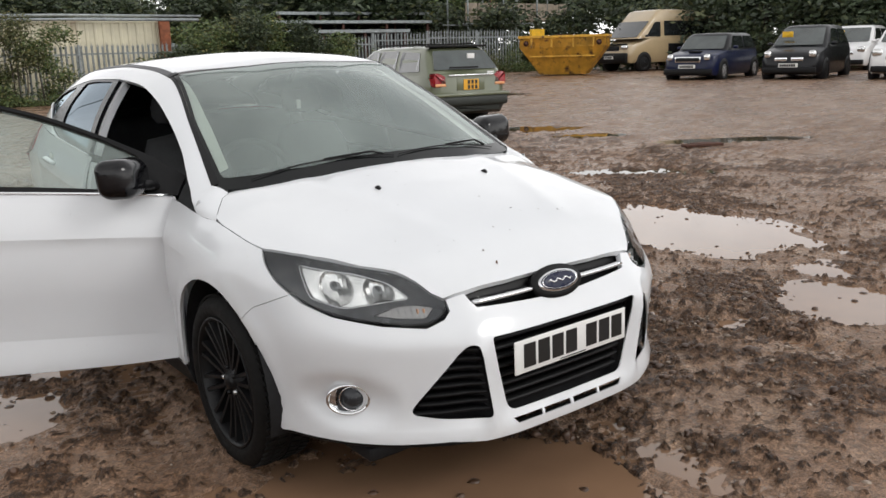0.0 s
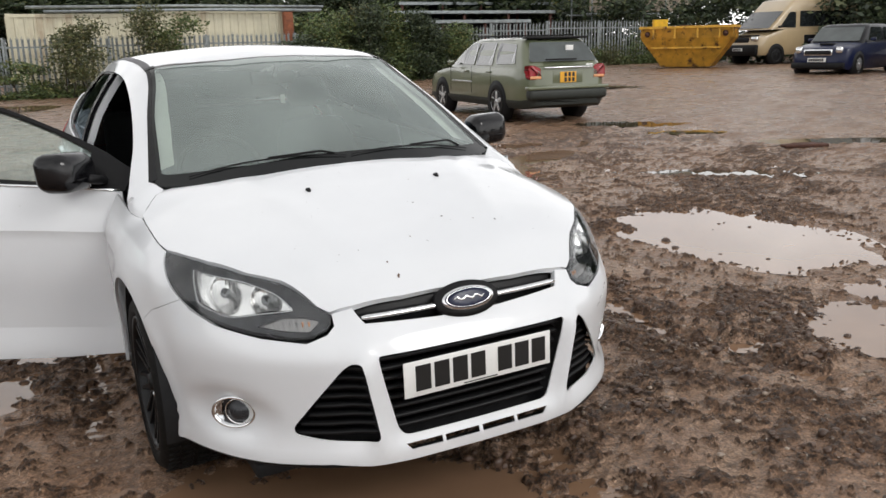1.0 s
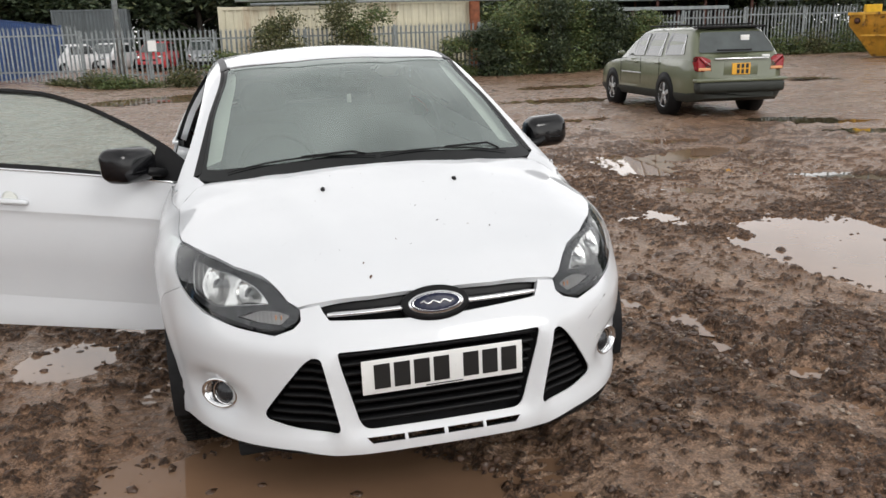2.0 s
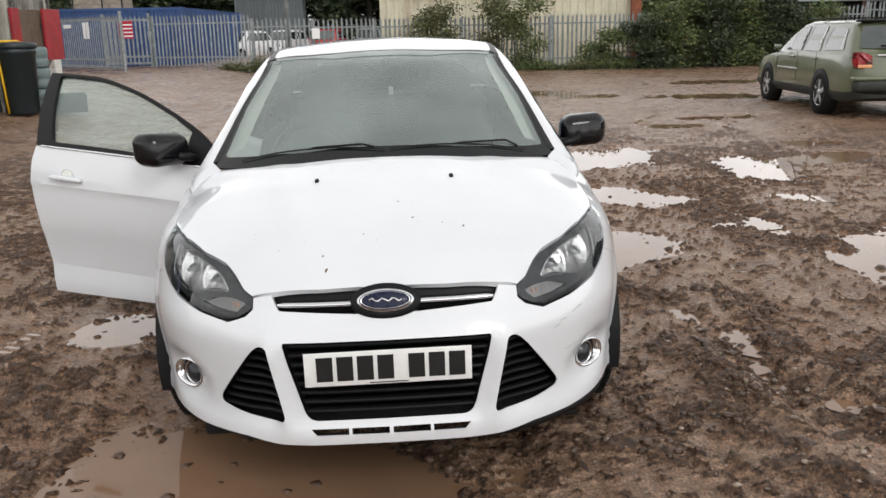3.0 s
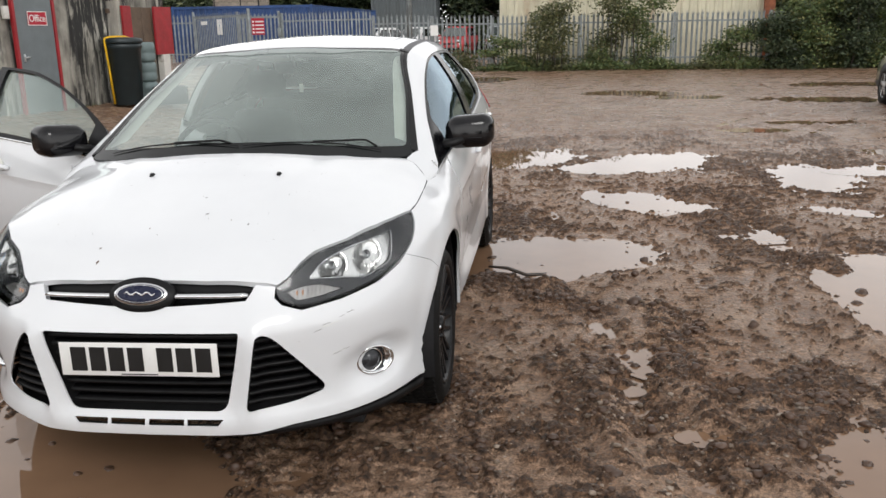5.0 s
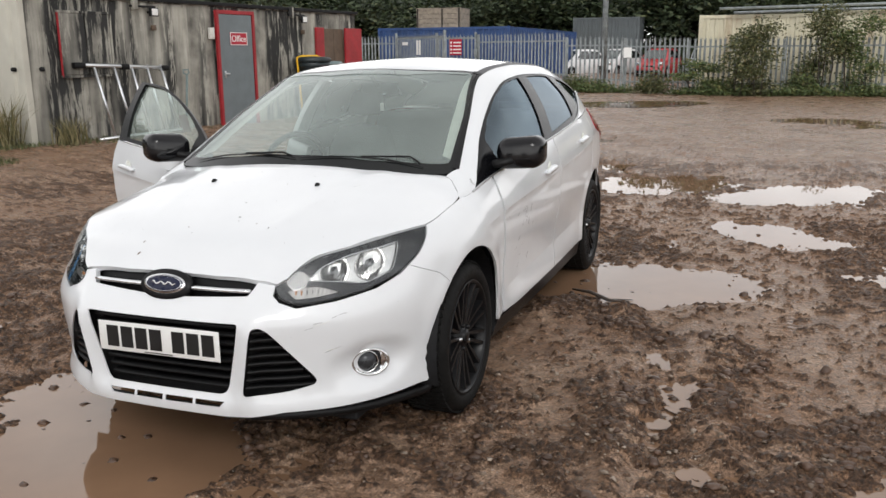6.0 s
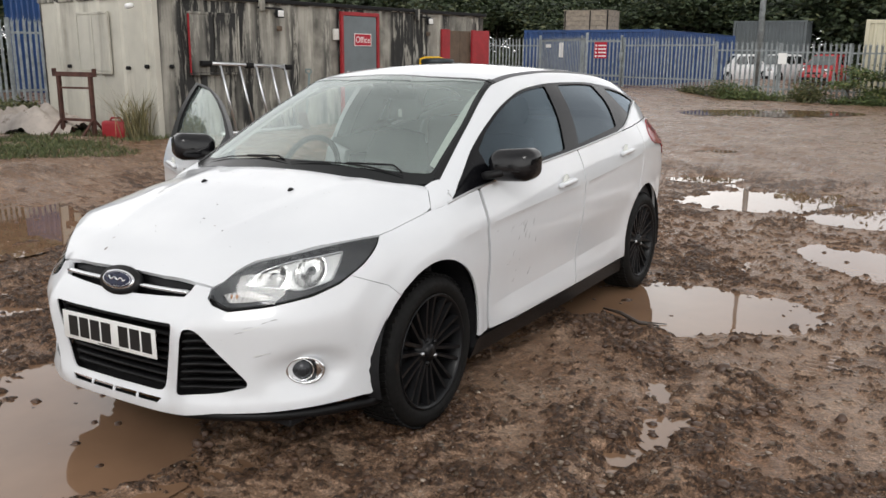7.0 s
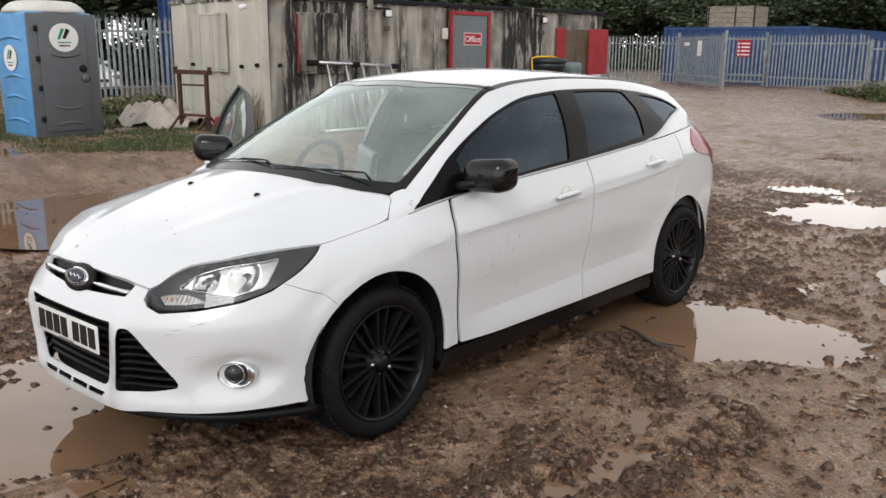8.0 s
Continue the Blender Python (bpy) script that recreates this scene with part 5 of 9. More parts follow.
def build_far_side():
    fence_run([(-19.0, 29.4), (-12.4, 29.1)], 1.05)
    fence_run([(-9.0, 29.0), (-5.2, 27.5), (-1.0, 26.85), (8.0, 26.6), (24.0, 27.2)], 1.05)
    fence_run([(-15.3, 2.5), (-15.0, 12.0)], 1.12, 0.125)
    # gates
    for x0, y0, x1, y1 in ((-12.2, 28.5, -8.75, 24.9), (-10.75, 29.15, -9.08, 29.0)):
        L = math.hypot(x1 - x0, y1 - y0)
        g = thing("palisade_gate", pose(x0, y0, 0.03, 0, 0, math.degrees(math.atan2(y1 - y0, x1 - x0))), "galvanised palisade gate leaf hung with notices", "gate", "palisade gates")
        for x in (0.0, L):
            part("stile", block(0.08, 0.08, 1.85, 0.005, (x, 0, 0.02)), GALV, g, smooth=False)
        for z in (0.12, 0.35, 1.62):
            part("rail", block(L, 0.05, 0.07, 0.004, (L / 2, 0, z)), GALV, g, smooth=False)
        n = int(L / 0.16)
        for j in range(n):
            o = new("pale", PALE)
            o.parent = g
            o.matrix_basis = Matrix.Translation((0.1 + j * (L - 0.1) / n, -0.03, 0.05))
        if L > 3:
            for x in (2.5, 2.75):
                part("notice", block(0.2, 0.01, 0.52, 0.002, (x, -0.06, 1.05)), SIGN_WHITE, g, "blank white notice", smooth=False)
            part("notice", block(0.6, 0.01, 0.12, 0.002, (1.2, -0.06, 1.4)), SIGN_WHITE, g, smooth=False)
        else:
            nt_ = part("notice", block(0.52, 0.01, 0.60, 0.002, (0.85, -0.06, 1.02)), SIGN_RED, g, "red safety notice", smooth=False)
            for k in range(4):
                part("bar", block(0.34, 0.003, 0.05, 0, (0.92, -0.067, 1.08 + 0.13 * k)), SIGN_WHITE, nt_, smooth=False)
                part("bar", block(0.07, 0.003, 0.07, 0, (0.66, -0.067, 1.07 + 0.13 * k)), SIGN_WHITE, nt_, smooth=False)
            part("lock_box", block(0.14, 0.12, 0.3, 0.01, (L + 0.02, -0.03, 0.95)), GALV, g)
    sg = thing("notice_board", pose(-2.95, 26.98, 0.0), "plain white notice fixed to the fence", "sign")
    part("board", block(0.26, 0.012, 0.34, 0.002, (0, 0, 1.15)), SIGN_WHITE, sg, smooth=False)
    pole = thing("lamp_post", pose(-4.25, 29.6, 0.0), "tall grey steel lamp post behind the fence", "lamp post")
    part("shaft", tube([(0, 0, 0), (0, 0, 4), (0, 0, 8.5)], 0.11, 14, taper=[1.0, 0.85, 0.6]), GALV, pole)
    part("arm", tube([(0, 0, 8.4), (0, -0.7, 8.7)], 0.045, 8), GALV, pole)
    part("lantern", block(0.25, 0.6, 0.12, 0.03, (0, -1.0, 8.66)), GALV, pole)
    # containers beyond the fence
    container("shipping_container", -14.3, 31.4, -0.35, 0, 5.8, 12.0, 2.45, CONT_BLUE, "blue corrugated shipping container behind the gates")
    cr = thing("timber_crate", pose(-12.9, 32.2, 2.14, 0, 0, 4), "weathered timber crate strapped on the container", "crate")
    for k in range(4):
        part("board", block(1.9, 0.05, 0.19, 0.005, (0.95, 0, 0.03 + 0.2 * k)), TIMBER, cr, smooth=False)
        part("board", block(0.05, 1.4, 0.19, 0.005, (1.95, 0.7, 0.03 + 0.2 * k)), TIMBER, cr, smooth=False)
    part("top", block(2.0, 1.5, 0.04, 0.005, (0.97, 0.72, 0.83)), TIMBER, cr, smooth=False)
    for x in (0.05, 1.15, 1.9):
        part("strap", block(0.05, 0.07, 0.84, 0.004, (x, -0.005, 0.01)), BLACK_TRIM, cr, smooth=False)
    container("grey_container", -10.0, 50.0, 0.0, 0, 3.9, 1.6, 3.4, GREY_SHEET, "grey ribbed steel container beyond the fence", 0.2)
    container("shipping_container", -0.75, 28.4, 0.05, 0, 4.2, 2.44, 2.42, CONT_CREAM, "cream shipping container with rust runs")
    container("shipping_container", 3.55, 28.4, 0.05, 1.5, 4.6, 2.44, 2.52, CONT_CREAM, "cream shipping container with rust runs and a rusty end post")
    rp = thing("rusty_post", pose(8.3, 28.3, 0.05), "rust-red steel corner post of the container", "post")
    part("post", block(0.34, 0.2, 2.6, 0.01, (0, 0, 0)), plain("orange_rust", (0.22, 0.07, 0.03), 0.8, 0, 0.4, 6, 60, 0.2), rp)
    pp = thing("pipe_rack", pose(0, 28.2, 2.55), "grey pipes laid along the container roofs", "pipes")
    for y, z, x0, x1 in ((0.0, 0.06, 0.3, 9.5), (0.5, 0.22, -0.2, 9.8), (1.0, 0.12, 2.5, 9.9)):
        part("pipe", tube([(x0, y, z), ((x0 + x1) / 2, y, z + 0.05), (x1, y, z + 0.02)], 0.045, 8), GALV, pp)
    container("blue_store", -22.5, 13.3, 0.0, 0, 4.2, 5.0, 4.2, CONT_BLUE, "tall blue steel store beyond the side fence")
    # open-sided racks with long sheet roofs
    for x0, x1, z, y in ((11.2, 19.5, 2.05, 30.0), (13.0, 22.5, 2.45, 32.5), (15.5, 24.0, 2.8, 34.5)):
        rk = thing("open_shed", pose(x0, y, 0.1), "low open shed with a grey sheet roof", "shed", "open sheds")
        L = x1 - x0
        part("roof", block(L, 2.2, 0.06, 0.005, (L / 2, 0.8, z), m=None), GREY_SHEET, rk, smooth=False)
        part("fascia", block(L + 0.2, 0.05, 0.13, 0.004, (L / 2, -0.32, z - 0.03)), GALV, rk, smooth=False)
        # black sheet: the shed's dark inside put in as colour
        part("back", block(L, 0.05, z, 0, (L / 2, 1.85, 0)), BLACK_TRIM, rk, smooth=False)
        for k in range(5):
            part("post", block(0.1, 0.1, z, 0.004, (0.1 + (L - 0.2) * k / 4, -0.2, 0)), RUSTY, rk, smooth=False)
    # scaffold stack
    sc = thing("scaffold", pose(23.5, 30.5, 0.3), "scaffold tower stacked with weathered boards", "scaffold")
    for x in (0, 2.2, 4.4, 6.6):
        for y in (0, 1.6):
            part("standard", tube([(x, y, 0), (x, y, 5.2)], 0.04, 6), GALV, sc)
    for z in (1.9, 3.2, 4.6):
        for y in (0, 1.6):
            part("ledger", tube([(-0.3, y, z), (6.9, y, z)], 0.04, 6), GALV, sc)
        for k in range(9):
            part("board", block(0.7, 0.05, 0.9, 0.006, (0.4 + 0.76 * k, 0.25, z + 0.08)), TIMBER, sc, smooth=False)
    for x in (1.0, 1.35):
        part("ladder_stile", tube([(x, -0.5, 1.0), (x + 0.35, 0.0, 4.4)], 0.035, 6), RUSTY, sc)
    for k in range(8):
        u = k / 8
        part("ladder_rung", tube([(1.0 + 0.35 * u, -0.5 + 0.5 * u, 1.1 + 3.3 * u), (1.35 + 0.35 * u, -0.5 + 0.5 * u, 1.1 + 3.3 * u)], 0.02, 6), RUSTY, sc)
    part("brace", tube([(2.2, 0, 1.9), (4.4, 0, 4.6)], 0.035, 6), GALV, sc)


build_office()
build_yard_items()
STANDING = {o.name for o in bpy.data.objects}
build_far_side()


# ---- trees, bushes, grass ----
def leaf_heap(blobs, count, size, seed, droop=0.3):
    """Small leaf blades strewn through ellipsoids (x, y, z, rx, ry, rz), more of them near the outside."""
    nr = np.random.RandomState(seed)
    w = np.array([b[3] * b[4] * b[5] for b in blobs]) ** 0.75
    pick = nr.choice(len(blobs), count, p=w / w.sum())
    B = np.array(blobs)[pick]
    d = nr.normal(size=(count, 3))
    d /= np.linalg.norm(d, axis=1)[:, None]
    r = nr.uniform(0, 1, count) ** 0.45
    lump = 1 + 0.35 * np.sin(d[:, 0] * 5 + B[:, 0] * 3) * np.sin(d[:, 1] * 6 + B[:, 2]) + 0.2 * np.sin(d[:, 2] * 9)
    c = B[:, :3] + d * B[:, 3:6] * (r * lump)[:, None]
    a = nr.normal(size=(count, 3))
    a[:, 2] *= 0.5
    a /= np.linalg.norm(a, axis=1)[:, None]
    b = np.cross(a, nr.normal(size=(count, 3)))
    b /= np.linalg.norm(b, axis=1)[:, None]
    s = size * nr.uniform(0.6, 1.5, count)[:, None]
    v = np.stack([c - a * s, c + b * s * 0.45, c + a * s, c - b * s * 0.45], 1).reshape(-1, 3)
    me = bpy.data.meshes.new("crown")
    me.from_pydata(v.tolist(), [], np.arange(count * 4).reshape(-1, 4).tolist())
    return me


def build_tree(kind, seed, h, spread, leaf, count, lsize):
    rnd = random.Random(seed)
    tree = thing("tree", pose(0, 0, 0), {"dark": "tall dark broadleaf tree in full leaf", "mid": "green broadleaf tree with an uneven crown"}[kind], "tree", "trees round the yard")
    trunk = tube([(0, 0, -0.3), (0.1, 0.05, h * 0.25), (0.0, 0.15, h * 0.5), (0.15, 0.1, h * 0.8)], 0.22 * h / 9, 10, taper=[1.3, 1.0, 0.7, 0.25])
    blobs = []
    for k in range(7):
        a = k * 2.4 + rnd.uniform(0, 1)
        z0 = h * rnd.uniform(0.2, 0.55)
        e = (math.cos(a) * spread * rnd.uniform(0.5, 0.9), math.sin(a) * spread * rnd.uniform(0.5, 0.9), z0 + h * rnd.uniform(0.12, 0.3))
        trunk = merge(trunk, tube([(0, 0.1, z0), (e[0] * 0.5, e[1] * 0.5, z0 + (e[2] - z0) * 0.6), e], 0.08 * h / 9, 6, taper=[1, 0.7, 0.3]))
        blobs.append((*e, spread * rnd.uniform(0.4, 0.62), spread * rnd.uniform(0.4, 0.62), h * rnd.uniform(0.12, 0.2)))
    for k in range(5):
        blobs.append((rnd.uniform(-0.4, 0.4) * spread, rnd.uniform(-0.4, 0.4) * spread, h * rnd.uniform(0.55, 0.9), spread * 0.5, spread * 0.5, h * 0.14))
    for k in range(4):
        a = k * 1.6 + rnd.uniform(0, 1)
        blobs.append((math.cos(a) * spread * 0.6, math.sin(a) * spread * 0.6, h * 0.15, spread * 0.55, spread * 0.55, h * 0.13))
    part("trunk", trunk, BARK, tree)
    part("crown", leaf_heap(blobs, count, lsize, seed), leaf, tree, smooth=False)
    return tree


def build_trees():
    kinds = [build_tree("dark", 1, 6.6, 2.9, LEAF_DARK, 9000, 0.15), build_tree("dark", 2, 5.8, 2.6, LEAF_DARK, 8000, 0.14), build_tree("mid", 3, 5.4, 2.5, LEAF_MID, 8000, 0.13), build_tree("dark", 4, 7.2, 3.0, LEAF_DARK, 9500, 0.15), build_tree("dark", 5, 7.0, 3.0, LEAF_DARK, 3600, 0.24)]
    rnd = random.Random(8)
    used = set()

    def put(x, y, k, s=1.0):
        m = pose(x, y, -0.1, 0, 0, rnd.uniform(0, 360)) @ Matrix.Diagonal((s, s, s * 0.80 * rnd.uniform(0.9, 1.1), 1))
        if k not in used:
            used.add(k)
            kinds[k].matrix_basis = m
            return
        o = copy_thing(kinds[k], Matrix.Identity(4))
        o.matrix_basis = m
    # dark trees close behind the side fence
    for x, y, k, sc in ((-27.0, 10.5, 3, 1.1), (-28.5, 14.0, 0, 1.1), (-26.5, 17.5, 3, 1.05), (-30.0, 7.5, 0, 1.1)):
        put(x, y, k, sc)
    x = -34.0
    while x < 40:
        put(x + rnd.uniform(-0.8, 0.8), 54 + rnd.uniform(-1.5, 2.0), rnd.choice((0, 1, 3, 3)), rnd.uniform(1.1, 1.35) * (0.82 if 6 < x < 19 else 1))
        put(x + rnd.uniform(-1, 1) + 1.6, 60 + rnd.uniform(-2, 3), 4, rnd.uniform(1.1, 1.4) * (0.85 if 5 < x < 19 else 1))
        x += 2.9
    for x in (9.5, 12.8, 16.0, 19.5, 23.0, 26.5, 30.0):
        put(x, 38 + rnd.uniform(-1, 1.5), rnd.choice((1, 2, 0)), rnd.uniform(1.0, 1.2) * (0.7 if x < 18 else 1))
    for x, y, sc in ((28.5, 41.5, 1.2), (32.0, 39.5, 1.25), (35.5, 37.5, 1.2), (30.0, 46.0, 1.35)):
        put(x, y, 1, sc)
    for y in (34, 31, 28, 25, 22, 19, 16, 13, 10, 7, 4, 0):
        put(35 + rnd.uniform(-1.5, 2.0) + (4 if y > 22 else 0), y, rnd.choice((0, 1, 3, 2)), rnd.uniform(1.0, 1.2))
        put(42 + rnd.uniform(-2, 2), y + 1.5, 4, rnd.uniform(1.0, 1.2))
    for y in (40, 36, 31, 26, 21, 16, 11, 6, 1, -4):
        put(-27 + rnd.uniform(-2, 2), y, rnd.choice((0, 1, 3)), rnd.uniform(1.1, 1.35))
    # unseen ring of trees behind the camera, added for a dark band in reflections
    for k in range(16):
        a = math.pi * (1.02 + 0.96 * k / 15)
        put(2 + 36 * math.cos(a), 4 + 30 * math.sin(a), 4, rnd.uniform(0.45, 0.62))


def bush(x, y, blobs, count, size, leaf, seed, label, z=None):
    b = thing("bush", pose(x, y, float(lie(x, y)) if z is None else z), label, "bush", "bushes along the fence")
    part("leaves", leaf_heap(blobs, count, size, seed), leaf, b, smooth=False)
    rnd = random.Random(seed)
    for k in range(5):
        q = rnd.choice(blobs)
        t = tube([(q[0] * 0.6, q[1] * 0.5, -0.05), (q[0] * 0.9, q[1], q[2] * 0.6), (q[0] + rnd.uniform(-0.2, 0.2), q[1], q[2] + q[5] * 0.6)], 0.022, 5, taper=[1, 0.8, 0.3])
        part("stem", t, BARK, b)
    return b


def build_bushes():
    rnd = random.Random(3)
    # tall ivy-grown hedge behind the estate car
    for k, (x, h) in enumerate(((9.0, 2.1), (10.2, 2.5), (11.4, 2.4), (12.5, 2.2), (13.6, 1.7), (8.2, 1.5))):
        bush(x, 25.9, [(rnd.uniform(-0.5, 0.5), rnd.uniform(-0.3, 0.4), h * q, 0.7, 0.55, h * 0.2) for q in (0.15, 0.35, 0.5, 0.65, 0.8, 0.92)], 10000, 0.048, LEAF_DARK if k % 2 else LEAF_MID, 20 + k, "tall dark ivy-grown bush against the fence")
    # yellowing buddleia over the cream containers
    for k, (x, h, n) in enumerate(((0.5, 2.0, 1500), (1.3, 2.3, 1500), (3.0, 2.7, 2200), (3.9, 2.4, 1700), (6.9, 1.3, 1500), (-0.4, 1.1, 1000), (9.9, 2.6, 2600))):
        bush(x, 26.2, [(rnd.uniform(-0.5, 0.5), rnd.uniform(-0.2, 0.5), h * q, 0.6, 0.4, h * 0.16) for q in (0.12, 0.35, 0.55, 0.75, 0.88)], int(n * 2.3), 0.045, LEAF_DRY if k in (0, 1, 2, 6) else LEAF_MID, 40 + k, "loose yellowing shrub growing through the fence")
    # dark hedge behind the skip and the parked vehicles
    for k in range(13):
        u = k / 12
        x, y, h = 24.0 + 9.5 * u, 35.5 - 26 * u, rnd.uniform(2.6, 3.4)
        bush(x, y, [(rnd.uniform(-1, 1), rnd.uniform(-0.9, 0.9), h * q, 1.5, 1.5, h * 0.22) for q in (0.15, 0.35, 0.55, 0.75, 0.9)], 2600, 0.12, LEAF_DARK, 150 + k, "tall dark overgrown hedge behind parked vehicles")
    # low growth along the foot of the fence
    x = -5.8
    k = 0
    while x < 24:
        y = float(np.interp(x, [-9.0, -5.2, -1.0, 8.0, 24.0], [29.0, 27.5, 26.85, 26.6, 27.2])) - 0.45
        h = rnd.choice((0.25, 0.35, 0.4, 0.55, 0.9)) * rnd.uniform(0.8, 1.2) * (1.4 if x > 13.5 else 1)
        bush(x, y, [(rnd.uniform(-0.5, 0.5), rnd.uniform(-0.2, 0.2), h * 0.4, 0.55, 0.35, h * 0.5), (0.3, 0, h * 0.2, 0.6, 0.3, h * 0.3)], 1100, 0.042, LEAF_MID if rnd.random() < 0.7 else LEAF_DRY, 60 + k, "low rough weeds at the foot of the fence")
        x += rnd.uniform(0.4, 0.85)
        k += 1
    for k, (x, y) in enumerate(((-14.6, 6.3), (-14.4, 8.3), (-13.6, 7.2), (-12.6, 6.3), (-14.7, 10.2))):
        bush(x, y, [(0, 0, 0.12, 0.5, 0.4, 0.16), (0.4, 0.2, 0.10, 0.4, 0.3, 0.13)], 500, 0.045, LEAF_DRY, 120 + k, "low rough weeds at the foot of the fence")


def build_grass():
    """Blades in tufts: by the cabin, and a rough green strip in front of the portable toilet."""
    nr = np.random.RandomState(9)

    def blades(xs, ys, h, lean):
        n = len(xs)
        zs = lie(xs, ys) - 0.01
        a = nr.uniform(0, 2 * math.pi, n)
        hh = h * nr.uniform(0.5, 1.3, n)
        w = 0.004 + 0.004 * nr.rand(n)
        lx, ly = nr.normal(0, lean, n) * hh, nr.normal(0, lean, n) * hh
        p = np.stack([xs, ys, zs], 1)
        side = np.stack([np.cos(a) * w, np.sin(a) * w, np.zeros(n)], 1)
        mid = p + np.stack([lx * 0.3, ly * 0.3, hh * 0.6], 1)
        tip = p + np.stack([lx, ly, hh], 1)
        v = np.stack([p - side, p + side, mid + side * 0.8, mid - side * 0.8, tip], 1).reshape(-1, 3)
        f = []
        for i in range(n):
            b = i * 5
            f += [(b, b + 1, b + 2, b + 3), (b + 3, b + 2, b + 4)]
        return v, f
    # tall dry tuft by the cabin's corner
    n = 190
    for cx, cy, h, name_label in ((-7.80, 6.22, 0.62, "tall dry grass tuft by the cabin corner"), (-7.32, 6.9, 0.35, "rough grass tuft under the ladder")):
        v, f = blades(nr.normal(cx, 0.10, n), nr.normal(cy, 0.09, n), h, 0.38)
        me = bpy.data.meshes.new("grass_tuft")
        me.from_pydata(v.tolist(), [], f)
        tagged(part("grass_tuft", me, STRAW, smooth=False), name_label, "grass", kind="stuff")
    # low strip
    xs = np.concatenate([nr.uniform(-14, -7.4, 16000), nr.uniform(-7.5, -6.9, 2500), nr.uniform(-13.5, -8.5, 6000), nr.uniform(-11.0, -6.6, 26000)])
    ys = np.concatenate([nr.uniform(4.2, 6.6, 16000), nr.uniform(6.5, 14.0, 2500), nr.uniform(2.6, 4.6, 6000), nr.uniform(1.6, 5.4, 26000)])
    keep = fbm(xs * 0.8, ys * 0.8, 90, 3) > nr.uniform(0.35, 0.62, len(xs)) - 0.13 * (ys < 4.6)
    strip = (3.19 - xs) * 0.92 + (ys + 1.33) * 0.39
    keep &= (strip > 11.5) & (np.hypot((xs + 8.05) / 0.5, (ys - 2.6) / 0.3) > 1)
    inside_loo = (np.abs(xs + 9.59) < 0.56) & (np.abs(ys - 4.08) < 0.56)
    keep &= ~inside_loo
    v, f = blades(xs[keep], ys[keep], 0.055, 0.6)
    me = bpy.data.meshes.new("grass")
    me.from_pydata(v.tolist(), [], f)
    tagged(part("grass", me, GRASS, smooth=False), "short rough grass along the yard's edge", "grass", kind="stuff")


def set_back(standing):
    """Moves the far fence and what stands along it out by a twentieth, at the height of the yard there."""
    c = Vector((0.3, -2.3, 0))
    for ob in [o for o in bpy.data.objects if o.name not in standing]:
        p = ob.matrix_basis.translation.copy()
        if ob.parent is None and ob.type == "EMPTY" and 24 < p.y < 36 and p.x < 25:
            was = float(lie(p.x, p.y)) if ob.name.startswith(("bush", "palisade_fence")) else 0.0
            ob.matrix_basis = Matrix.Translation(c) @ Matrix.Scale(1.05, 4) @ Matrix.Translation(-c) @ ob.matrix_basis
            q = ob.matrix_basis.translation.copy()
            q.z += float(lie(q.x, q.y)) - was * 1.05
            ob.matrix_basis.translation = q


build_trees()
build_bushes()
build_grass()
set_back(STANDING)


# ---- parked vehicles ----
PANE_DARK = plain("far_car_glass", (0.018, 0.021, 0.023), 0.06, 0, 0.2, 3, 20, 0.0, coat=1.0)
PANE_PALE = plain("far_car_bright_glass", (0.055, 0.066, 0.064), 0.06, 0, 0.3, 2, 20, 0.0, coat=1.0)
GREEN_PAINT = car_paint("moss_green_metallic", (0.120, 0.135, 0.078), 0.06, 0.2)
GOLD_PAINT = car_paint("pale_gold_paint", (0.42, 0.32, 0.185), 0.05, 0.2)
NAVY_PAINT = car_paint("navy_paint", (0.006, 0.010, 0.038), 0.1, 0.1, 0.25, 0.2)
BLACK_PAINT = car_paint("black_paint", (0.006, 0.0065, 0.008), 0.1, 0.1, 0.25, 0.2)
FAR_WHITE = car_paint("plain_white_paint", (0.74, 0.74, 0.74), 0.03, 0.1)
FAR_RED = car_paint("red_car_paint", (0.45, 0.03, 0.035), 0.06, 0.1)
SILVER_RIM = plain("silver_alloy", (0.55, 0.56, 0.57), 0.3, 0.8, 0.1)
CLADDING = plain("grey_cladding", (0.018, 0.021, 0.017), 0.6, 0, 0.15, 8, 120, 0.05)


def far_wheel(parent, x, y, r, sg, rim, spokes=6):
    m = pose(x, y, r, 0, 0, 0 if sg > 0 else 180)
    w = part("wheel", lathe([(r * 0.64, -0.1), (r * 0.9, -0.1), (r, -0.07), (r, 0.06), (r * 0.93, 0.095), (r * 0.68, 0.1), (r * 0.65, 0.09)], 32, caps=False), RUBBER, parent, "muddy black tyre", m=m)
    part("rim", lathe([(r * 0.66, 0.092), (r * 0.60, 0.085), (r * 0.58, 0.03), (0.0, 0.03)], 32, caps=False), rim, w)
    for k in range(spokes):
        a = 2 * math.pi * k / spokes
        bm = block(0.03, r * 0.26, r * 0.50, 0.008, (0.075, 0, r * 0.10))
        bmesh.ops.rotate(bm, cent=(0, 0, 0), matrix=Matrix.Rotation(a, 3, "X"), verts=bm.verts)
        part("spoke", bm, rim, w)
    part("hub", lathe([(0.0, 0.10), (r * 0.16, 0.095), (r * 0.2, 0.06)], 16), rim, w)


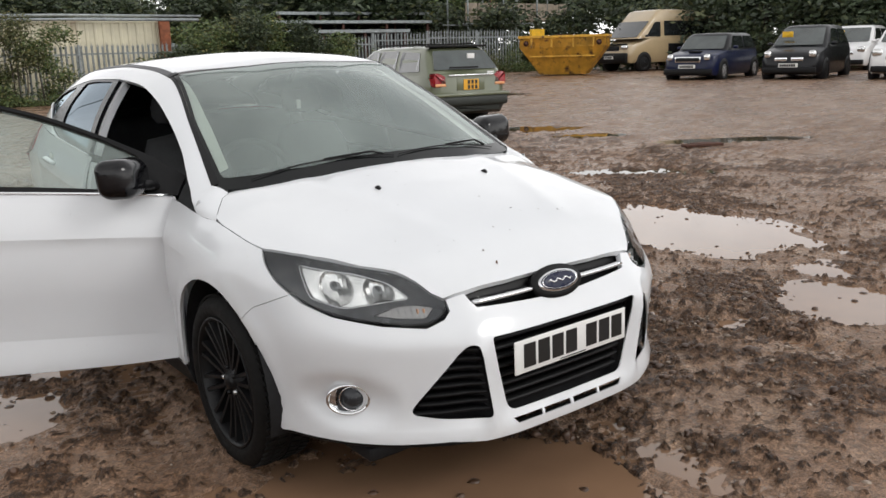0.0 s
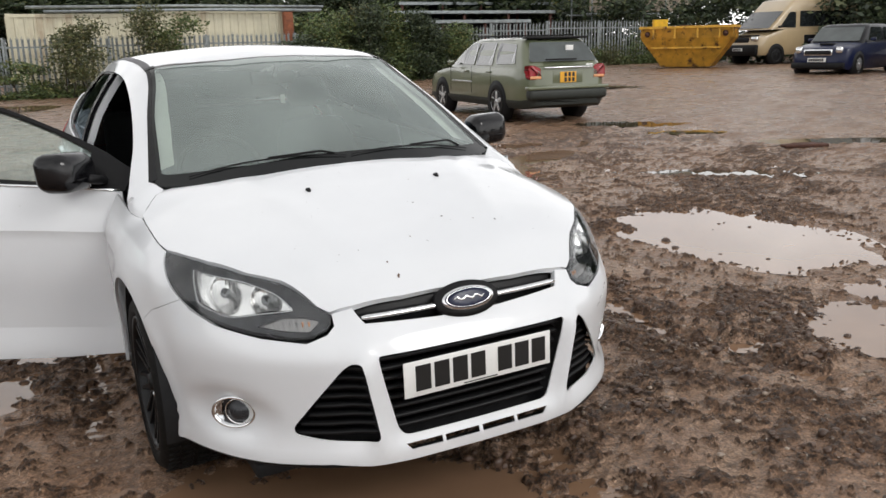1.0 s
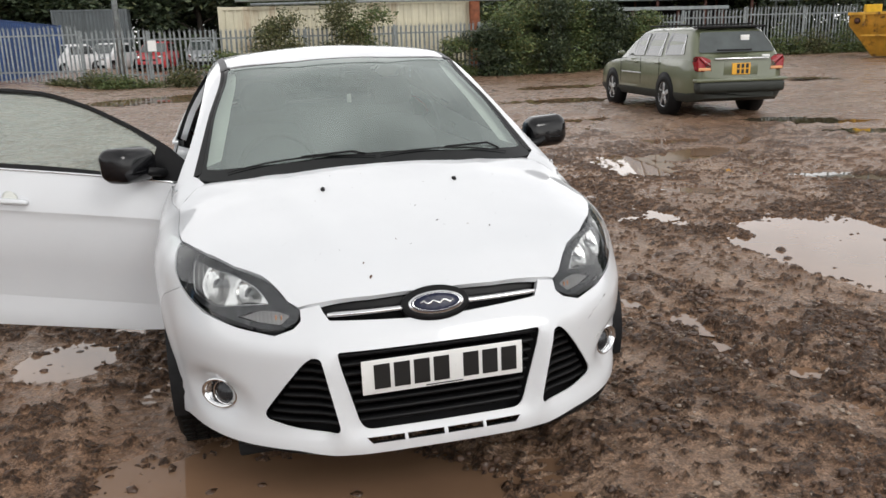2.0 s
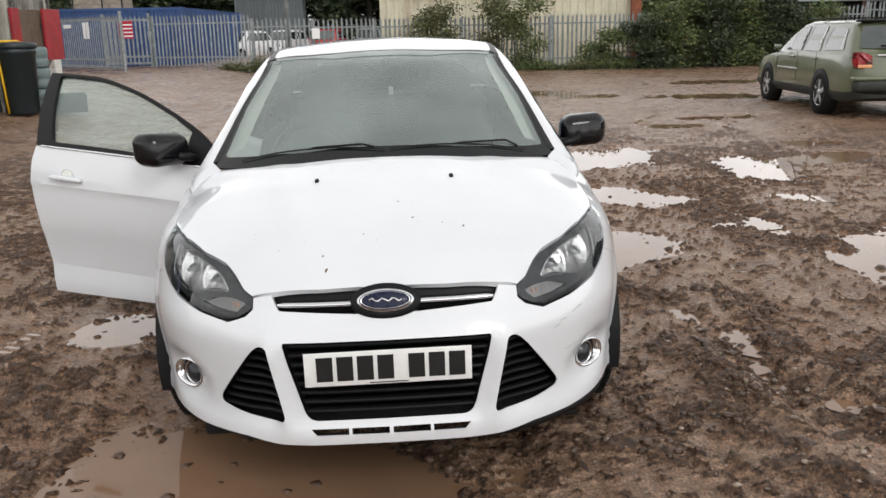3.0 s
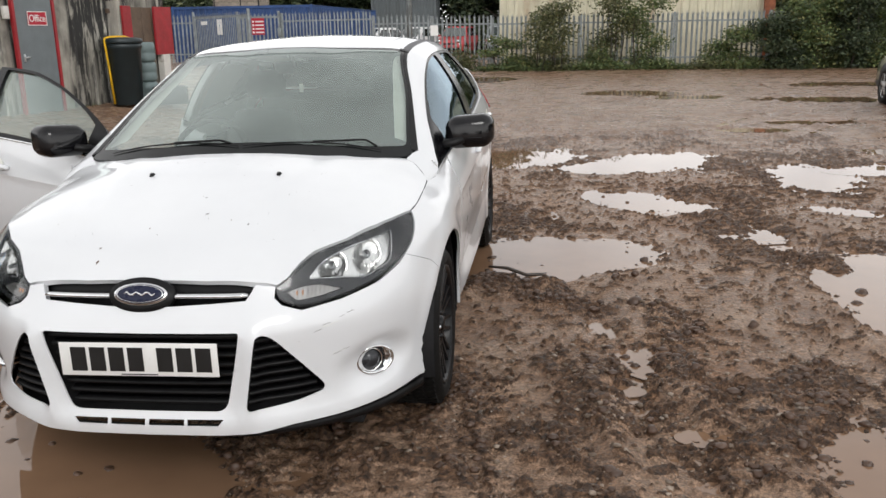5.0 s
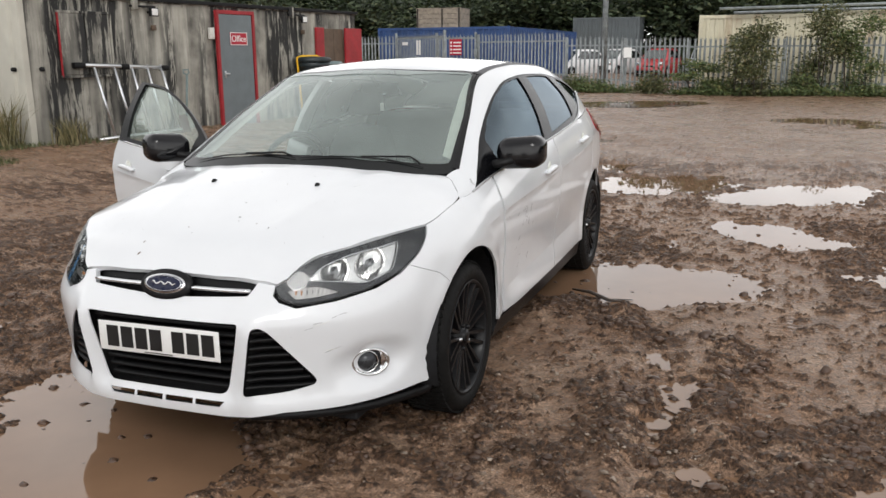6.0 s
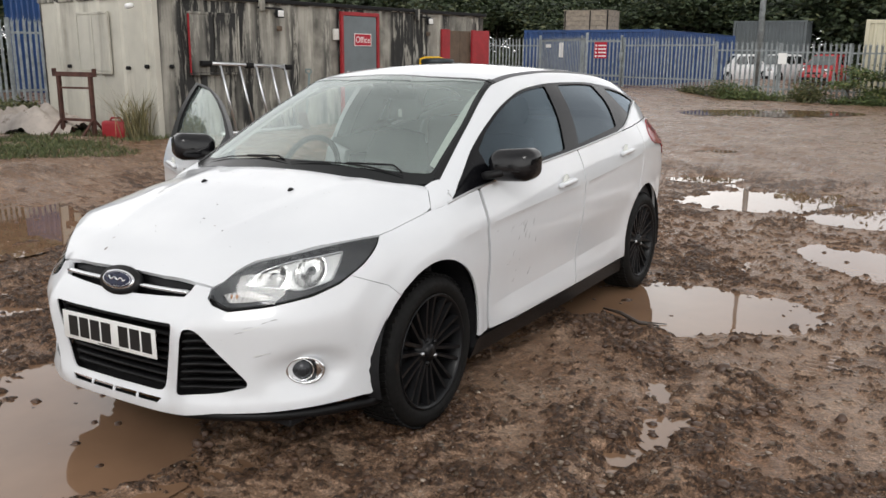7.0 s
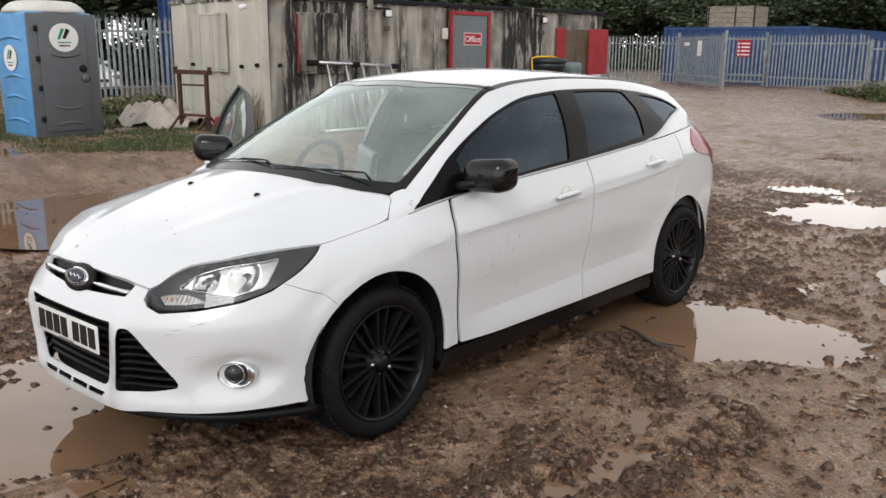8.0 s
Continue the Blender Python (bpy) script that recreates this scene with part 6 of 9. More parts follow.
def far_car(name, m, label, paint, S, group=""):
    """A parked vehicle: nose towards -y, y = 0 at its nose; lofted body, glasshouse, panes, lamps, wheels."""
    L, W, H, belt, clr = S["L"], S["W"], S["H"], S["belt"], S.get("clr", 0.2)
    y0, y1, y2, y3 = S["cab"]
    car = thing(name, m, label, S.get("cat", "car"), group)
    hood = S["hood"]

    def half(y):
        e = min(y, L - y)
        return W / 2 * (1 - 0.16 * max(0, 1 - e / 0.35) ** 2 - 0.03 * max(0, 1 - e / 1.2))
    top = spl(hood)

    def loft(zt, lo, grow=0.0, ya=0.0, yb=None):
        yb = L if yb is None else yb
        bm = bmesh.new()
        rings = []
        ys = [ya, ya + 0.03, ya + 0.10, ya + 0.25] + [ya + 0.25 + (yb - ya - 0.5) * i / 16 for i in range(1, 16)] + [yb - 0.25, yb - 0.10, yb - 0.03, yb]
        for y in ys:
            w, z = half(y) + grow, zt(y)
            e = min(y - ya, yb - y)
            k = 1 - 0.10 * max(0, 1 - e / 0.1)
            b = lo + 0.07 * max(0, 1 - e / 0.25)
            zz = b + (z - b) * 1.0
            pts = [(w * 0.92, b), (w, b + 0.10), (w, b + (zz - b) * 0.55), (w - 0.012, zz - 0.14), (w - 0.05, zz - 0.035), (w * 0.78, zz - 0.005), (0, zz + 0.012)]
            pts = [(x * k, q) for x, q in pts]
            rings.append([bm.verts.new((x, y, q)) for x, q in pts] + [bm.verts.new((-x, y, q)) for x, q in reversed(pts[:-1])])
        n = len(rings[0])
        for r0, r1 in zip(rings, rings[1:]):
            for j in range(n):
                bm.faces.new([r0[j], r0[(j + 1) % n], r1[(j + 1) % n], r1[j]])
        bm.faces.new(rings[0][::-1]), bm.faces.new(rings[-1])
        bmesh.ops.recalc_face_normals(bm, faces=bm.faces[:])
        return bm
    sharp(part("body", loft(top, clr), paint, car), 40)
    if "clad" in S:
        sharp(part("cladding", loft(lambda y: S["clad"], clr - 0.02, 0.008, -0.012, L + 0.012), CLADDING, car, "grey plastic lower cladding"), 40)
    # glasshouse
    c0, c1 = W / 2 - 0.07, W / 2 - S.get("tumble", 0.24)
    levels = [(belt - 0.03, y0, y3, c0), (belt + (H - belt) * 0.5, y0 + (y1 - y0) * 0.52, y3 + (y2 - y3) * 0.52, c0 + (c1 - c0) * 0.45), (H - 0.07, y0 + (y1 - y0) * 0.93, y3 + (y2 - y3) * 0.93, c1 + 0.02), (H - 0.015, y1 + 0.08, y2 - 0.05, c1 - 0.07), (H, y1 + 0.3, y2 - 0.25, c1 - 0.25)]
    bm = bmesh.new()
    rings = []
    for z, a, b, c in levels:
        r = min(0.16, (b - a) / 4)
        ring = []
        for cx, cy, a0 in ((c - r, b - r, 0), (-c + r, b - r, 90), (-c + r, a + r, 180), (c - r, a + r, 270)):
            for j in range(5):
                w = radians(a0 + 22.5 * j)
                ring.append(bm.verts.new((cx + r * math.cos(w), cy + r * math.sin(w), z)))
        rings.append(ring)
    for r0, r1 in zip(rings, rings[1:]):
        for j in range(len(r0)):
            bm.faces.new([r0[j], r0[(j + 1) % len(r0)], r1[(j + 1) % len(r0)], r1[j]])
    bm.faces.new(rings[-1])
    bmesh.ops.recalc_face_normals(bm, faces=bm.faces[:])
    part("cabin", bm, S.get("roof_paint", paint), car)
    zs = [q[0] for q in levels[:4]]

    def lv(z, i):
        return float(np.interp(z, zs, [q[i] for q in levels[:4]]))

    def pane(pts, kind, mat, sg=1, lift=0.006, name_="window"):
        bm = bmesh.new()
        out = []
        n = len(pts)
        ring = resample([(p[0], p[1]) for p in fillet([(*p, 0.04) for p in pts], 2)], 0.12)
        for p, z in ring:
            if kind == "side":
                v = (sg * (lv(z, 3) + lift), p, z)
            elif kind == "front":
                v = (p, lv(z, 1) - lift - 0.03 * (1 - (p / c0) ** 2), z)
            else:
                v = (p, lv(z, 2) + lift + 0.02 * (1 - (p / c0) ** 2), z)
            out.append(v)
        vs = [bm.verts.new(v) for v in out]
        f = bm.faces.new(vs)
        bmesh.ops.triangulate(bm, faces=[f])
        bmesh.ops.recalc_face_normals(bm, faces=bm.faces[:])
        ext = bmesh.ops.extrude_face_region(bm, geom=bm.faces[:])
        dv = {"side": (sg * 0.006, 0, 0), "front": (0, -0.006, 0), "back": (0, 0.006, 0)}[kind]
        bmesh.ops.translate(bm, vec=dv, verts=[v for v in ext["geom"] if isinstance(v, bmesh.types.BMVert)])
        bmesh.ops.recalc_face_normals(bm, faces=bm.faces[:])
        return part(name_, bm, mat, car, smooth=False)
    for sg in (1, -1):
        for w in S["side"]:
            pane(w, "side", S.get("glass", PANE_PALE), sg)
    zt, zb = H - 0.09, belt + 0.03
    if S.get("front_pane", True):
        pane([(-c0 + 0.10, zb), (c0 - 0.10, zb), (c1 - 0.03, S.get("screen_top", zt)), (-c1 + 0.03, S.get("screen_top", zt))], "front", S.get("screen", PANE_PALE), name_="windscreen")
    if S.get("back_pane", True):
        pane([(-c0 + 0.12, S.get("back_z", zb + 0.05)), (c0 - 0.12, S.get("back_z", zb + 0.05)), (c1 - 0.05, zt), (-c1 + 0.05, zt)], "back", S.get("back_glass", PANE_PALE), name_="rear_window")
    r = S["r"]
    for y in S["axles"]:
        for sg in (1, -1):
            # solid black disc: the shaded hollow of the arch put in as colour
            part("wheel_arch", lathe([(0.0, 0.0), (r * 1.16, 0.0), (r * 1.16, 0.2), (0.0, 0.2)], 28), BLACK_TRIM, car, m=pose(sg * (W / 2 + 0.004) if sg < 0 else W / 2 + 0.004 - 0.2, y, r * 1.02))
            far_wheel(car, sg * (W / 2 - 0.085), y, r, sg, S.get("rim", SILVER_RIM), S.get("spokes", 6))
    for x, z, w, h, mat, side, tilt in S.get("lamps", ()):
        for sg in (1, -1):
            yy = 0.02 if side < 0 else L - 0.02
            yy += (0.10 if side < 0 else -0.03) * max(0, (abs(x) + w / 2) / (W / 2) - 0.7) * 3
            part("lamp", block(w, 0.16, h, min(w, h) * 0.35, (sg * x, yy, z), 3, None), mat, car, "lamp lens")
    for sx, sy, sz, x, y, z, mat, nm in S.get("extra", ()):
        part(nm, block(sx, sy, sz, min(sx, sy, sz) * 0.3, (x, y, z)), mat, car)
    for sg in (1, -1):
        mr = part("door_mirror", blob([[(sg * (c0 + 0.05 + q), y0 + 0.42 + d, belt + 0.02 + e) for d, e in ((-0.05, 0), (0.05, 0), (0.05, 0.10), (-0.04, 0.09))] for q in (0.0, 0.03, 0.11, 0.14)], 1), S.get("mirror", paint), car)
    return car


def plate_on(car, y, z, sg, mat, tall=False):
    w, h = (0.33, 0.19) if tall else (0.52, 0.11)
    p = part("number_plate", block(w, 0.012, h, 0.003, (0, y, z)), mat, car, "number plate with plain bars", smooth=False)
    rows = (0.015, 0.105) if tall else (0.018,)
    for rz in rows:
        n = 3 if tall else 7
        for k in range(n):
            bw = 0.05
            x = -w / 2 + 0.06 + k * (w - 0.09) / n
            part("bar", block(bw, 0.004, 0.072, 0, (x, y + sg * 0.007, z + rz)), INK, p, smooth=False)


def build_vehicles():
    # moss-green estate, tail towards the camera
    L = 4.73
    tail_bits = [(1.60, 0.20, 0.20, 0, L - 0.02, 0.40, CLADDING, "rear_bumper"), (1.66, 0.16, 0.06, 0, L - 0.0, 0.585, GREEN_PAINT, "bumper_top"),
                    (0.98, 0.05, 0.025, 0, L + 0.015, 0.955, CHROME, "tailgate_strip"), (0.62, 0.04, 0.24, 0, L - 0.012, 0.69, GREEN_PAINT, "plate_recess")]
    top_bits = [(0.62, 0.05, 0.03, 0.08, L - 0.10, 1.09, BLACK_TRIM, "rear_wiper"), (0.035, 1.75, 0.03, 0.58, 3.05, 1.52, BLACK_TRIM, "roof_rail"), (0.035, 1.75, 0.03, -0.58, 3.05, 1.52, BLACK_TRIM, "roof_rail"),
                    (1.12, 0.04, 0.02, 0, 2.6, 1.525, BLACK_TRIM, "cross_bar"), (1.12, 0.04, 0.02, 0, 3.5, 1.525, BLACK_TRIM, "cross_bar"), (1.25, 0.18, 0.04, 0, 4.25, 1.47, BLACK_PLASTIC, "spoiler"),
                    (0.14, 0.01, 0.03, -0.45, L - 0.012, 0.99, SIGN_WHITE, "trim_mark"), (0.16, 0.03, 0.10, -0.20, 4.43, 1.25, SIGN_WHITE, "sticker"),
                    (0.03, 1.0, 0.03, 0.89, 2.0, 0.66, SILVER_RIM, "side_strip"), (0.03, 1.0, 0.03, -0.89, 2.0, 0.66, SILVER_RIM, "side_strip"), (0.03, 0.9, 0.03, -0.89, 3.0, 0.66, SILVER_RIM, "side_strip")]
    S = dict(L=L, W=1.77, H=1.50, belt=0.97, clr=0.26, hood=[(0.0, 0.62), (0.12, 0.74), (0.5, 0.86), (1.15, 0.95), (1.6, 0.97), (3.0, 0.985), (4.3, 1.0), (4.62, 1.0), (4.73, 0.94)],
             cab=(1.15, 2.05, 4.25, 4.66), r=0.335, axles=(0.95, 3.62), clad=0.52, roof_paint=GREEN_PAINT, tumble=0.27,
             side=[[(1.55, 1.0), (2.45, 1.0), (2.45, 1.42), (2.12, 1.41)], [(2.52, 1.0), (3.28, 1.0), (3.22, 1.42), (2.52, 1.42)], [(3.42, 1.02), (4.22, 1.04), (4.06, 1.38), (3.36, 1.41)]],
             back_z=1.07, back_glass=PANE_PALE, glass=PANE_DARK, spokes=5,
             extra=tail_bits + top_bits)
    est = far_car("estate_car", Matrix.Translation((7.92, 11.62, 0.035)) @ pose(0, 0, 0, 0, 0, 175) @ Matrix.Translation((0, -3.62, 0)), "moss-green estate car with grey cladding and roof bars", GREEN_PAINT, S)
    plate_on(est, L + 0.015, 0.70, 1, PLATE_YELLOW, True)
    for sg in (1, -1):
        bm = prism(fillet([(0.50, 0.74, 0.03), (0.79, 0.77, 0.05), (0.79, 1.0, 0.08), (0.70, 1.02, 0.06), (0.52, 0.95, 0.06)], 4), 0.36, 0.03)
        if sg < 0:
            bmesh.ops.scale(bm, vec=(-1, 1, 1), verts=bm.verts)
            bmesh.ops.reverse_faces(bm, faces=bm.faces[:])
        lamp = part("tail_light", bm, RED_LENS, est, "red tail light", m=pose(0, L - 0.36, 0))
        part("indicator", block(0.22, 0.02, 0.05, 0.01, (sg * 0.65, 0.362, 0.775)), AMBER, lamp)
    for sg in (1, -1):
        for y in (1.85, 2.9):
            part("door_handle", block(0.03, 0.2, 0.035, 0.01, (sg * 0.875, y + 0.35, 0.86)), GREEN_PAINT, est)
        for y in (1.42, 2.48, 3.36):
            part("door_gap", block(0.004, 0.012, 0.52, 0, (sg * 0.886, y, 0.46)), BLACK_TRIM, est, smooth=False)
    # pale gold minibus
    S = dict(L=5.5, W=2.0, H=2.50, belt=1.35, clr=0.35, cat="van", hood=[(0.0, 0.85), (0.15, 1.0), (0.5, 1.12), (1.0, 1.25), (1.4, 1.36), (5.2, 1.37), (5.5, 1.35)], cab=(0.62, 1.95, 5.42, 5.5), screen_top=2.02, r=0.36, axles=(0.98, 4.4), tumble=0.16,
             side=[[(1.15, 1.40), (1.98, 1.38), (1.98, 1.98), (1.66, 1.98)], [(2.2, 1.42), (5.2, 1.42), (5.2, 2.02), (2.2, 2.02)]], glass=PANE_DARK, screen=PANE_DARK, rim=RIM_BLACK, mirror=BLACK_PLASTIC,
             lamps=[(0.74, 0.88, 0.34, 0.18, REFLECTOR, -1, 0)], extra=[(1.9, 0.16, 0.42, 0, 0.02, 0.34, BLACK_PLASTIC, "front_bumper"), (1.0, 0.08, 0.2, 0, 0.02, 0.84, BLACK_TRIM, "grille"), (1.2, 0.6, 0.05, 0, 0.45, 1.08, BLACK_TRIM, "bonnet_wrap"), (0.03, 1.6, 0.5, 1.0, 3.2, 0.6, BLACK_PAINT, "side_panel"), (0.03, 1.6, 0.5, -1.0, 3.2, 0.6, BLACK_PAINT, "side_panel"), (0.03, 0.9, 0.55, -1.0, 1.6, 0.72, BLACK_PAINT, "door_panel")])
    van = far_car("minibus", pose(24.9, 22.9, 0.40, 0, 0, -93), "pale gold high-roof minibus with black panels", GOLD_PAINT, S)
    plate_on(van, -0.07, 0.52, -1, PLATE_WHITE)
    # small navy hatchback with round lamps
    S = dict(L=3.65, W=1.69, H=1.40, belt=0.90, clr=0.16, hood=[(0.0, 0.60), (0.12, 0.72), (0.5, 0.82), (1.05, 0.90), (3.3, 0.92), (3.55, 0.90), (3.65, 0.8)], cab=(0.95, 1.5, 3.2, 3.58), r=0.30, axles=(0.68, 3.15), tumble=0.2,
             side=[[(1.35, 0.94), (2.35, 0.95), (2.3, 1.30), (1.62, 1.30)], [(2.42, 0.95), (3.3, 0.96), (3.12, 1.28), (2.42, 1.30)]], glass=PANE_DARK, roof_paint=BLACK_PAINT, spokes=9,
             lamps=[(0.57, 0.60, 0.19, 0.19, REFLECTOR, -1, 0)], extra=[(0.80, 0.07, 0.17, 0, 0.0, 0.55, CHROME, "grille_rim"), (0.74, 0.08, 0.12, 0, -0.01, 0.575, BLACK_TRIM, "grille"), (1.5, 0.1, 0.16, 0, 0.01, 0.2, BLACK_PLASTIC, "front_bumper"), (0.35, 0.25, 0.05, 0, 0.55, 0.83, BLACK_TRIM, "bonnet_scoop")])
    mini = far_car("compact_car", pose(19.0, 14.35, 0.36, 0, 0, -76), "navy blue compact hatchback with a black roof and round lamps", NAVY_PAINT, S, "parked cars")
    plate_on(mini, -0.055, 0.38, -1, PLATE_WHITE)
    # black rounded hatchback
    S = dict(L=3.72, W=1.66, H=1.54, belt=0.95, clr=0.17, hood=[(0.0, 0.62), (0.12, 0.74), (0.5, 0.86), (0.95, 0.96), (3.3, 0.98), (3.6, 0.95), (3.72, 0.8)], cab=(0.75, 1.55, 3.1, 3.65), r=0.29, axles=(0.70, 3.13), tumble=0.24,
             side=[[(1.2, 0.99), (2.2, 1.0), (2.2, 1.42), (1.62, 1.42)], [(2.28, 1.0), (3.3, 1.02), (3.05, 1.40), (2.28, 1.42)]], glass=PANE_DARK, rim=BLACK_TRIM,
             lamps=[(0.60, 0.64, 0.20, 0.20, REFLECTOR, -1, 0)], extra=[(0.34, 0.06, 0.10, 0.22, 0.0, 0.55, CHROME, "grille_half"), (0.34, 0.06, 0.10, -0.22, 0.0, 0.55, CHROME, "grille_half"), (1.45, 0.1, 0.16, 0, 0.01, 0.22, BLACK_PLASTIC, "front_bumper"), (0.3, 0.03, 0.16, -0.35, 0.98, 1.2, YELLOW, "paper_notice")])
    blk = far_car("compact_car", pose(20.0, 11.7, 0.36, 0, 0, -74), "black rounded compact hatchback with a yellow paper behind its screen", BLACK_PAINT, S, "parked cars")
    plate_on(blk, -0.055, 0.38, -1, PLATE_WHITE)
    S = dict(S)
    S["lamps"] = [(0.60, 0.62, 0.26, 0.2, REFLECTOR, -1, 0)]
    S["rim"] = SILVER_RIM
    w1 = far_car("compact_car", pose(20.6, 8.9, 0.38, 0, 0, -72), "white compact hatchback parked at the yard's edge", FAR_WHITE, S, "parked cars")
    plate_on(w1, -0.055, 0.38, -1, PLATE_WHITE)
    copy_thing(w1, pose(26.5, 13.8, 0.4, 0, 0, -76))
    # cars behind the fence
    S2 = dict(S)
    S2["extra"] = [(1.45, 0.1, 0.16, 0, 0.01, 0.22, BLACK_PLASTIC, "front_bumper"), (0.7, 0.05, 0.08, 0, 0.0, 0.55, BLACK_TRIM, "grille")]
    b1 = far_car("compact_car", pose(-9.8, 44.0, 0.08, 0, 0, -30), "white hatchback parked behind the fence", FAR_WHITE, S2, "cars behind the fence")
    b2 = far_car("compact_car", pose(-4.7, 45.0, 0.1, 0, 0, -10), "red hatchback parked behind the fence", FAR_RED, S2, "cars behind the fence")
    b3 = far_car("compact_car", pose(-2.05, 47.0, 0.12, 0, 0, 2), "silver hatchback parked behind the fence", car_paint("silver_paint", (0.35, 0.37, 0.38), 0.05, 0.1), S2, "cars behind the fence")
    copy_thing(b1, pose(-7.7, 46.5, 0.1, 0, 0, -22))
    copy_thing(b1, pose(-18.0, 8.8, 0.1, 0, 0, 90))
    build_skip()


def build_skip():
    sk = thing("skip", pose(21.75, 22.3, 0.40, 0, 0, -52) @ Matrix.Diagonal((1.02, 1.0, 1.05, 1)), "battered yellow steel skip with rust patches", "skip")
    # trapezium along x, seen from -y
    bm = bmesh.new()
    lo = [(-0.85, -0.75), (0.85, -0.75), (0.85, 0.75), (-0.85, 0.75)]
    hi = [(-1.6, -0.9), (1.6, -0.9), (1.6, 0.9), (-1.6, 0.9)]
    a = [bm.verts.new((x, y, 0.04)) for x, y in lo]
    b = [bm.verts.new((x, y, 1.02)) for x, y in hi]
    c = [bm.verts.new((x, y, 1.38)) for x, y in hi]
    for r0, r1 in ((a, b), (b, c)):
        for i in range(4):
            bm.faces.new([r0[i], r0[(i + 1) % 4], r1[(i + 1) % 4], r1[i]])
    bm.faces.new(a[::-1])
    bmesh.ops.solidify(bm, geom=bm.faces[:], thickness=0.04)
    bmesh.ops.recalc_face_normals(bm, faces=bm.faces[:])
    part("hull", bm, SKIP_YELLOW, sk, smooth=False)
    for sg in (1, -1):
        part("rim", block(3.3, 0.08, 0.09, 0.01, (0, sg * 0.92, 1.34)), SKIP_YELLOW, sk, smooth=False)
        part("rim", block(0.08, 1.84, 0.09, 0.01, (sg * 1.62, 0, 1.34)), SKIP_YELLOW, sk, smooth=False)
        part("rib", block(2.4, 0.06, 0.06, 0.008, (0, sg * 0.90, 0.66)), SKIP_YELLOW, sk, smooth=False)
        for x in (-1.15, -0.4, 0.4, 1.15):
            part("stiffener", block(0.07, 0.06, 0.36, 0.006, (x, sg * 0.92, 1.0)), SKIP_YELLOW, sk, smooth=False)
        for x in (-1.35, 1.35):
            part("lifting_lug", lathe([(0.0, 0.12), (0.06, 0.11), (0.06, 0.0), (0.1, 0.0)], 14, "y"), RUSTY, sk, m=pose(x, sg * 0.93, 1.16, 0, 0, 0 if sg > 0 else 180))
    part("sheet", block(1.9, 1.7, 0.03, 0.004, (0.6, 0, 1.42), m=Matrix.Rotation(radians(4), 4, "Y")), RUSTY, sk, smooth=False)
    bx = thing("crate_box", pose(21.0, 23.1, 1.84, 0, 0, -30), "small yellow box set on the heap in the skip", "box")
    part("carton", block(0.5, 0.4, 0.32, 0.01, (0, 0, 0)), YELLOW, bx, smooth=False)
    part("board_end", block(0.8, 0.5, 0.26, 0.01, (-0.2, 0.1, -0.24)), TIMBER, bx, smooth=False)


build_vehicles()


# ---- the white hatchback: its own axes are x to its left, y from the nose backwards, z up ----
CAR_POSE = pose(0, 0, 0, 0, -0.9, 0) @ pose(0, 0, 0.0017, -0.35, 0, 0.6)
PLAN = [(0, -0.004), (0.2, 0.0), (0.33, 0.012), (0.45, 0.055), (0.56, 0.125), (0.66, 0.21), (0.75, 0.325), (0.82, 0.46),
        (0.862, 0.62), (0.888, 0.9), (0.899, 1.3), (0.906, 1.8), (0.907, 2.3), (0.904, 2.8), (0.898, 3.2), (0.878, 3.6),
        (0.840, 3.95), (0.748, 4.18), (0.58, 4.31), (0.3, 4.355), (0, 4.365)]
AXLE_F, AXLE_R, WHEEL_R, TRACK = 0.895, 3.525, 0.322, 0.760
ARCH_F, ARCH_B, ARCH_Z = 0.878, 3.50, 0.343
_s = [0.0]
for _a, _b in zip(PLAN, PLAN[1:]):
    _s.append(_s[-1] + math.hypot(_b[0] - _a[0], _b[1] - _a[1]))
S_END = _s[-1]
plan_x, plan_y = spl([(s, p[0]) for s, p in zip(_s, PLAN)]), spl([(s, p[1]) for s, p in zip(_s, PLAN)])
_fx = spl([(p[0], s) for s, p in zip(_s, PLAN) if s <= _s[9]])
_fy = spl([(p[1], s) for s, p in zip(_s, PLAN) if _s[1] <= s <= _s[-1]])


def fx(x, z):
    return (math.copysign(_fx(abs(x)), x), z)


def fy(y, z):
    return (_fy(y), z)


# how far the nose lies back, and the flanks lie in, by height
nose = spl([(0.14, 0.09), (0.185, 0.03), (0.22, 0.004), (0.27, -0.006), (0.30, 0.004), (0.34, 0.012), (0.45, 0.006), (0.57, -0.002), (0.61, 0.014),
            (0.65, 0.046), (0.69, 0.075), (0.74, 0.105), (0.80, 0.15), (0.86, 0.20), (0.95, 0.27)])
front_share = spl([(0, 1.0), (0.6, 1.0), (0.9, 0.75), (1.2, 0.3), (1.45, 0.0), (S_END, 0.0)])
side_share = spl([(0, 0.0), (0.45, 0.1), (0.8, 0.55), (1.1, 1.0), (S_END - 0.7, 1.0), (S_END - 0.3, 0.3), (S_END, 0.0)])
top_z = spl([(0.45, 0.82), (0.58, 0.838), (0.75, 0.857), (0.89, 0.872), (0.99, 0.887), (1.073, 0.903), (1.2, 0.925), (1.33, 0.942), (1.78, 0.983),
             (2.35, 1.022), (3.2, 1.083), (3.6, 1.11), (3.9, 1.12), (4.365, 1.09)])
top_in = spl([(0.45, 0.06), (0.6, 0.082), (0.8, 0.093), (0.9, 0.097), (0.99, 0.10), (1.073, 0.075), (1.33, 0.068), (1.8, 0.058), (2.4, 0.052),
              (3.2, 0.06), (3.7, 0.10), (4.1, 0.17), (4.365, 0.2)])
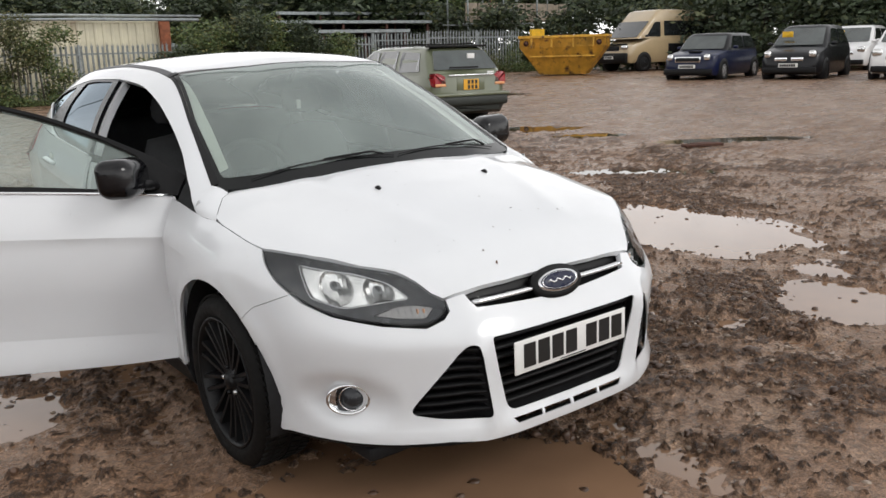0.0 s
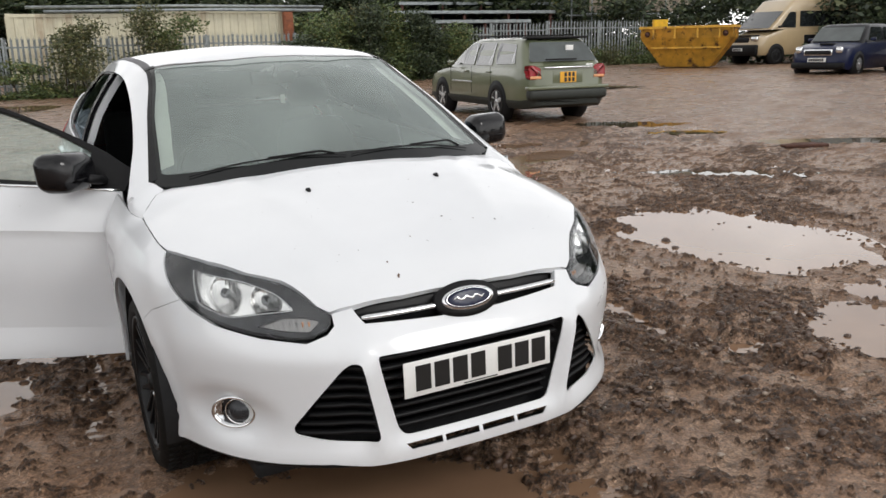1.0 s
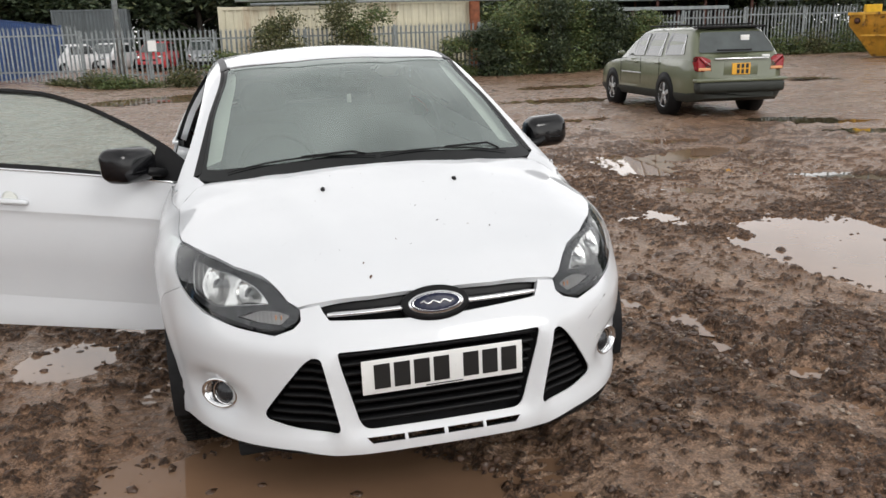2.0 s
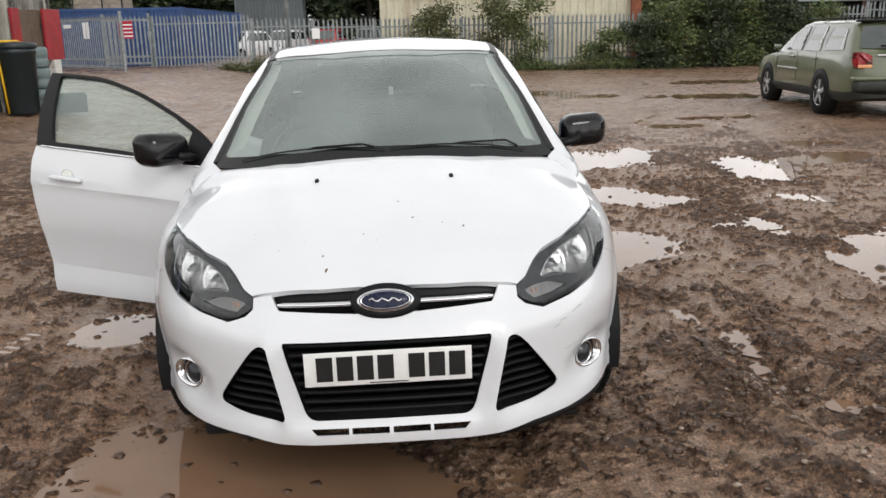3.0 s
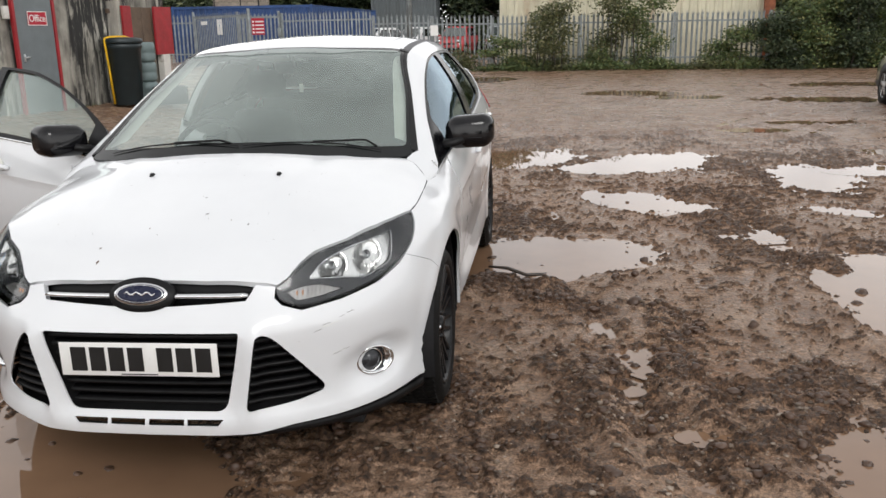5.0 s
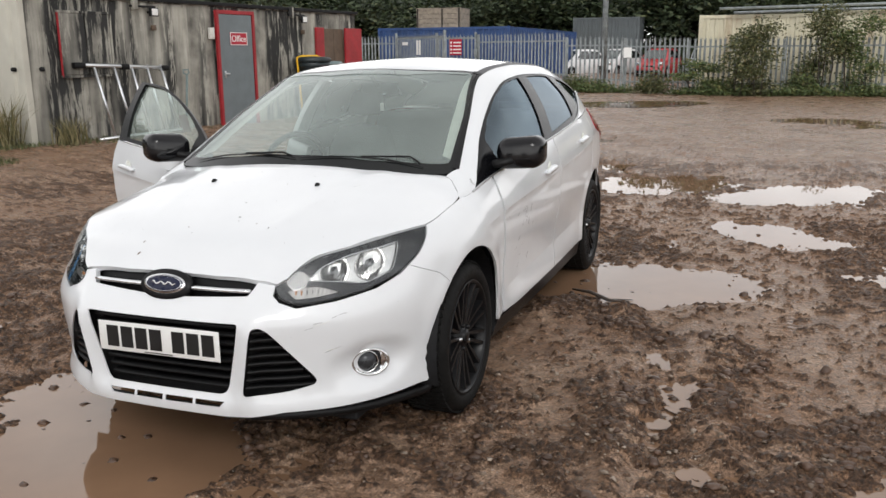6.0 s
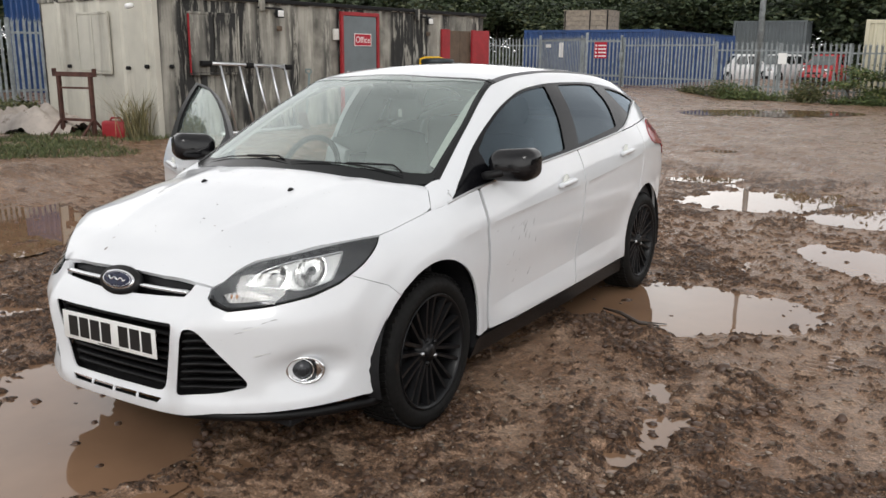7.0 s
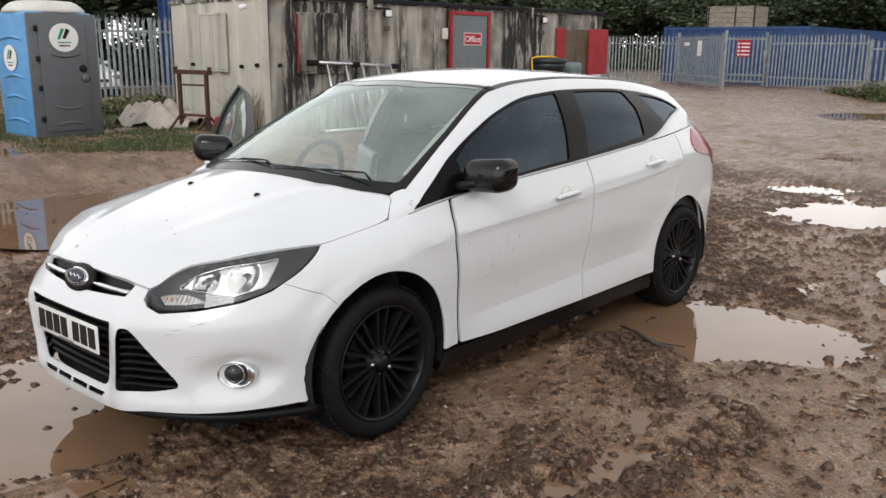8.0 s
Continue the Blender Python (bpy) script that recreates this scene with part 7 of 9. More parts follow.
crease_z = spl([(0.45, 0.62), (0.9, 0.73), (1.3, 0.785), (2.0, 0.825), (2.4, 0.845), (3.0, 0.885), (3.6, 0.93), (4.365, 0.9)])
low_in = spl([(0.14, 0.07), (0.2, 0.045), (0.27, 0.026), (0.33, 0.026), (0.42, 0.022), (0.55, 0.006), (0.62, 0.001), (0.7, 0.0)])


def flank_in(y, z):
    """How far the flank lies inside its widest line: a shoulder above the crease, a hollow below it,
    and a second crease low on the doors from which the skirt flares out again."""
    zc, zt, ti = crease_z(y), top_z(y), top_in(y)
    back = min(max((y - 1.0) / 0.35, 0), 1)
    if z <= zc:
        u = min(max((z - 0.14) / (zc - 0.14), 0), 1)
        base = low_in(0.14 + u * 0.56)
        hollow = 0.005 * back * max(0.0, min((zc - z) / 0.018, 1 - (zc - z - 0.018) / 0.13))
        doors = min(max((y - 1.36) / 0.25, 0), 1) * min(max((3.10 - y) / 0.3, 0), 1)
        zl = 0.395 + 0.030 * (y - 1.4)
        skirt = 0.011 * doors * max(0.0, min((z - zl + 0.085) / 0.085, 1 - (z - zl) / 0.20))
        return base + hollow + skirt
    u = (z - zc) / max(zt - zc, 0.02)
    p = 1.6 + 1.6 * min(max((1.3 - y) / 0.5, 0), 1)
    k = 0.10 + 0.24 * back
    return ti * (k * u + (1 - k) * max(u, 0) ** p)


def arch_flare(y, z):
    o = 0.0
    for ax in (ARCH_F, ARCH_B):
        d = math.hypot(y - ax, z - ARCH_Z)
        o += (0.014 if ax < 2 else 0.008) * math.exp(-((d - 0.375) / 0.045) ** 2)
    return o


def flank(s, z):
    """A point of the lower body: s runs round the car from the middle of the nose."""
    a = abs(s)
    x, y = plan_x(a), plan_y(a)
    fs, ss = front_share(a), side_share(a)
    y2 = y + nose(z) * fs
    if a > S_END - 1.5:
        y2 = y - max(0, z - 0.75) * 0.30 * front_share(S_END - a) - max(0, 0.4 - z) * 0.2 * front_share(S_END - a)
    x2 = x - flank_in(y2, z) * ss + arch_flare(y, z) * (1 if y > 0.5 else 0.5)
    # dish round the fog lamp and dents of the upright ribs by the grille
    df = math.hypot((a - 0.815) / 0.145, (z - 0.39) / 0.07)
    if df < 1.4:
        y2 += 0.046 * max(0.0, 1 - (df / 1.4) ** 2) ** 1.5
        x2 -= 0.018 * max(0.0, 1 - (df / 1.4) ** 2) ** 1.5
    rib = 0.020 * math.exp(-((a - (0.352 + (z - 0.45) * 0.16)) / 0.030) ** 2) * min(max((0.63 - z) / 0.1, 0), 1) * min(max((z - 0.26) / 0.05, 0), 1)
    y2 -= rib
    return Vector((math.copysign(x2, s) if a > 1e-6 else 0.0, y2, z))


def at_y(y, z, sg=1):
    return flank(sg * _fy(y), z)


# edge between bonnet and wing / lamp, from the middle of the nose backwards
EDGE = [fx(0.0, 0.724), fx(0.2, 0.719), fx(0.36, 0.709), fx(0.425, 0.702), fx(0.454, 0.719), fx(0.486, 0.757), fx(0.528, 0.787), fx(0.621, 0.806), fx(0.735, 0.831), fx(0.800, 0.836), fx(0.852, 0.839)]
EDGE += [fy(y, top_z(y)) for y in (0.66, 0.75, 0.85, 0.93, 0.99)]
edge3 = [flank(*p) for p in EDGE]
_side = [p for p in edge3 if p.x > 0.4]
bonnet_w, bonnet_e = spl([(p.y, p.x) for p in _side]), spl([(p.y, p.z) for p in _side])
bonnet_c = spl([(0.06, 0.708), (0.085, 0.722), (0.12, 0.753), (0.17, 0.792), (0.25, 0.830), (0.4, 0.879), (0.6, 0.934), (0.75, 0.972), (0.95, 1.005), (1.15, 1.03)])


rear_edge = spl([(0.0, 0.995), (0.25, 1.005), (0.45, 1.035), (0.60, 1.068), (0.69, 1.094), (0.74, 1.09)])
REAR_FIT = []


def bonnet_top(x, y):
    w, e, c = bonnet_w(y), bonnet_e(y), bonnet_c(y)
    u = min(abs(x) / w, 1.0)
    z = c - (c - e) * (0.62 * u ** 2 + 0.38 * u ** 6)
    k = (abs(x) - (0.20 + 0.24 * min(y, 1.1))) / 0.05
    if REAR_FIT:
        yb = rear_edge(abs(x))
        a = min(max((y - yb + 0.16) / 0.16, 0), 1)
        z += REAR_FIT[0](min(abs(x), 0.74)) * a * a * (3 - 2 * a)
    return Vector((x, y, z + 0.006 * math.exp(-k * k) * min(1, max(0, y - 0.12) * 4)))


# glasshouse: sections from belt through glass top and roof rail to the roof's middle
mid_z = spl([(0.9, 0.975), (1.0, 1.03), (1.2, 1.135), (1.5, 1.285), (1.75, 1.395), (1.95, 1.449), (2.2, 1.474), (2.5, 1.484), (2.9, 1.475),
             (3.4, 1.437), (3.8, 1.385), (4.05, 1.335), (4.13, 1.25), (4.3, 1.05)])
rail_x = spl([(0.9, 0.76), (1.14, 0.712), (1.5, 0.645), (1.92, 0.565), (2.4, 0.578), (3.0, 0.57), (3.6, 0.54), (4.05, 0.50), (4.3, 0.52)])
rail_z = spl([(0.9, 0.86), (1.0, 0.915), (1.14, 0.99), (1.5, 1.188), (1.75, 1.315), (1.92, 1.388), (2.2, 1.425), (2.5, 1.437), (3.0, 1.425), (3.6, 1.37), (4.05, 1.27), (4.13, 1.19), (4.3, 1.03)])
glass_x = spl([(0.9, 0.80), (1.0, 0.778), (1.073, 0.817), (1.14, 0.803), (1.25, 0.78), (1.436, 0.735), (1.65, 0.698), (1.86, 0.673), (2.12, 0.656), (2.5, 0.65), (2.9, 0.643), (3.2, 0.638), (3.44, 0.64), (3.67, 0.66), (4.05, 0.66), (4.3, 0.62)])
glass_z = spl([(0.9, 0.85), (1.0, 0.902), (1.073, 0.917), (1.14, 0.948), (1.25, 1.006), (1.436, 1.108), (1.65, 1.208), (1.86, 1.290), (2.12, 1.352), (2.5, 1.374), (2.9, 1.370), (3.2, 1.350), (3.44, 1.322), (3.67, 1.268), (4.05, 1.16), (4.3, 1.10)])


def section(y):
    yy = min(max(y, 0.985), 4.1)
    for _ in range(6):
        yy = min(max(yy + min(max(y, 0.985), 4.1) - at_y(yy, top_z(yy)).y, 0.9), 4.3)
    b = at_y(yy, top_z(yy))
    bx, bz = b.x, b.z
    gx, gz, cx, cz, tz = glass_x(y), glass_z(y), rail_x(y), rail_z(y), mid_z(y)
    gz = max(gz, bz + 0.012)
    cz = max(cz, gz + 0.01)
    bul = 0.022 * min(1, max(0, (gz - bz) / 0.3))
    return [(bx, bz), ((bx + gx) / 2 + bul, (bz + gz) / 2), (gx, gz), (cx, cz), (cx * 0.55, cz + (tz - cz) * 0.68), (0.0, tz), (-cx * 0.55, cz + (tz - cz) * 0.68)]


KN = [0.0, 0.25, 0.5, 0.62, 0.81, 1.0, 1.19]
_cache = {}


def shell(y, v, sg=1):
    """A point of the glasshouse: v is 0 at the belt, 0.5 at the glass top, 0.62 at the rail, 1 in the middle."""
    k = round(y, 4)
    if k not in _cache:
        _cache[k] = section(y)
    sec = _cache[k]
    i = 0
    while i < 4 and v > KN[i + 1]:
        i += 1

    def tang(j, c):
        if j == 0:
            return (sec[1][c] - sec[0][c]) / (KN[1] - KN[0])
        return (sec[j + 1][c] - sec[j - 1][c]) / (KN[j + 1] - KN[j - 1])
    h = KN[i + 1] - KN[i]
    u = (v - KN[i]) / h
    o = []
    for c in (0, 1):
        o.append(sec[i][c] * (1 + 2 * u) * (1 - u) ** 2 + tang(i, c) * h * u * (1 - u) ** 2 + sec[i + 1][c] * u * u * (3 - 2 * u) + tang(i + 1, c) * h * u * u * (u - 1))
    return Vector((sg * o[0], y, o[1]))


def shell_z(x, y):
    lo, hi = 0.5, 1.0
    for _ in range(30):
        v = (lo + hi) / 2
        lo, hi = (v, hi) if shell(y, v).x > x else (lo, v)
    return shell(y, lo).z


# the bonnet's rear edge lies just under the foot of the screen
REAR_FIT.append(spl([(x, shell_z(x, rear_edge(x)) - 0.010 - bonnet_top(x, rear_edge(x)).z) for x in (0.0, 0.15, 0.3, 0.45, 0.55, 0.63, 0.69, 0.725)]))


def side_shell(sg):
    return lambda y, v: shell(y, v, sg)


def top_shell(y, u):
    return shell(y, 1 - abs(u), 1 if u >= 0 else -1)


def arc_pts(cy, cz, r, a0, a1, n=18):
    return [(cy + r * math.cos(radians(a0 + (a1 - a0) * i / n)), cz + r * math.sin(radians(a0 + (a1 - a0) * i / n))) for i in range(n + 1)]


ARCH_R = 0.362
BUMP_LOW, SILL_LOW = 0.205, 0.265


def build_wheel(parent, side, y, wheel_z, steer=0.0, name="wheel"):
    """One wheel: tyre, ten-twin-spoke rim, hub and nuts; its outer face looks along +x before it is turned."""
    turn = pose(side * TRACK, y, wheel_z, 0, 0, steer + (0 if side > 0 else 180))
    R, w = WHEEL_R, 0.108
    prof = [(0.236, -w + 0.012), (0.25, -w), (0.29, -w - 0.002), (R - 0.014, -w + 0.012), (R - 0.003, -w + 0.032), (R, -0.03), (R, 0.03), (R - 0.003, w - 0.032),
            (R - 0.014, w - 0.012), (0.29, w + 0.002), (0.268, w + 0.003), (0.254, w - 0.002), (0.242, w - 0.010), (0.236, w - 0.02)]
    bm = lathe(prof, 72, caps=False)
    bm.faces.ensure_lookup_table()
    wheel = part(name, lathe([(0.240, w - 0.012), (0.244, w - 0.006), (0.241, w - 0.001), (0.234, w - 0.006), (0.228, w - 0.018), (0.220, w - 0.06), (0.21, -w + 0.03), (0.225, -w + 0.01)], 64, caps=False), RIM_BLACK, parent, "satin black multi-spoke alloy wheel", m=turn)
    tyre = part("tyre", bm, RUBBER, wheel, "worn black tyre with mud on it")
    # tread grooves as raised lugs along both shoulders
    bmt = bmesh.new()
    for i in range(64):
        a = 2 * math.pi * i / 64
        for off in (-0.07, 0.07, -0.025, 0.025):
            q = bmesh.ops.create_cube(bmt, size=1)["verts"]
            mm = Matrix.Rotation(a + (0.03 if off > 0 else 0), 4, "X") @ Matrix.Translation((off, 0, R + (0.0015 if abs(off) < 0.05 else -0.001))) @ Matrix.Rotation(radians(18 if off > 0 else -18), 4, "Z") @ Matrix.Diagonal((0.037, 0.019, 0.007, 1))
            bmesh.ops.transform(bmt, matrix=mm, verts=q)
    part("tread", bmt, RUBBER, tyre, smooth=False)
    # spokes: ten pairs, each pair nearly parallel
    for i in range(10):
        bms = bmesh.new()
        for sgn in (-1, 1):
            ring = []
            for u in (0.0, 0.35, 0.7, 1.0):
                r = 0.052 + (0.234 - 0.052) * u
                a = 2 * math.pi * i / 10 + sgn * (0.013 + 0.014 * u) / r
                c = Vector((0, -math.sin(a) * r, math.cos(a) * r))
                t = Vector((0, math.cos(a), math.sin(a)))
                xo = w - 0.030 + 0.018 * u ** 1.5
                hw = 0.0085 + 0.0015 * u
                ring.append([bms.verts.new(c + t * q * hw + Vector((xo + dz, 0, 0))) for q, dz in ((-1.25, -0.03), (-0.7, 0.0), (0.7, 0.0), (1.25, -0.03))])
            for r0, r1 in zip(ring, ring[1:]):
                for j in range(4):
                    bms.faces.new([r0[j], r0[(j + 1) % 4], r1[(j + 1) % 4], r1[j]])
        bmesh.ops.recalc_face_normals(bms, faces=bms.faces[:])
        part("spoke", bms, RIM_BLACK, wheel, smooth=False)
    part("hub", lathe([(0.0, w - 0.012), (0.028, w - 0.014), (0.031, w - 0.02), (0.034, w - 0.03), (0.068, w - 0.034), (0.075, w - 0.06), (0.075, w - 0.09)], 40), RIM_BLACK, wheel)
    for i in range(5):
        a = 2 * math.pi * i / 5 + 0.3
        part("wheel_nut", lathe([(0.0, w - 0.018), (0.008, w - 0.02), (0.010, w - 0.04)], 6), ALUMINIUM if i in (1, 3) else RIM_BLACK, wheel, m=pose(0, -math.sin(a) * 0.052, math.cos(a) * 0.052))
    part("brake_disc", lathe([(0.03, 0.0), (0.14, 0.0), (0.14, 0.024), (0.03, 0.024)], 40), BLACK_TRIM, wheel)
    return wheel


def slats(lo, hi, count, half_lo, half_hi, x_mid_lo, x_mid_hi, back=0.03, thick=0.009, curve=None):
    """Grille bars, each a bar of its own that follows the nose."""
    made = []
    for i in range(count):
        z = lo + (hi - lo) * (i + 0.5) / count
        u = (z - lo) / (hi - lo)
        h = half_lo + (half_hi - half_lo) * u
        mx = x_mid_lo + (x_mid_hi - x_mid_lo) * u
        bm = bmesh.new()
        ring = []
        n = 14
        for j in range(n + 1):
            x = mx - h + 2 * h * j / n
            p = flank(*fx(x, z))
            p.y += back
            ring.append([bm.verts.new(p + Vector((0, dy, dz))) for dy, dz in ((-0.012, 0.001), (-0.010, thick * 0.6), (0.02, thick), (0.02, -thick * 0.4), (-0.010, -thick * 0.3))])
        for r0, r1 in zip(ring, ring[1:]):
            for k in range(5):
                bm.faces.new([r0[k], r0[(k + 1) % 5], r1[(k + 1) % 5], r1[k]])
        bmesh.ops.recalc_face_normals(bm, faces=bm.faces[:])
        made.append(bm)
    return made


def bars_of_plate(parent, sizes, height, depth, material, x0, z0):
    x = x0
    for w in sizes:
        if w > 0:
            part("bar", block(w, 0.003, height, 0.0, (x + w / 2, depth, z0)), material, parent, smooth=False)
        x += abs(w) + 0.013


def build_mirror(parent, sg, m=None, folded=0):
    bm = block(0.195, 0.125, 0.140, 0.044, (0.922, 1.475, 0.983), 7)
    for v in bm.verts:
        k = (v.co.x - 0.83) / 0.18
        v.co.z = 1.05 + (v.co.z - 1.05) * (0.84 + 0.56 * k - 0.52 * k * k) + 0.008 * k
        v.co.y += 0.03 * k * k + (0.012 if v.co.z > 1.07 else 0) * (v.co.z - 1.07) / 0.06
        v.co = Vector(((0.925 + (v.co.x - 0.922) * 1.12) * sg, 1.475 + (v.co.y - 1.475) * 1.1, 1.028 + (v.co.z - 1.052) * 1.12))
    if sg < 0:
        bmesh.ops.reverse_faces(bm, faces=bm.faces[:])
    mir = part("door_mirror", bm, MIRROR_BLACK, parent, "black door mirror", m=m)
    part("cap_seam", block(0.13, 0.127, 0.003, 0.001, (sg * 0.915, 1.48, 1.008)), BLACK_PLASTIC, mir)
    part("mirror_glass", block(0.14, 0.004, 0.095, 0.0015, (sg * 0.918, 1.552, 0.982)), CHROME, mir)
    part("mirror_stalk", blob([[(sg * 0.78, 1.37, 0.955), (sg * 0.78, 1.47, 0.955), (sg * 0.78, 1.47, 1.0), (sg * 0.78, 1.38, 1.0)],
                               [(sg * 0.87, 1.37, 0.975), (sg * 0.87, 1.45, 0.975), (sg * 0.87, 1.45, 1.015), (sg * 0.87, 1.38, 1.015)],
                               [(sg * 0.92, 1.42, 0.985), (sg * 0.92, 1.50, 0.985), (sg * 0.92, 1.50, 1.03), (sg * 0.92, 1.43, 1.03)]], 1), BLACK_PLASTIC, mir)
    return mir


def build_headlight(car, sg):
    to = (lambda s, z: flank(sg * s, z))
    out = [(0.425, 0.672), (0.422, 0.697), (0.451, 0.715), (0.484, 0.753), (0.528, 0.784), (0.621, 0.803), (0.735, 0.828), (0.800, 0.833), (0.852, 0.836),
           (0.838, 0.802), (0.814, 0.756), (0.771, 0.702), (0.714, 0.666), (0.611, 0.641), (0.504, 0.630), (0.447, 0.650)]
    rad = (0.02, 0.01, 0.02, 0.03, 0.04, 0.1, 0.1, 0.1, 0.006, 0.1, 0.1, 0.1, 0.1, 0.1, 0.04, 0.03)
    out = fillet([(*fx(*p), r) for p, r in zip(out, rad)], 3)
    lamp = part("headlight", skin(out, to, step=0.022, gap=0.002, lip=0.03), CLEAR, car, "clear headlight with a dark smoked bezel")
    lamp.visible_shadow = False

    def deep(d):
        def f(s, z):
            p = flank(sg * s, z)
            return p + Vector((-sg * d * 0.45, d * 0.85, -d * 0.05))
        return f
    main = [(0.516, 0.706), (0.552, 0.750), (0.631, 0.780), (0.770, 0.803), (0.750, 0.712), (0.680, 0.682), (0.600, 0.697)]
    main = fillet([(*fx(*p), r) for p, r in zip(main, (0.012, 0.03, 0.03, 0.01, 0.012, 0.03, 0.03))], 3)
    low = [(0.458, 0.677), (0.50, 0.687), (0.552, 0.686), (0.622, 0.661), (0.56, 0.650), (0.493, 0.647)]
    low = fillet([(*fx(*p), 0.010) for p in low], 3)
    part("bezel", skin(out, deep(0.022), [main, low], step=0.02, gap=0.004, lip=0.02, hole_lip=0.055), LAMP_BLACK, lamp, "dark grey lamp bezel")
    part("bezel_liner", skin(out, deep(0.10), step=0.03, gap=0.004, lip=0.0), LAMP_BLACK, lamp)
    bowls = [(_fx(0.588), 0.727, 0.050), (_fx(0.690), 0.742, 0.062)]

    def tray(s, z):
        d = 0.030 + 0.05 * max(0.0, 0.728 - z)
        for bs, bz, br in bowls:
            q = ((s - bs) / br) ** 2 + ((z - bz) / (br * 0.86)) ** 2
            if q < 1:
                d += 0.026 * (1 - q) ** 0.8 + 0.0012 * math.sin(s * 420)
        return deep(d)(s, z)
    part("reflector_tray", skin(main, tray, step=0.007, gap=0.0, lip=0.0), REFLECTOR, lamp, "bright chrome twin-bowl reflector")
    part("reflector_rim", tube([deep(0.018)(*q) for q in resample(main, 0.012)], 0.0022, 6, True), CHROME, lamp)
    for bs, bz, br in bowls:
        c = deep(0.042)(bs, bz)
        bb = lathe([(0.0, -0.030), (0.006, -0.028), (0.0085, -0.020), (0.0085, 0.0), (0.014, 0.004), (0.014, 0.03)], 16, "y")
        bmesh.ops.rotate(bb, cent=(0, 0, 0), matrix=Matrix.Rotation(sg * 0.3, 3, "Z"), verts=bb.verts)
        bmesh.ops.translate(bb, vec=c, verts=bb.verts)
        part("bulb", bb, BULB, lamp)
    part("indicator", skin(low, lambda s, z: deep(0.033 + 0.0011 * math.sin(s * 420))(s, z), step=0.006, gap=0.0, lip=0.0), INDICATOR, lamp)
    for k in range(5):
        x = 0.49 + 0.016 * k
        c = flank(sg * _fx(x), 0.664) + Vector((-sg * 0.014, 0.03, 0))
        part("indicator_rib", block(0.004, 0.008, 0.018, 0.001, (c.x, c.y, c.z - 0.009)), AMBER if k < 2 else CLEAR, lamp)
    return lamp


def build_foglight(car, sg):
    c = flank(sg * _fx(0.708), 0.390)
    n = pose(c.x + sg * 0.010, c.y - 0.022, c.z, 0, 0, sg * 36) @ Matrix.Diagonal((1.27, 1.1, 1.22, 1))
    ring = lathe([(0.038, 0.004), (0.041, -0.008), (0.045, -0.008), (0.047, 0.002), (0.046, 0.03)], 40, "y", False)
    bmesh.ops.scale(ring, vec=(1.22, 1, 0.92), verts=ring.verts)
    fog = part("fog_light", ring, CHROME, car, "chrome-ringed round fog light", m=n)
    tray = lathe([(0.0, 0.012), (0.02, 0.012), (0.040, 0.004)], 32, "y", False)
    bmesh.ops.scale(tray, vec=(1.22, 1, 0.92), verts=tray.verts)
    part("tray", tray, LAMP_BLACK, fog)
    part("lens", lathe([(0.0, -0.013), (0.008, -0.0122), (0.016, -0.0092), (0.023, -0.004), (0.028, 0.003), (0.0315, 0.007), (0.032, 0.014)], 32, "y", False), LAMP_BLACK, fog, "dark round fog lamp lens", m=pose(-0.010 * sg, 0, 0))
    part("lens_ring", lathe([(0.031, 0.004), (0.033, -0.001), (0.035, 0.002), (0.035, 0.012)], 32, "y", False), CHROME, fog, m=pose(-0.010 * sg, 0, 0))
    part("chrome_fin", prism(fillet([(0.026 * sg, -0.030, 0.006), (0.048 * sg, -0.016, 0.012), (0.052 * sg, 0.0, 0.02), (0.048 * sg, 0.016, 0.012), (0.026 * sg, 0.030, 0.006), (0.033 * sg, 0.0, 0.05)], 4), 0.010, 0.002), CHROME, fog, m=pose(0, 0.004, 0))
    return fog


def flank_creases(y0, y1):
    """The shoulder crease and the low crease of the doors, as lines on the flank."""
    ys = [y0 + 0.04 * i for i in range(int((y1 - y0) / 0.04) + 1)]
    up = [fy(y, crease_z(y)) for y in ys]
    low = [fy(y, 0.395 + 0.030 * (y - 1.4)) for y in ys if 1.40 < y < 3.0]
    return [up, low] if len(low) > 1 else [up]


def door_panels(car, sg):
    """Outlines (in round-the-car length and height) of the doors on a flank."""
    fd = [fy(1.322, top_z(1.322) - 0.001), fy(1.305, 0.872), fy(1.297, 0.79), fy(1.325, 0.553), fy(1.343, 0.30), fy(1.36, 0.285), fy(1.6, 0.275), fy(2.35, 0.275), fy(2.352, 0.5), fy(2.39, 0.80), fy(2.388, 0.95), fy(2.372, top_z(2.372) - 0.001)]
    for y in (2.1, 1.8, 1.55, 1.4):
        fd.append(fy(y, top_z(y) - 0.001))
    rd = [fy(2.377, top_z(2.377) - 0.001), fy(2.393, 0.95), fy(2.395, 0.80), fy(2.357, 0.5), fy(2.355, 0.275), fy(3.0, 0.278)]
    rd += [fy(p, q) for p, q in arc_pts(ARCH_B, ARCH_Z, ARCH_R, 190, 122, 9)]
    rd += [fy(3.40, 0.83), fy(3.44, 0.98), fy(3.42, top_z(3.42) - 0.001)]
    for y in (3.2, 3.0, 2.8, 2.55):
        rd.append(fy(y, top_z(y) - 0.001))
    return fd, rd


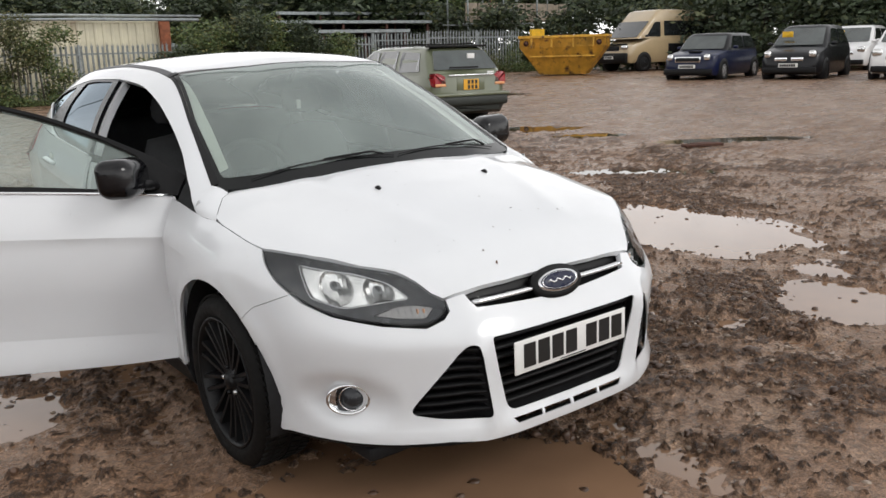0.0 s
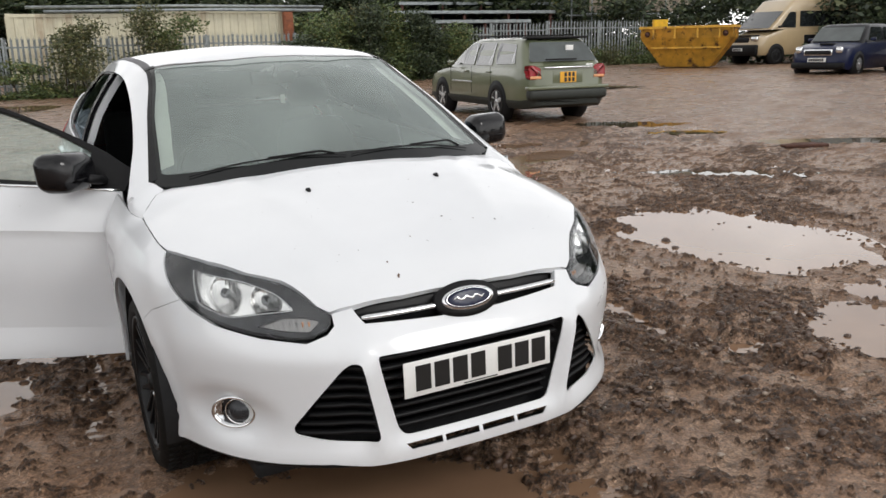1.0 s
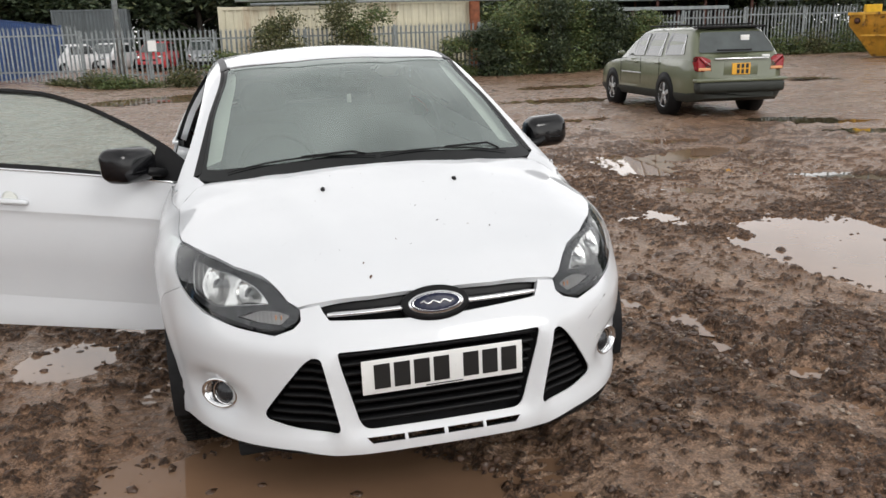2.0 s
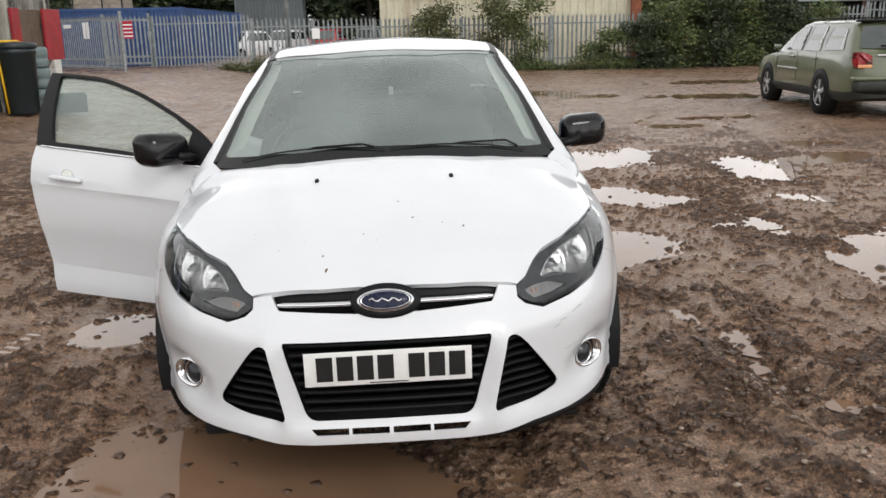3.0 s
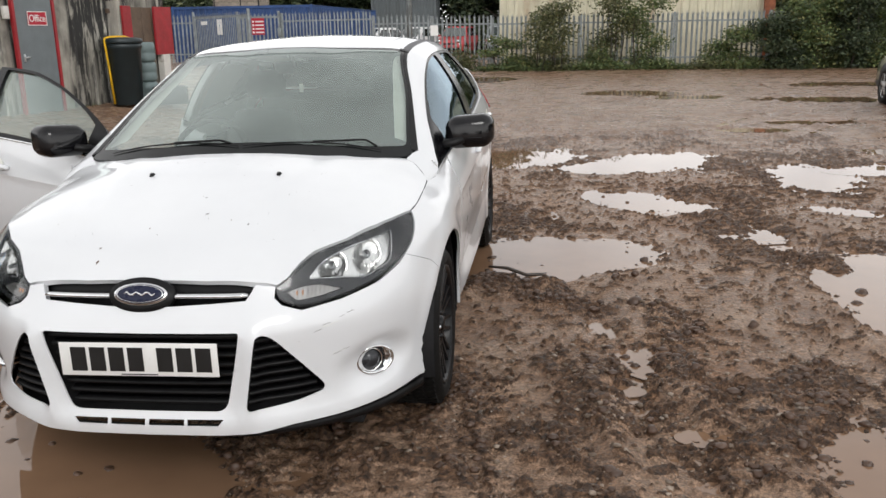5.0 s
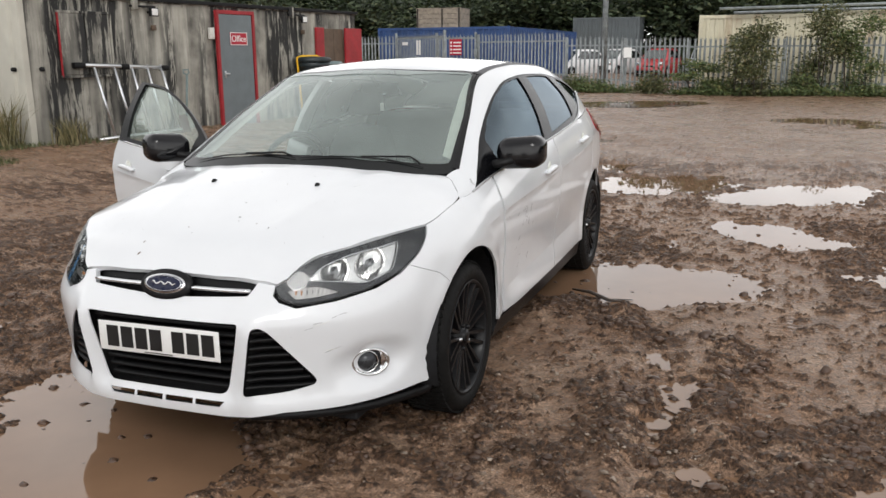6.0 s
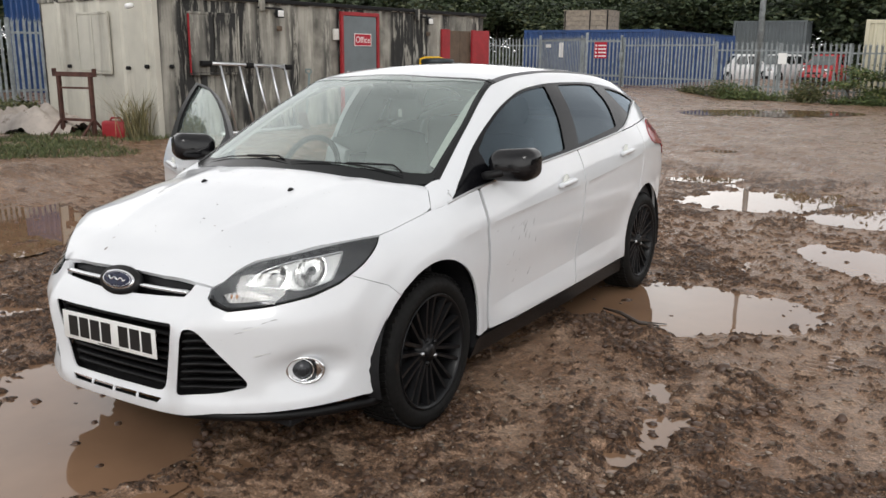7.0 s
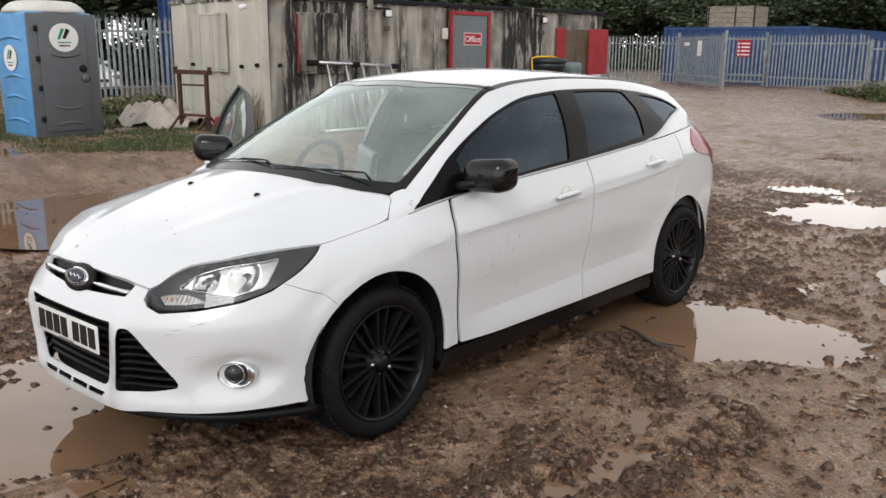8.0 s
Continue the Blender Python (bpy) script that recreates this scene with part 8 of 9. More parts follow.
def build_car():
    car = thing("hatchback_car", CAR_POSE, "white five-door hatchback with black wheels, driver's door standing open", "car")
    # bonnet
    half = [(p.x, p.y) for p in edge3]
    back = [(0.725, 1.075), (0.69, 1.098), (0.60, 1.075), (0.45, 1.035), (0.25, 1.005), (0.0, 0.995)]
    outline = half + back + [(-x, y) for x, y in reversed(back[:-1])] + [(-x, y) for x, y in reversed(half[1:])]
    part("bonnet", skin(outline, bonnet_top, step=0.035, gap=0.0014, lip=0.02), WHITE, car, "white bonnet with stone chips")
    # front bumper
    arch_f = [fy(ARCH_F - dy, z) for dy, z in [(ARCH_R * math.cos(radians(a)), ARCH_Z + ARCH_R * math.sin(radians(a))) for a in (52, 42, 32, 22, 12, 2, -7, -13)]]
    right = [fx(0.0, 0.655), fx(0.10, 0.655), fx(0.335, 0.668), fx(0.350, 0.69), fx(0.360, 0.711), fx(0.420, 0.700), fx(0.421, 0.668), fx(0.445, 0.647), fx(0.504, 0.627), fx(0.611, 0.638),
             fx(0.714, 0.663), fx(0.771, 0.698), fx(0.79, 0.722)]
    right += [fy(0.57, 0.665), fy(0.635, 0.618)] + arch_f + [fy(0.512, 0.254)]
    right += [fx(0.75, 0.253), fx(0.60, 0.253), fx(0.47, 0.256), fx(0.36, 0.240), fx(0.25, 0.236), fx(0.15, 0.236), fx(0.0, 0.236)]
    whole = right + [(-s, z) for s, z in reversed(right[1:-1])]
    lower = fillet([(*fx(-0.327, 0.582), 0.012), (*fx(0.327, 0.582), 0.012), (*fx(0.318, 0.53), 0.03), (*fx(0.270, 0.335), 0.025), (*fx(0.248, 0.316), 0.02), (*fx(-0.248, 0.316), 0.02), (*fx(-0.270, 0.335), 0.025), (*fx(-0.318, 0.53), 0.03)], 4)
    holes = [lower]
    intake = [(0.378, 0.568), (0.402, 0.570), (0.430, 0.548), (0.50, 0.455), (0.562, 0.366), (0.558, 0.345), (0.48, 0.328), (0.345, 0.316), (0.334, 0.33)]
    rads = (0.012, 0.015, 0.03, 0.1, 0.018, 0.018, 0.08, 0.012, 0.012)
    for sg in (1, -1):
        holes.append(fillet([(*fx(sg * x, z), r) for (x, z), r in zip(intake, rads)], 3))
    for x0, x1 in ((-0.255, -0.135), (-0.125, -0.006), (0.006, 0.125), (0.135, 0.255)):
        e0, e1 = (0.018 if x0 < -0.2 else 0.0), (0.018 if x1 > 0.2 else 0.0)
        holes.append([fx(x0 + e0, 0.271), fx(x1 - e1, 0.271), fx(x1, 0.291), fx(x0, 0.291)])
    part("front_bumper", skin(whole, flank, holes, step=0.024, gap=0.0009, lip=0.02, hole_lip=0.005), WHITE, car, "white front bumper with scuffed corner")
    for h in holes:
        grown = shrink(h, -0.012)
        part("opening_liner", skin(grown, flank, [h], step=0.03, gap=0, lip=0, hole_lip=0.06, out=-0.006), BLACK_PLASTIC, car)
    # dark backing and bars of the openings
    part("grille_backing", skin([fx(-0.60, 0.25), fx(0.60, 0.25), fx(0.60, 0.55), fx(0.40, 0.745), fx(-0.40, 0.745), fx(-0.60, 0.55)], lambda s, z: flank(s, z) + Vector((0, 0.085, 0)), step=0.05, gap=0, lip=0), BLACK_TRIM, car)
    for bm in slats(0.318, 0.578, 8, 0.262, 0.325, 0, 0, 0.034, 0.012):
        part("grille_slat", bm, BLACK_PLASTIC, car)
    for sg in (1, -1):
        for bm in slats(0.325, 0.562, 8, 0.115, 0.018, sg * 0.447, sg * 0.392, 0.032, 0.010):
            part("intake_slat", bm, BLACK_PLASTIC, car)
    # upper grille
    top = [fx(-0.36, 0.712), fx(-0.2, 0.724), fx(0, 0.729), fx(0.2, 0.724), fx(0.36, 0.712), fx(0.335, 0.668), fx(0.10, 0.655), fx(-0.10, 0.655), fx(-0.335, 0.668)]
    part("upper_grille", skin(top, lambda s, z: flank(s, z) + Vector((0, 0.035, 0)), step=0.03, gap=0.0, lip=0.0), BLACK_PLASTIC, car)
    for sg in (1, -1):
        bmc = bmesh.new()
        rows = []
        for j in range(13):
            x = sg * (0.085 + 0.255 * j / 12)
            p = flank(*fx(x, 0.682))
            hh = 0.0075 if 0 < j < 12 else 0.005
            rows.append([bmc.verts.new(p + Vector((0, dy, dz))) for dy, dz in ((0.0, -hh), (-0.008, -hh * 0.6), (-0.008, hh * 0.6), (0.002, hh), (0.025, hh), (0.025, -hh))])
        for r0, r1 in zip(rows, rows[1:]):
            for k in range(6):
                bmc.faces.new([r0[k], r0[(k + 1) % 6], r1[(k + 1) % 6], r1[k]])
        bmc.faces.new(rows[0]), bmc.faces.new(rows[-1])
        bmesh.ops.recalc_face_normals(bmc, faces=bmc.faces[:])
        part("chrome_strip", bmc, CHROME, car, "satin chrome grille strip")

    def oval(rx, rz, d0, d1, rim=0.004):
        bm = lathe([(0.0, d0 - 0.002), (0.6, d0 - 0.0015), (0.96, d0), (1.0, d0 + rim), (1.0, d1)], 48, "y")
        bmesh.ops.scale(bm, vec=(rx, 1, rz), verts=bm.verts)
        return bm
    badge = part("badge_surround", oval(0.112, 0.058, -0.002, 0.02, 0.010), BLACK_PLASTIC, car, "black oval badge surround", m=pose(0, 0.058, 0.690, -28, 0, 0))
    part("badge", oval(0.090, 0.037, -0.010, 0.0), CHROME, badge, "chrome-rimmed blue oval badge")
    part("badge_face", oval(0.083, 0.0315, -0.0125, -0.002), BADGE_BLUE, badge)
    line = lathe([(0.955, -0.0128), (0.985, -0.0136), (1.0, -0.0128)], 48, "y", False)
    bmesh.ops.scale(line, vec=(0.078, 1, 0.028), verts=line.verts)
    part("badge_line", line, CHROME, badge)
    part("badge_rule", tube([(-0.052 + 0.0104 * i, -0.0145, 0.006 * math.sin(i * 1.9)) for i in range(11)], 0.0035, 6, taper=[0.5, 1, 0.8, 1.2, 0.7, 1.1, 0.8, 1.2, 0.8, 1, 0.5]), CHROME, badge)
    # number plate with plain bars
    plate = part("number_plate", block(0.52, 0.005, 0.111, 0.002, (0, -0.006, 0.442)), PLATE_WHITE, car, "white front number plate", m=pose(0, -0.004, 0, 0, 0, 0.8))
    bars_of_plate(plate, (0.05, 0.05, 0.05, 0.05, -0.02, 0.05, 0.05, 0.05), 0.079, -0.0095, INK, -0.222, 0.459)
    part("plate_line", block(0.12, 0.002, 0.003, 0, (0.0, -0.0095, 0.447)), INK, plate, smooth=False)
    # black lip under the bumper, hanging loose on one side
    lip = []
    bml = bmesh.new()
    for j in range(61):
        s = -1.16 + 2.32 * j / 60
        p = flank(s, 0.25)
        sag = 0.03 * min(1, max(0, (s - 0.45) / 0.6)) if s > 0 else 0
        q = Vector((p.x * 0.985, p.y + 0.02, 0.248 - sag))
        lip.append([bml.verts.new(q + Vector((0, dy, dz))) for dy, dz in ((0.0, 0.006), (-0.012 * (1 if s > 0.4 else 0.2), -0.01), (0.0, -0.014 - (0.012 if s > 0.45 else 0.012 * max(0, (s + 0.1) / 0.55)) ), (0.04, -0.016 - (0.012 if s > 0.45 else 0.012 * max(0, (s + 0.1) / 0.55))), (0.03, 0.006))])
    for r0, r1 in zip(lip, lip[1:]):
        for k in range(5):
            bml.faces.new([r0[k], r0[(k + 1) % 5], r1[(k + 1) % 5], r1[k]])
    bmesh.ops.recalc_face_normals(bml, faces=bml.faces[:])
    part("bumper_lip", bml, BLACK_PLASTIC, car, "black under-lip hanging loose at one corner")
    for sg in (1, -1):
        build_headlight(car, sg)
        build_foglight(car, sg)
        to = (lambda s, z, sg=sg: flank(sg * s, z))
        # front wing
        wing = [fx(0.79, 0.722), fx(0.816, 0.756), fx(0.841, 0.804), fx(0.853, 0.838)] + [fy(y, top_z(y)) for y in (0.66, 0.75, 0.85, 0.93, 0.99)] + [fy(1.03, top_z(1.03) - 0.002), fy(1.073, top_z(1.073) - 0.001), fy(1.2, top_z(1.2) - 0.001), fy(1.316, top_z(1.316) - 0.001), fy(1.298, 0.872), fy(1.290, 0.79), fy(1.318, 0.553), fy(1.338, 0.30), fy(1.335, 0.287), fy(1.24, 0.287)]
        wing += [fy(ARCH_F + ARCH_R * math.cos(radians(a)), ARCH_Z + ARCH_R * math.sin(radians(a))) for a in range(-8, 128, 6)] + [fy(0.635, 0.618), fy(0.57, 0.665)]
        part("front_wing", skin(wing, to, step=0.03, gap=0.0009, lip=0.012, lines=flank_creases(1.05, 1.32)), WHITE, car)
        # white corner between bonnet, screen and pillar
        seam = [Vector((edge3[-1].x, edge3[-1].y, 0)), Vector((0.725, 1.075, 0)), Vector((0.69, 1.098, 0))]
        la = []
        for p, q, u in ((0, 1, 0.0), (0, 1, 0.33), (0, 1, 0.66), (0, 1, 1.0), (1, 2, 1.0)):
            d = (seam[q] - seam[p]).normalized()
            w = seam[p].lerp(seam[q], u) + Vector((d.y, -d.x, 0)) * 0.0012
            la.append(Vector((w.x, w.y, bonnet_top(w.x, w.y).z)))
        la[0].z = edge3[-1].z
        ha = [shell(1.096, 0.0), shell(1.113, 0.15), shell(1.131, 0.3), shell(1.142, 0.42), shell(1.142, 0.54), shell(1.15, 0.605)]
        ha = [q + Vector((0.0025, 0, 0.0015)) for q in ha]

        def along(pl, u):
            f = u * (len(pl) - 1)
            i = min(int(f), len(pl) - 2)
            return pl[i].lerp(pl[i + 1], f - i)
        bmw = bmesh.new()
        net = []
        for i in range(13):
            a, b = along(la, i / 12), along(ha, i / 12)
            row = list(a.lerp(b, k / 4) + Vector((0.004, -0.004, 0.007)) * math.sin(math.pi * k / 4) for k in range(5))
            if i == 0:
                row = [at_y(y, top_z(y)) + Vector((0.001, 0, -0.003)) for y in (a.y + (b.y - a.y) * k / 4 for k in range(5))]
            net.append([bmw.verts.new(Vector((sg * q.x, q.y, q.z))) for q in row])
        for r0, r1 in zip(net, net[1:]):
            for k in range(4):
                bmw.faces.new([r0[k], r0[k + 1], r1[k + 1], r1[k]])
        bmesh.ops.remove_doubles(bmw, verts=bmw.verts[:], dist=0.0005)
        bmesh.ops.recalc_face_normals(bmw, faces=bmw.faces[:])
        part("wing_corner", bmw, WHITE, car)
        fd, rd = door_panels(car, sg)
        if sg > 0:
            part("front_door", skin([(s + (0.012 if k < 5 else 0), z) for k, (s, z) in enumerate(fd)], to, step=0.022, lines=flank_creases(1.30, 2.40)), WHITE, car, "white passenger door with fine scratches")
            # black strip behind the front door gap: its shade put in as colour
            part("door_seal", skin([fy(1.27, 0.93), fy(1.26, 0.8), fy(1.29, 0.55), fy(1.31, 0.3), fy(1.37, 0.3), fy(1.35, 0.55), fy(1.33, 0.8), fy(1.35, 0.93)], to, step=0.04, gap=0, lip=0, out=-0.014), BLACK_TRIM, car)
        part("rear_door", skin(rd, to, step=0.022, lines=flank_creases(2.38, 3.44)), WHITE, car)
        # quarter panel and rear bumper side
        qp = [fy(3.425, top_z(3.425) - 0.001), fy(3.445, 0.98), fy(3.405, 0.83)] + [fy(p, q) for p, q in arc_pts(ARCH_B, ARCH_Z, ARCH_R, 119, 106, 2)]
        qp += [fy(p, q) for p, q in arc_pts(ARCH_B, ARCH_Z, ARCH_R, 100, -18, 14)] + [fy(4.0, 0.21), fy(4.2, 0.22), (S_END - 0.02, 0.24), (S_END - 0.02, 1.08), (S_END - 0.35, 1.085), fy(4.1, top_z(4.1) - 0.001), fy(3.9, top_z(3.9) - 0.001), fy(3.75, top_z(3.75) - 0.001), fy(3.6, top_z(3.6) - 0.001)]
        part("rear_quarter", skin(qp, to, step=0.04), WHITE, car)
        # sill
        part("sill", skin([fy(1.25, 0.262), fy(3.17, 0.262), fy(3.19, 0.17), fy(1.24, 0.17)], lambda s, z, sg=sg: flank(sg * s, z) + Vector((-sg * 0.012, 0, 0)), step=0.05, gap=0, lip=0.05), BLACK_PLASTIC, car, "black lower sill")
        # tail lamp
        tl = [fy(3.625, 1.035), fy(3.64, 0.975), fy(3.73, 0.950), fy(3.85, 0.942), fy(3.94, 0.93), fy(4.00, 0.87), fy(4.10, 0.84), (S_END - 0.40, 0.85), (S_END - 0.42, 1.075), fy(4.03, 1.10), fy(3.86, 1.112), fy(3.76, 1.10)]
        part("tail_light", skin(fillet([(*p, 0.03) for p in tl], 3), to, step=0.03, out=0.006, gap=0, lip=0.025), RED_LENS, car, "red tail light")
        # glasshouse: white side frame
        fr = [(1.116, 0.30), (1.113, 0.43), (1.118, 0.58), (1.15, 0.60), (1.3, 0.607), (1.6, 0.607), (1.92, 0.607), (2.4, 0.607), (3.0, 0.607), (3.5, 0.607), (3.80, 0.607), (3.845, 0.60), (3.85, 0.5), (3.845, 0.3), (3.835, 0.004)]
        fr += [(y, 0.004) for y in (3.75, 3.65, 3.5, 3.3, 3.15, 3.0)] + [(3.2, 0.042), (3.3, 0.087), (3.47, 0.185), (3.66, 0.345), (3.745, 0.45), (3.66, 0.496), (3.44, 0.502), (3.1, 0.502), (2.6, 0.502), (2.1, 0.502), (1.7, 0.502), (1.4, 0.502), (1.3, 0.490), (1.2, 0.470), (1.16, 0.43), (1.13, 0.30)]
        part("side_frame", skin(fr, side_shell(sg), step=0.04, gap=0, lip=0.03), WHITE, car)
        # black window surround and panes
        dlo = [(1.092, 0.004), (1.127, 0.30), (1.157, 0.43), (1.2, 0.468), (1.3, 0.488), (1.4, 0.5), (1.7, 0.497), (2.1, 0.497), (2.6, 0.497), (3.1, 0.497), (3.44, 0.497), (3.66, 0.49), (3.74, 0.45), (3.655, 0.352), (3.465, 0.188), (3.3, 0.09), (3.2, 0.045), (3.05, 0.008), (2.9, 0.004), (2.4, 0.004), (1.7, 0.004)]
        if sg < 0:
            dlo = [(2.39, 0.004), (2.44, 0.497), (2.6, 0.497), (3.1, 0.497), (3.44, 0.497), (3.66, 0.49), (3.74, 0.45), (3.655, 0.352), (3.465, 0.188), (3.3, 0.09), (3.2, 0.045), (3.05, 0.008), (2.9, 0.004)]
        wf = [(1.455, 0.035), (1.455, 0.43), (1.6, 0.472), (1.85, 0.484), (2.36, 0.485), (2.24, 0.03)]
        wr = [(2.42 if sg > 0 else 2.45, 0.03), (2.53, 0.484), (2.8, 0.486), (3.07, 0.480), (3.10, 0.33), (3.05, 0.06)]
        wq = [(3.25, 0.468), (3.60, 0.484), (3.708, 0.44), (3.50, 0.22), (3.37, 0.14), (3.30, 0.30)]
        panes = ([wf] if sg > 0 else []) + [wr, wq]
        panes = [fillet([(*p, 0.02) for p in w], 2) for w in panes]
        part("window_surround", skin(dlo, side_shell(sg), panes, step=0.04, gap=0, lip=0.03, hole_lip=0.006, out=-0.002), SURROUND, car, "black window surround")
        for k, w in enumerate(panes):
            g = part("side_window", skin(w, side_shell(sg), step=0.06, gap=-0.006, lip=0, out=-0.009), SIDE_GLASS if (sg > 0 and k == 0) else PRIVACY, car, "lightly tinted side window" if (sg > 0 and k == 0) else "dark tinted side window")
            g.visible_shadow = False
        # bright line along the belt
        line = [(1.078 + 0.08 * i, 0.0) for i in range(26)] if sg > 0 else [(2.4 + 0.08 * i, 0.0) for i in range(9)]
        line += [(3.2, 0.044), (3.3, 0.089), (3.465, 0.186), (3.66, 0.345), (3.742, 0.44)]
        pts = [shell(y, v, sg) + Vector((sg * 0.002, 0, 0.002)) for y, v in line]
        part("belt_moulding", tube(pts, 0.0055, 6), ALUMINIUM, car, "thin bright belt moulding")
        # roof ditch strip
        part("roof_strip", skin([(1.945, 0.603), (3.78, 0.603), (3.78, 0.632), (1.945, 0.632)], side_shell(sg), step=0.05, gap=0, lip=0.01, out=0.002), STRIP_GREY, car, "grey roof ditch strip")
        part("strip_end", skin([(1.912, 0.603), (1.945, 0.603), (1.945, 0.642), (1.912, 0.642)], side_shell(sg), step=0.02, gap=0, lip=0.008, out=0.003), BLACK_PLASTIC, car)
        part("screen_seal", skin([(1.15, 0.60), (1.5, 0.605), (1.93, 0.605), (1.93, 0.618), (1.5, 0.620), (1.15, 0.626)], side_shell(sg), step=0.03, gap=0, lip=0.01, out=0.001), BLACK_PLASTIC, car)
        # door handles
        for y, z in (((2.135, 0.872),) if sg > 0 else ()) + ((3.06, 0.953),):
            h0 = at_y(y, z, sg)
            hb = blob([[(sg * (h0.x * sg + dx), y + dy, z + dz * k + dy * 0.06) for dx, dz in ((-0.004, -0.017), (0.030, -0.013), (0.030, 0.013), (-0.004, 0.017))] for dy, k in ((-0.10, 0.5), (-0.085, 0.9), (0.0, 1.0), (0.085, 0.9), (0.10, 0.5))], 1)
            part("door_handle", hb, WHITE, car, "white pull door handle")
            cup = lathe([(0.0, 0.004), (0.03, 0.003), (0.046, 0.0005)], 24, "x")
            bmesh.ops.translate(cup, vec=(sg * h0.x * sg - sg * 0.001, y, z), verts=cup.verts)
            part("handle_cup", cup, LINER, car)
        if sg > 0:
            build_mirror(car, 1)
        for y in (AXLE_F, AXLE_R):
            build_wheel(car, sg, y, 0.312 if y < 2 else 0.314)
            # dark arch liner
            ln = lathe([(0.37, 0.0), (0.37, 0.30)], 40, "x", False)
            bmesh.ops.delete(ln, geom=[f for f in ln.faces if len(f.verts) > 4 or f.calc_center_median().z < -0.14], context="FACES")
            part("arch_liner", ln, BLACK_TRIM, car, m=pose(sg * 0.865 if sg < 0 else 0.565, ARCH_F if y < 2 else ARCH_B, ARCH_Z))
    # windscreen: ceramic border and pane
    ws = [(1.14, 0.381), (1.112, 0.374), (1.095, 0.355), (1.04, 0.28), (0.985, 0.15), (0.965, 0.0), (0.985, -0.15), (1.04, -0.28), (1.095, -0.355), (1.112, -0.374), (1.14, -0.381), (1.5, -0.381), (1.94, -0.381), (1.89, -0.26), (1.85, -0.13), (1.838, 0.0), (1.85, 0.13), (1.89, 0.26), (1.94, 0.381), (1.5, 0.381)]
    pane = [(1.165, 0.362), (1.11, 0.28), (1.055, 0.17), (1.035, 0.0), (1.055, -0.17), (1.11, -0.28), (1.165, -0.362), (1.5, -0.368), (1.90, -0.366), (1.872, -0.27), (1.838, -0.14), (1.826, 0.0), (1.838, 0.14), (1.872, 0.27), (1.90, 0.366), (1.5, 0.368)]
    shade = [(1.896, -0.362), (1.868, -0.27), (1.834, -0.14), (1.823, 0.0), (1.834, 0.14), (1.868, 0.27), (1.896, 0.362), (1.868, 0.34), (1.838, 0.24), (1.812, 0.19), (1.772, 0.13), (1.758, 0.0), (1.772, -0.13), (1.812, -0.19), (1.838, -0.24), (1.868, -0.34)]
    pane = fillet([(*p, 0.02) for p in pane], 2)
    part("windscreen_border", skin(ws, top_shell, [pane], step=0.035, gap=0.001, lip=0.01, hole_lip=0.003), BORDER_GLASS, car, "dark ceramic windscreen border")
    w = part("windscreen", skin(pane, top_shell, step=0.045, gap=-0.002, lip=0, out=-0.001), WINDSCREEN, car, "clear windscreen with green tint")
    w.visible_shadow = False
    band = part("shade_band", skin(shade, top_shell, step=0.03, gap=0, lip=0, out=0.0015), SHADE_BAND, car, "grey dotted shade band along the screen's top")
    band.visible_shadow = False
    # roof
    rf = [(1.945, 0.368), (1.89, 0.25), (1.855, 0.13), (1.843, 0.0), (1.855, -0.13), (1.89, -0.25), (1.945, -0.368), (3.78, -0.368), (3.80, -0.39), (3.86, -0.39), (3.98, 0.0), (3.86, 0.39), (3.80, 0.39), (3.78, 0.368)]
    part("roof", skin(rf, top_shell, step=0.06, gap=0.001, lip=0.02), WHITE, car, "white roof")
    bms = bmesh.new()
    rows = []
    for j in range(17):
        u = 1 - j / 8
        y = 3.955 - 0.11 * u * u
        p = shell(y, 1 - 0.38 * abs(u), 1 if u >= 0 else -1)
        rows.append([bms.verts.new(p + Vector((0, dy, dz))) for dy, dz in ((-0.06, 0.003), (0.0, 0.004), (0.07, -0.014), (0.11, -0.034), (0.105, -0.055), (0.0, -0.03))])
    for r0, r1 in zip(rows, rows[1:]):
        for k in range(6):
            bms.faces.new([r0[k], r0[(k + 1) % 6], r1[(k + 1) % 6], r1[k]])
    bms.faces.new(rows[0]), bms.faces.new(rows[-1])
    bmesh.ops.recalc_face_normals(bms, faces=bms.faces[:])
    part("roof_spoiler", bms, WHITE, car, "white roof spoiler")
    bmt = bmesh.new()
    left = [shell(3.86, 0.61), shell(3.85, 0.5), shell(3.845, 0.3), shell(3.84, 0.0)] + [at_y(y, top_z(y) - 0.002) for y in (3.98, 4.1, 4.2, 4.28, 4.33)]
    grid = [[bmt.verts.new((p.x * k, p.y + 0.10 * (1 - k * k), p.z + 0.03 * (1 - k * k))) for k in (1, 0.6, 0.2, -0.2, -0.6, -1)] for p in left]
    for r0, r1 in zip(grid, grid[1:]):
        for a in range(5):
            bmt.faces.new([r0[a], r0[a + 1], r1[a + 1], r1[a]])
    part("tailgate", bmt, PRIVACY_PANEL, car, "dark rear screen and tailgate")
    part("rear_body", skin([(S_END - 0.9, 1.075), (S_END - 0.9, 0.23), (S_END, 0.23), (S_END, 1.05)], flank, step=0.08, gap=0, lip=0, out=-0.03), BLACK_TRIM, car)
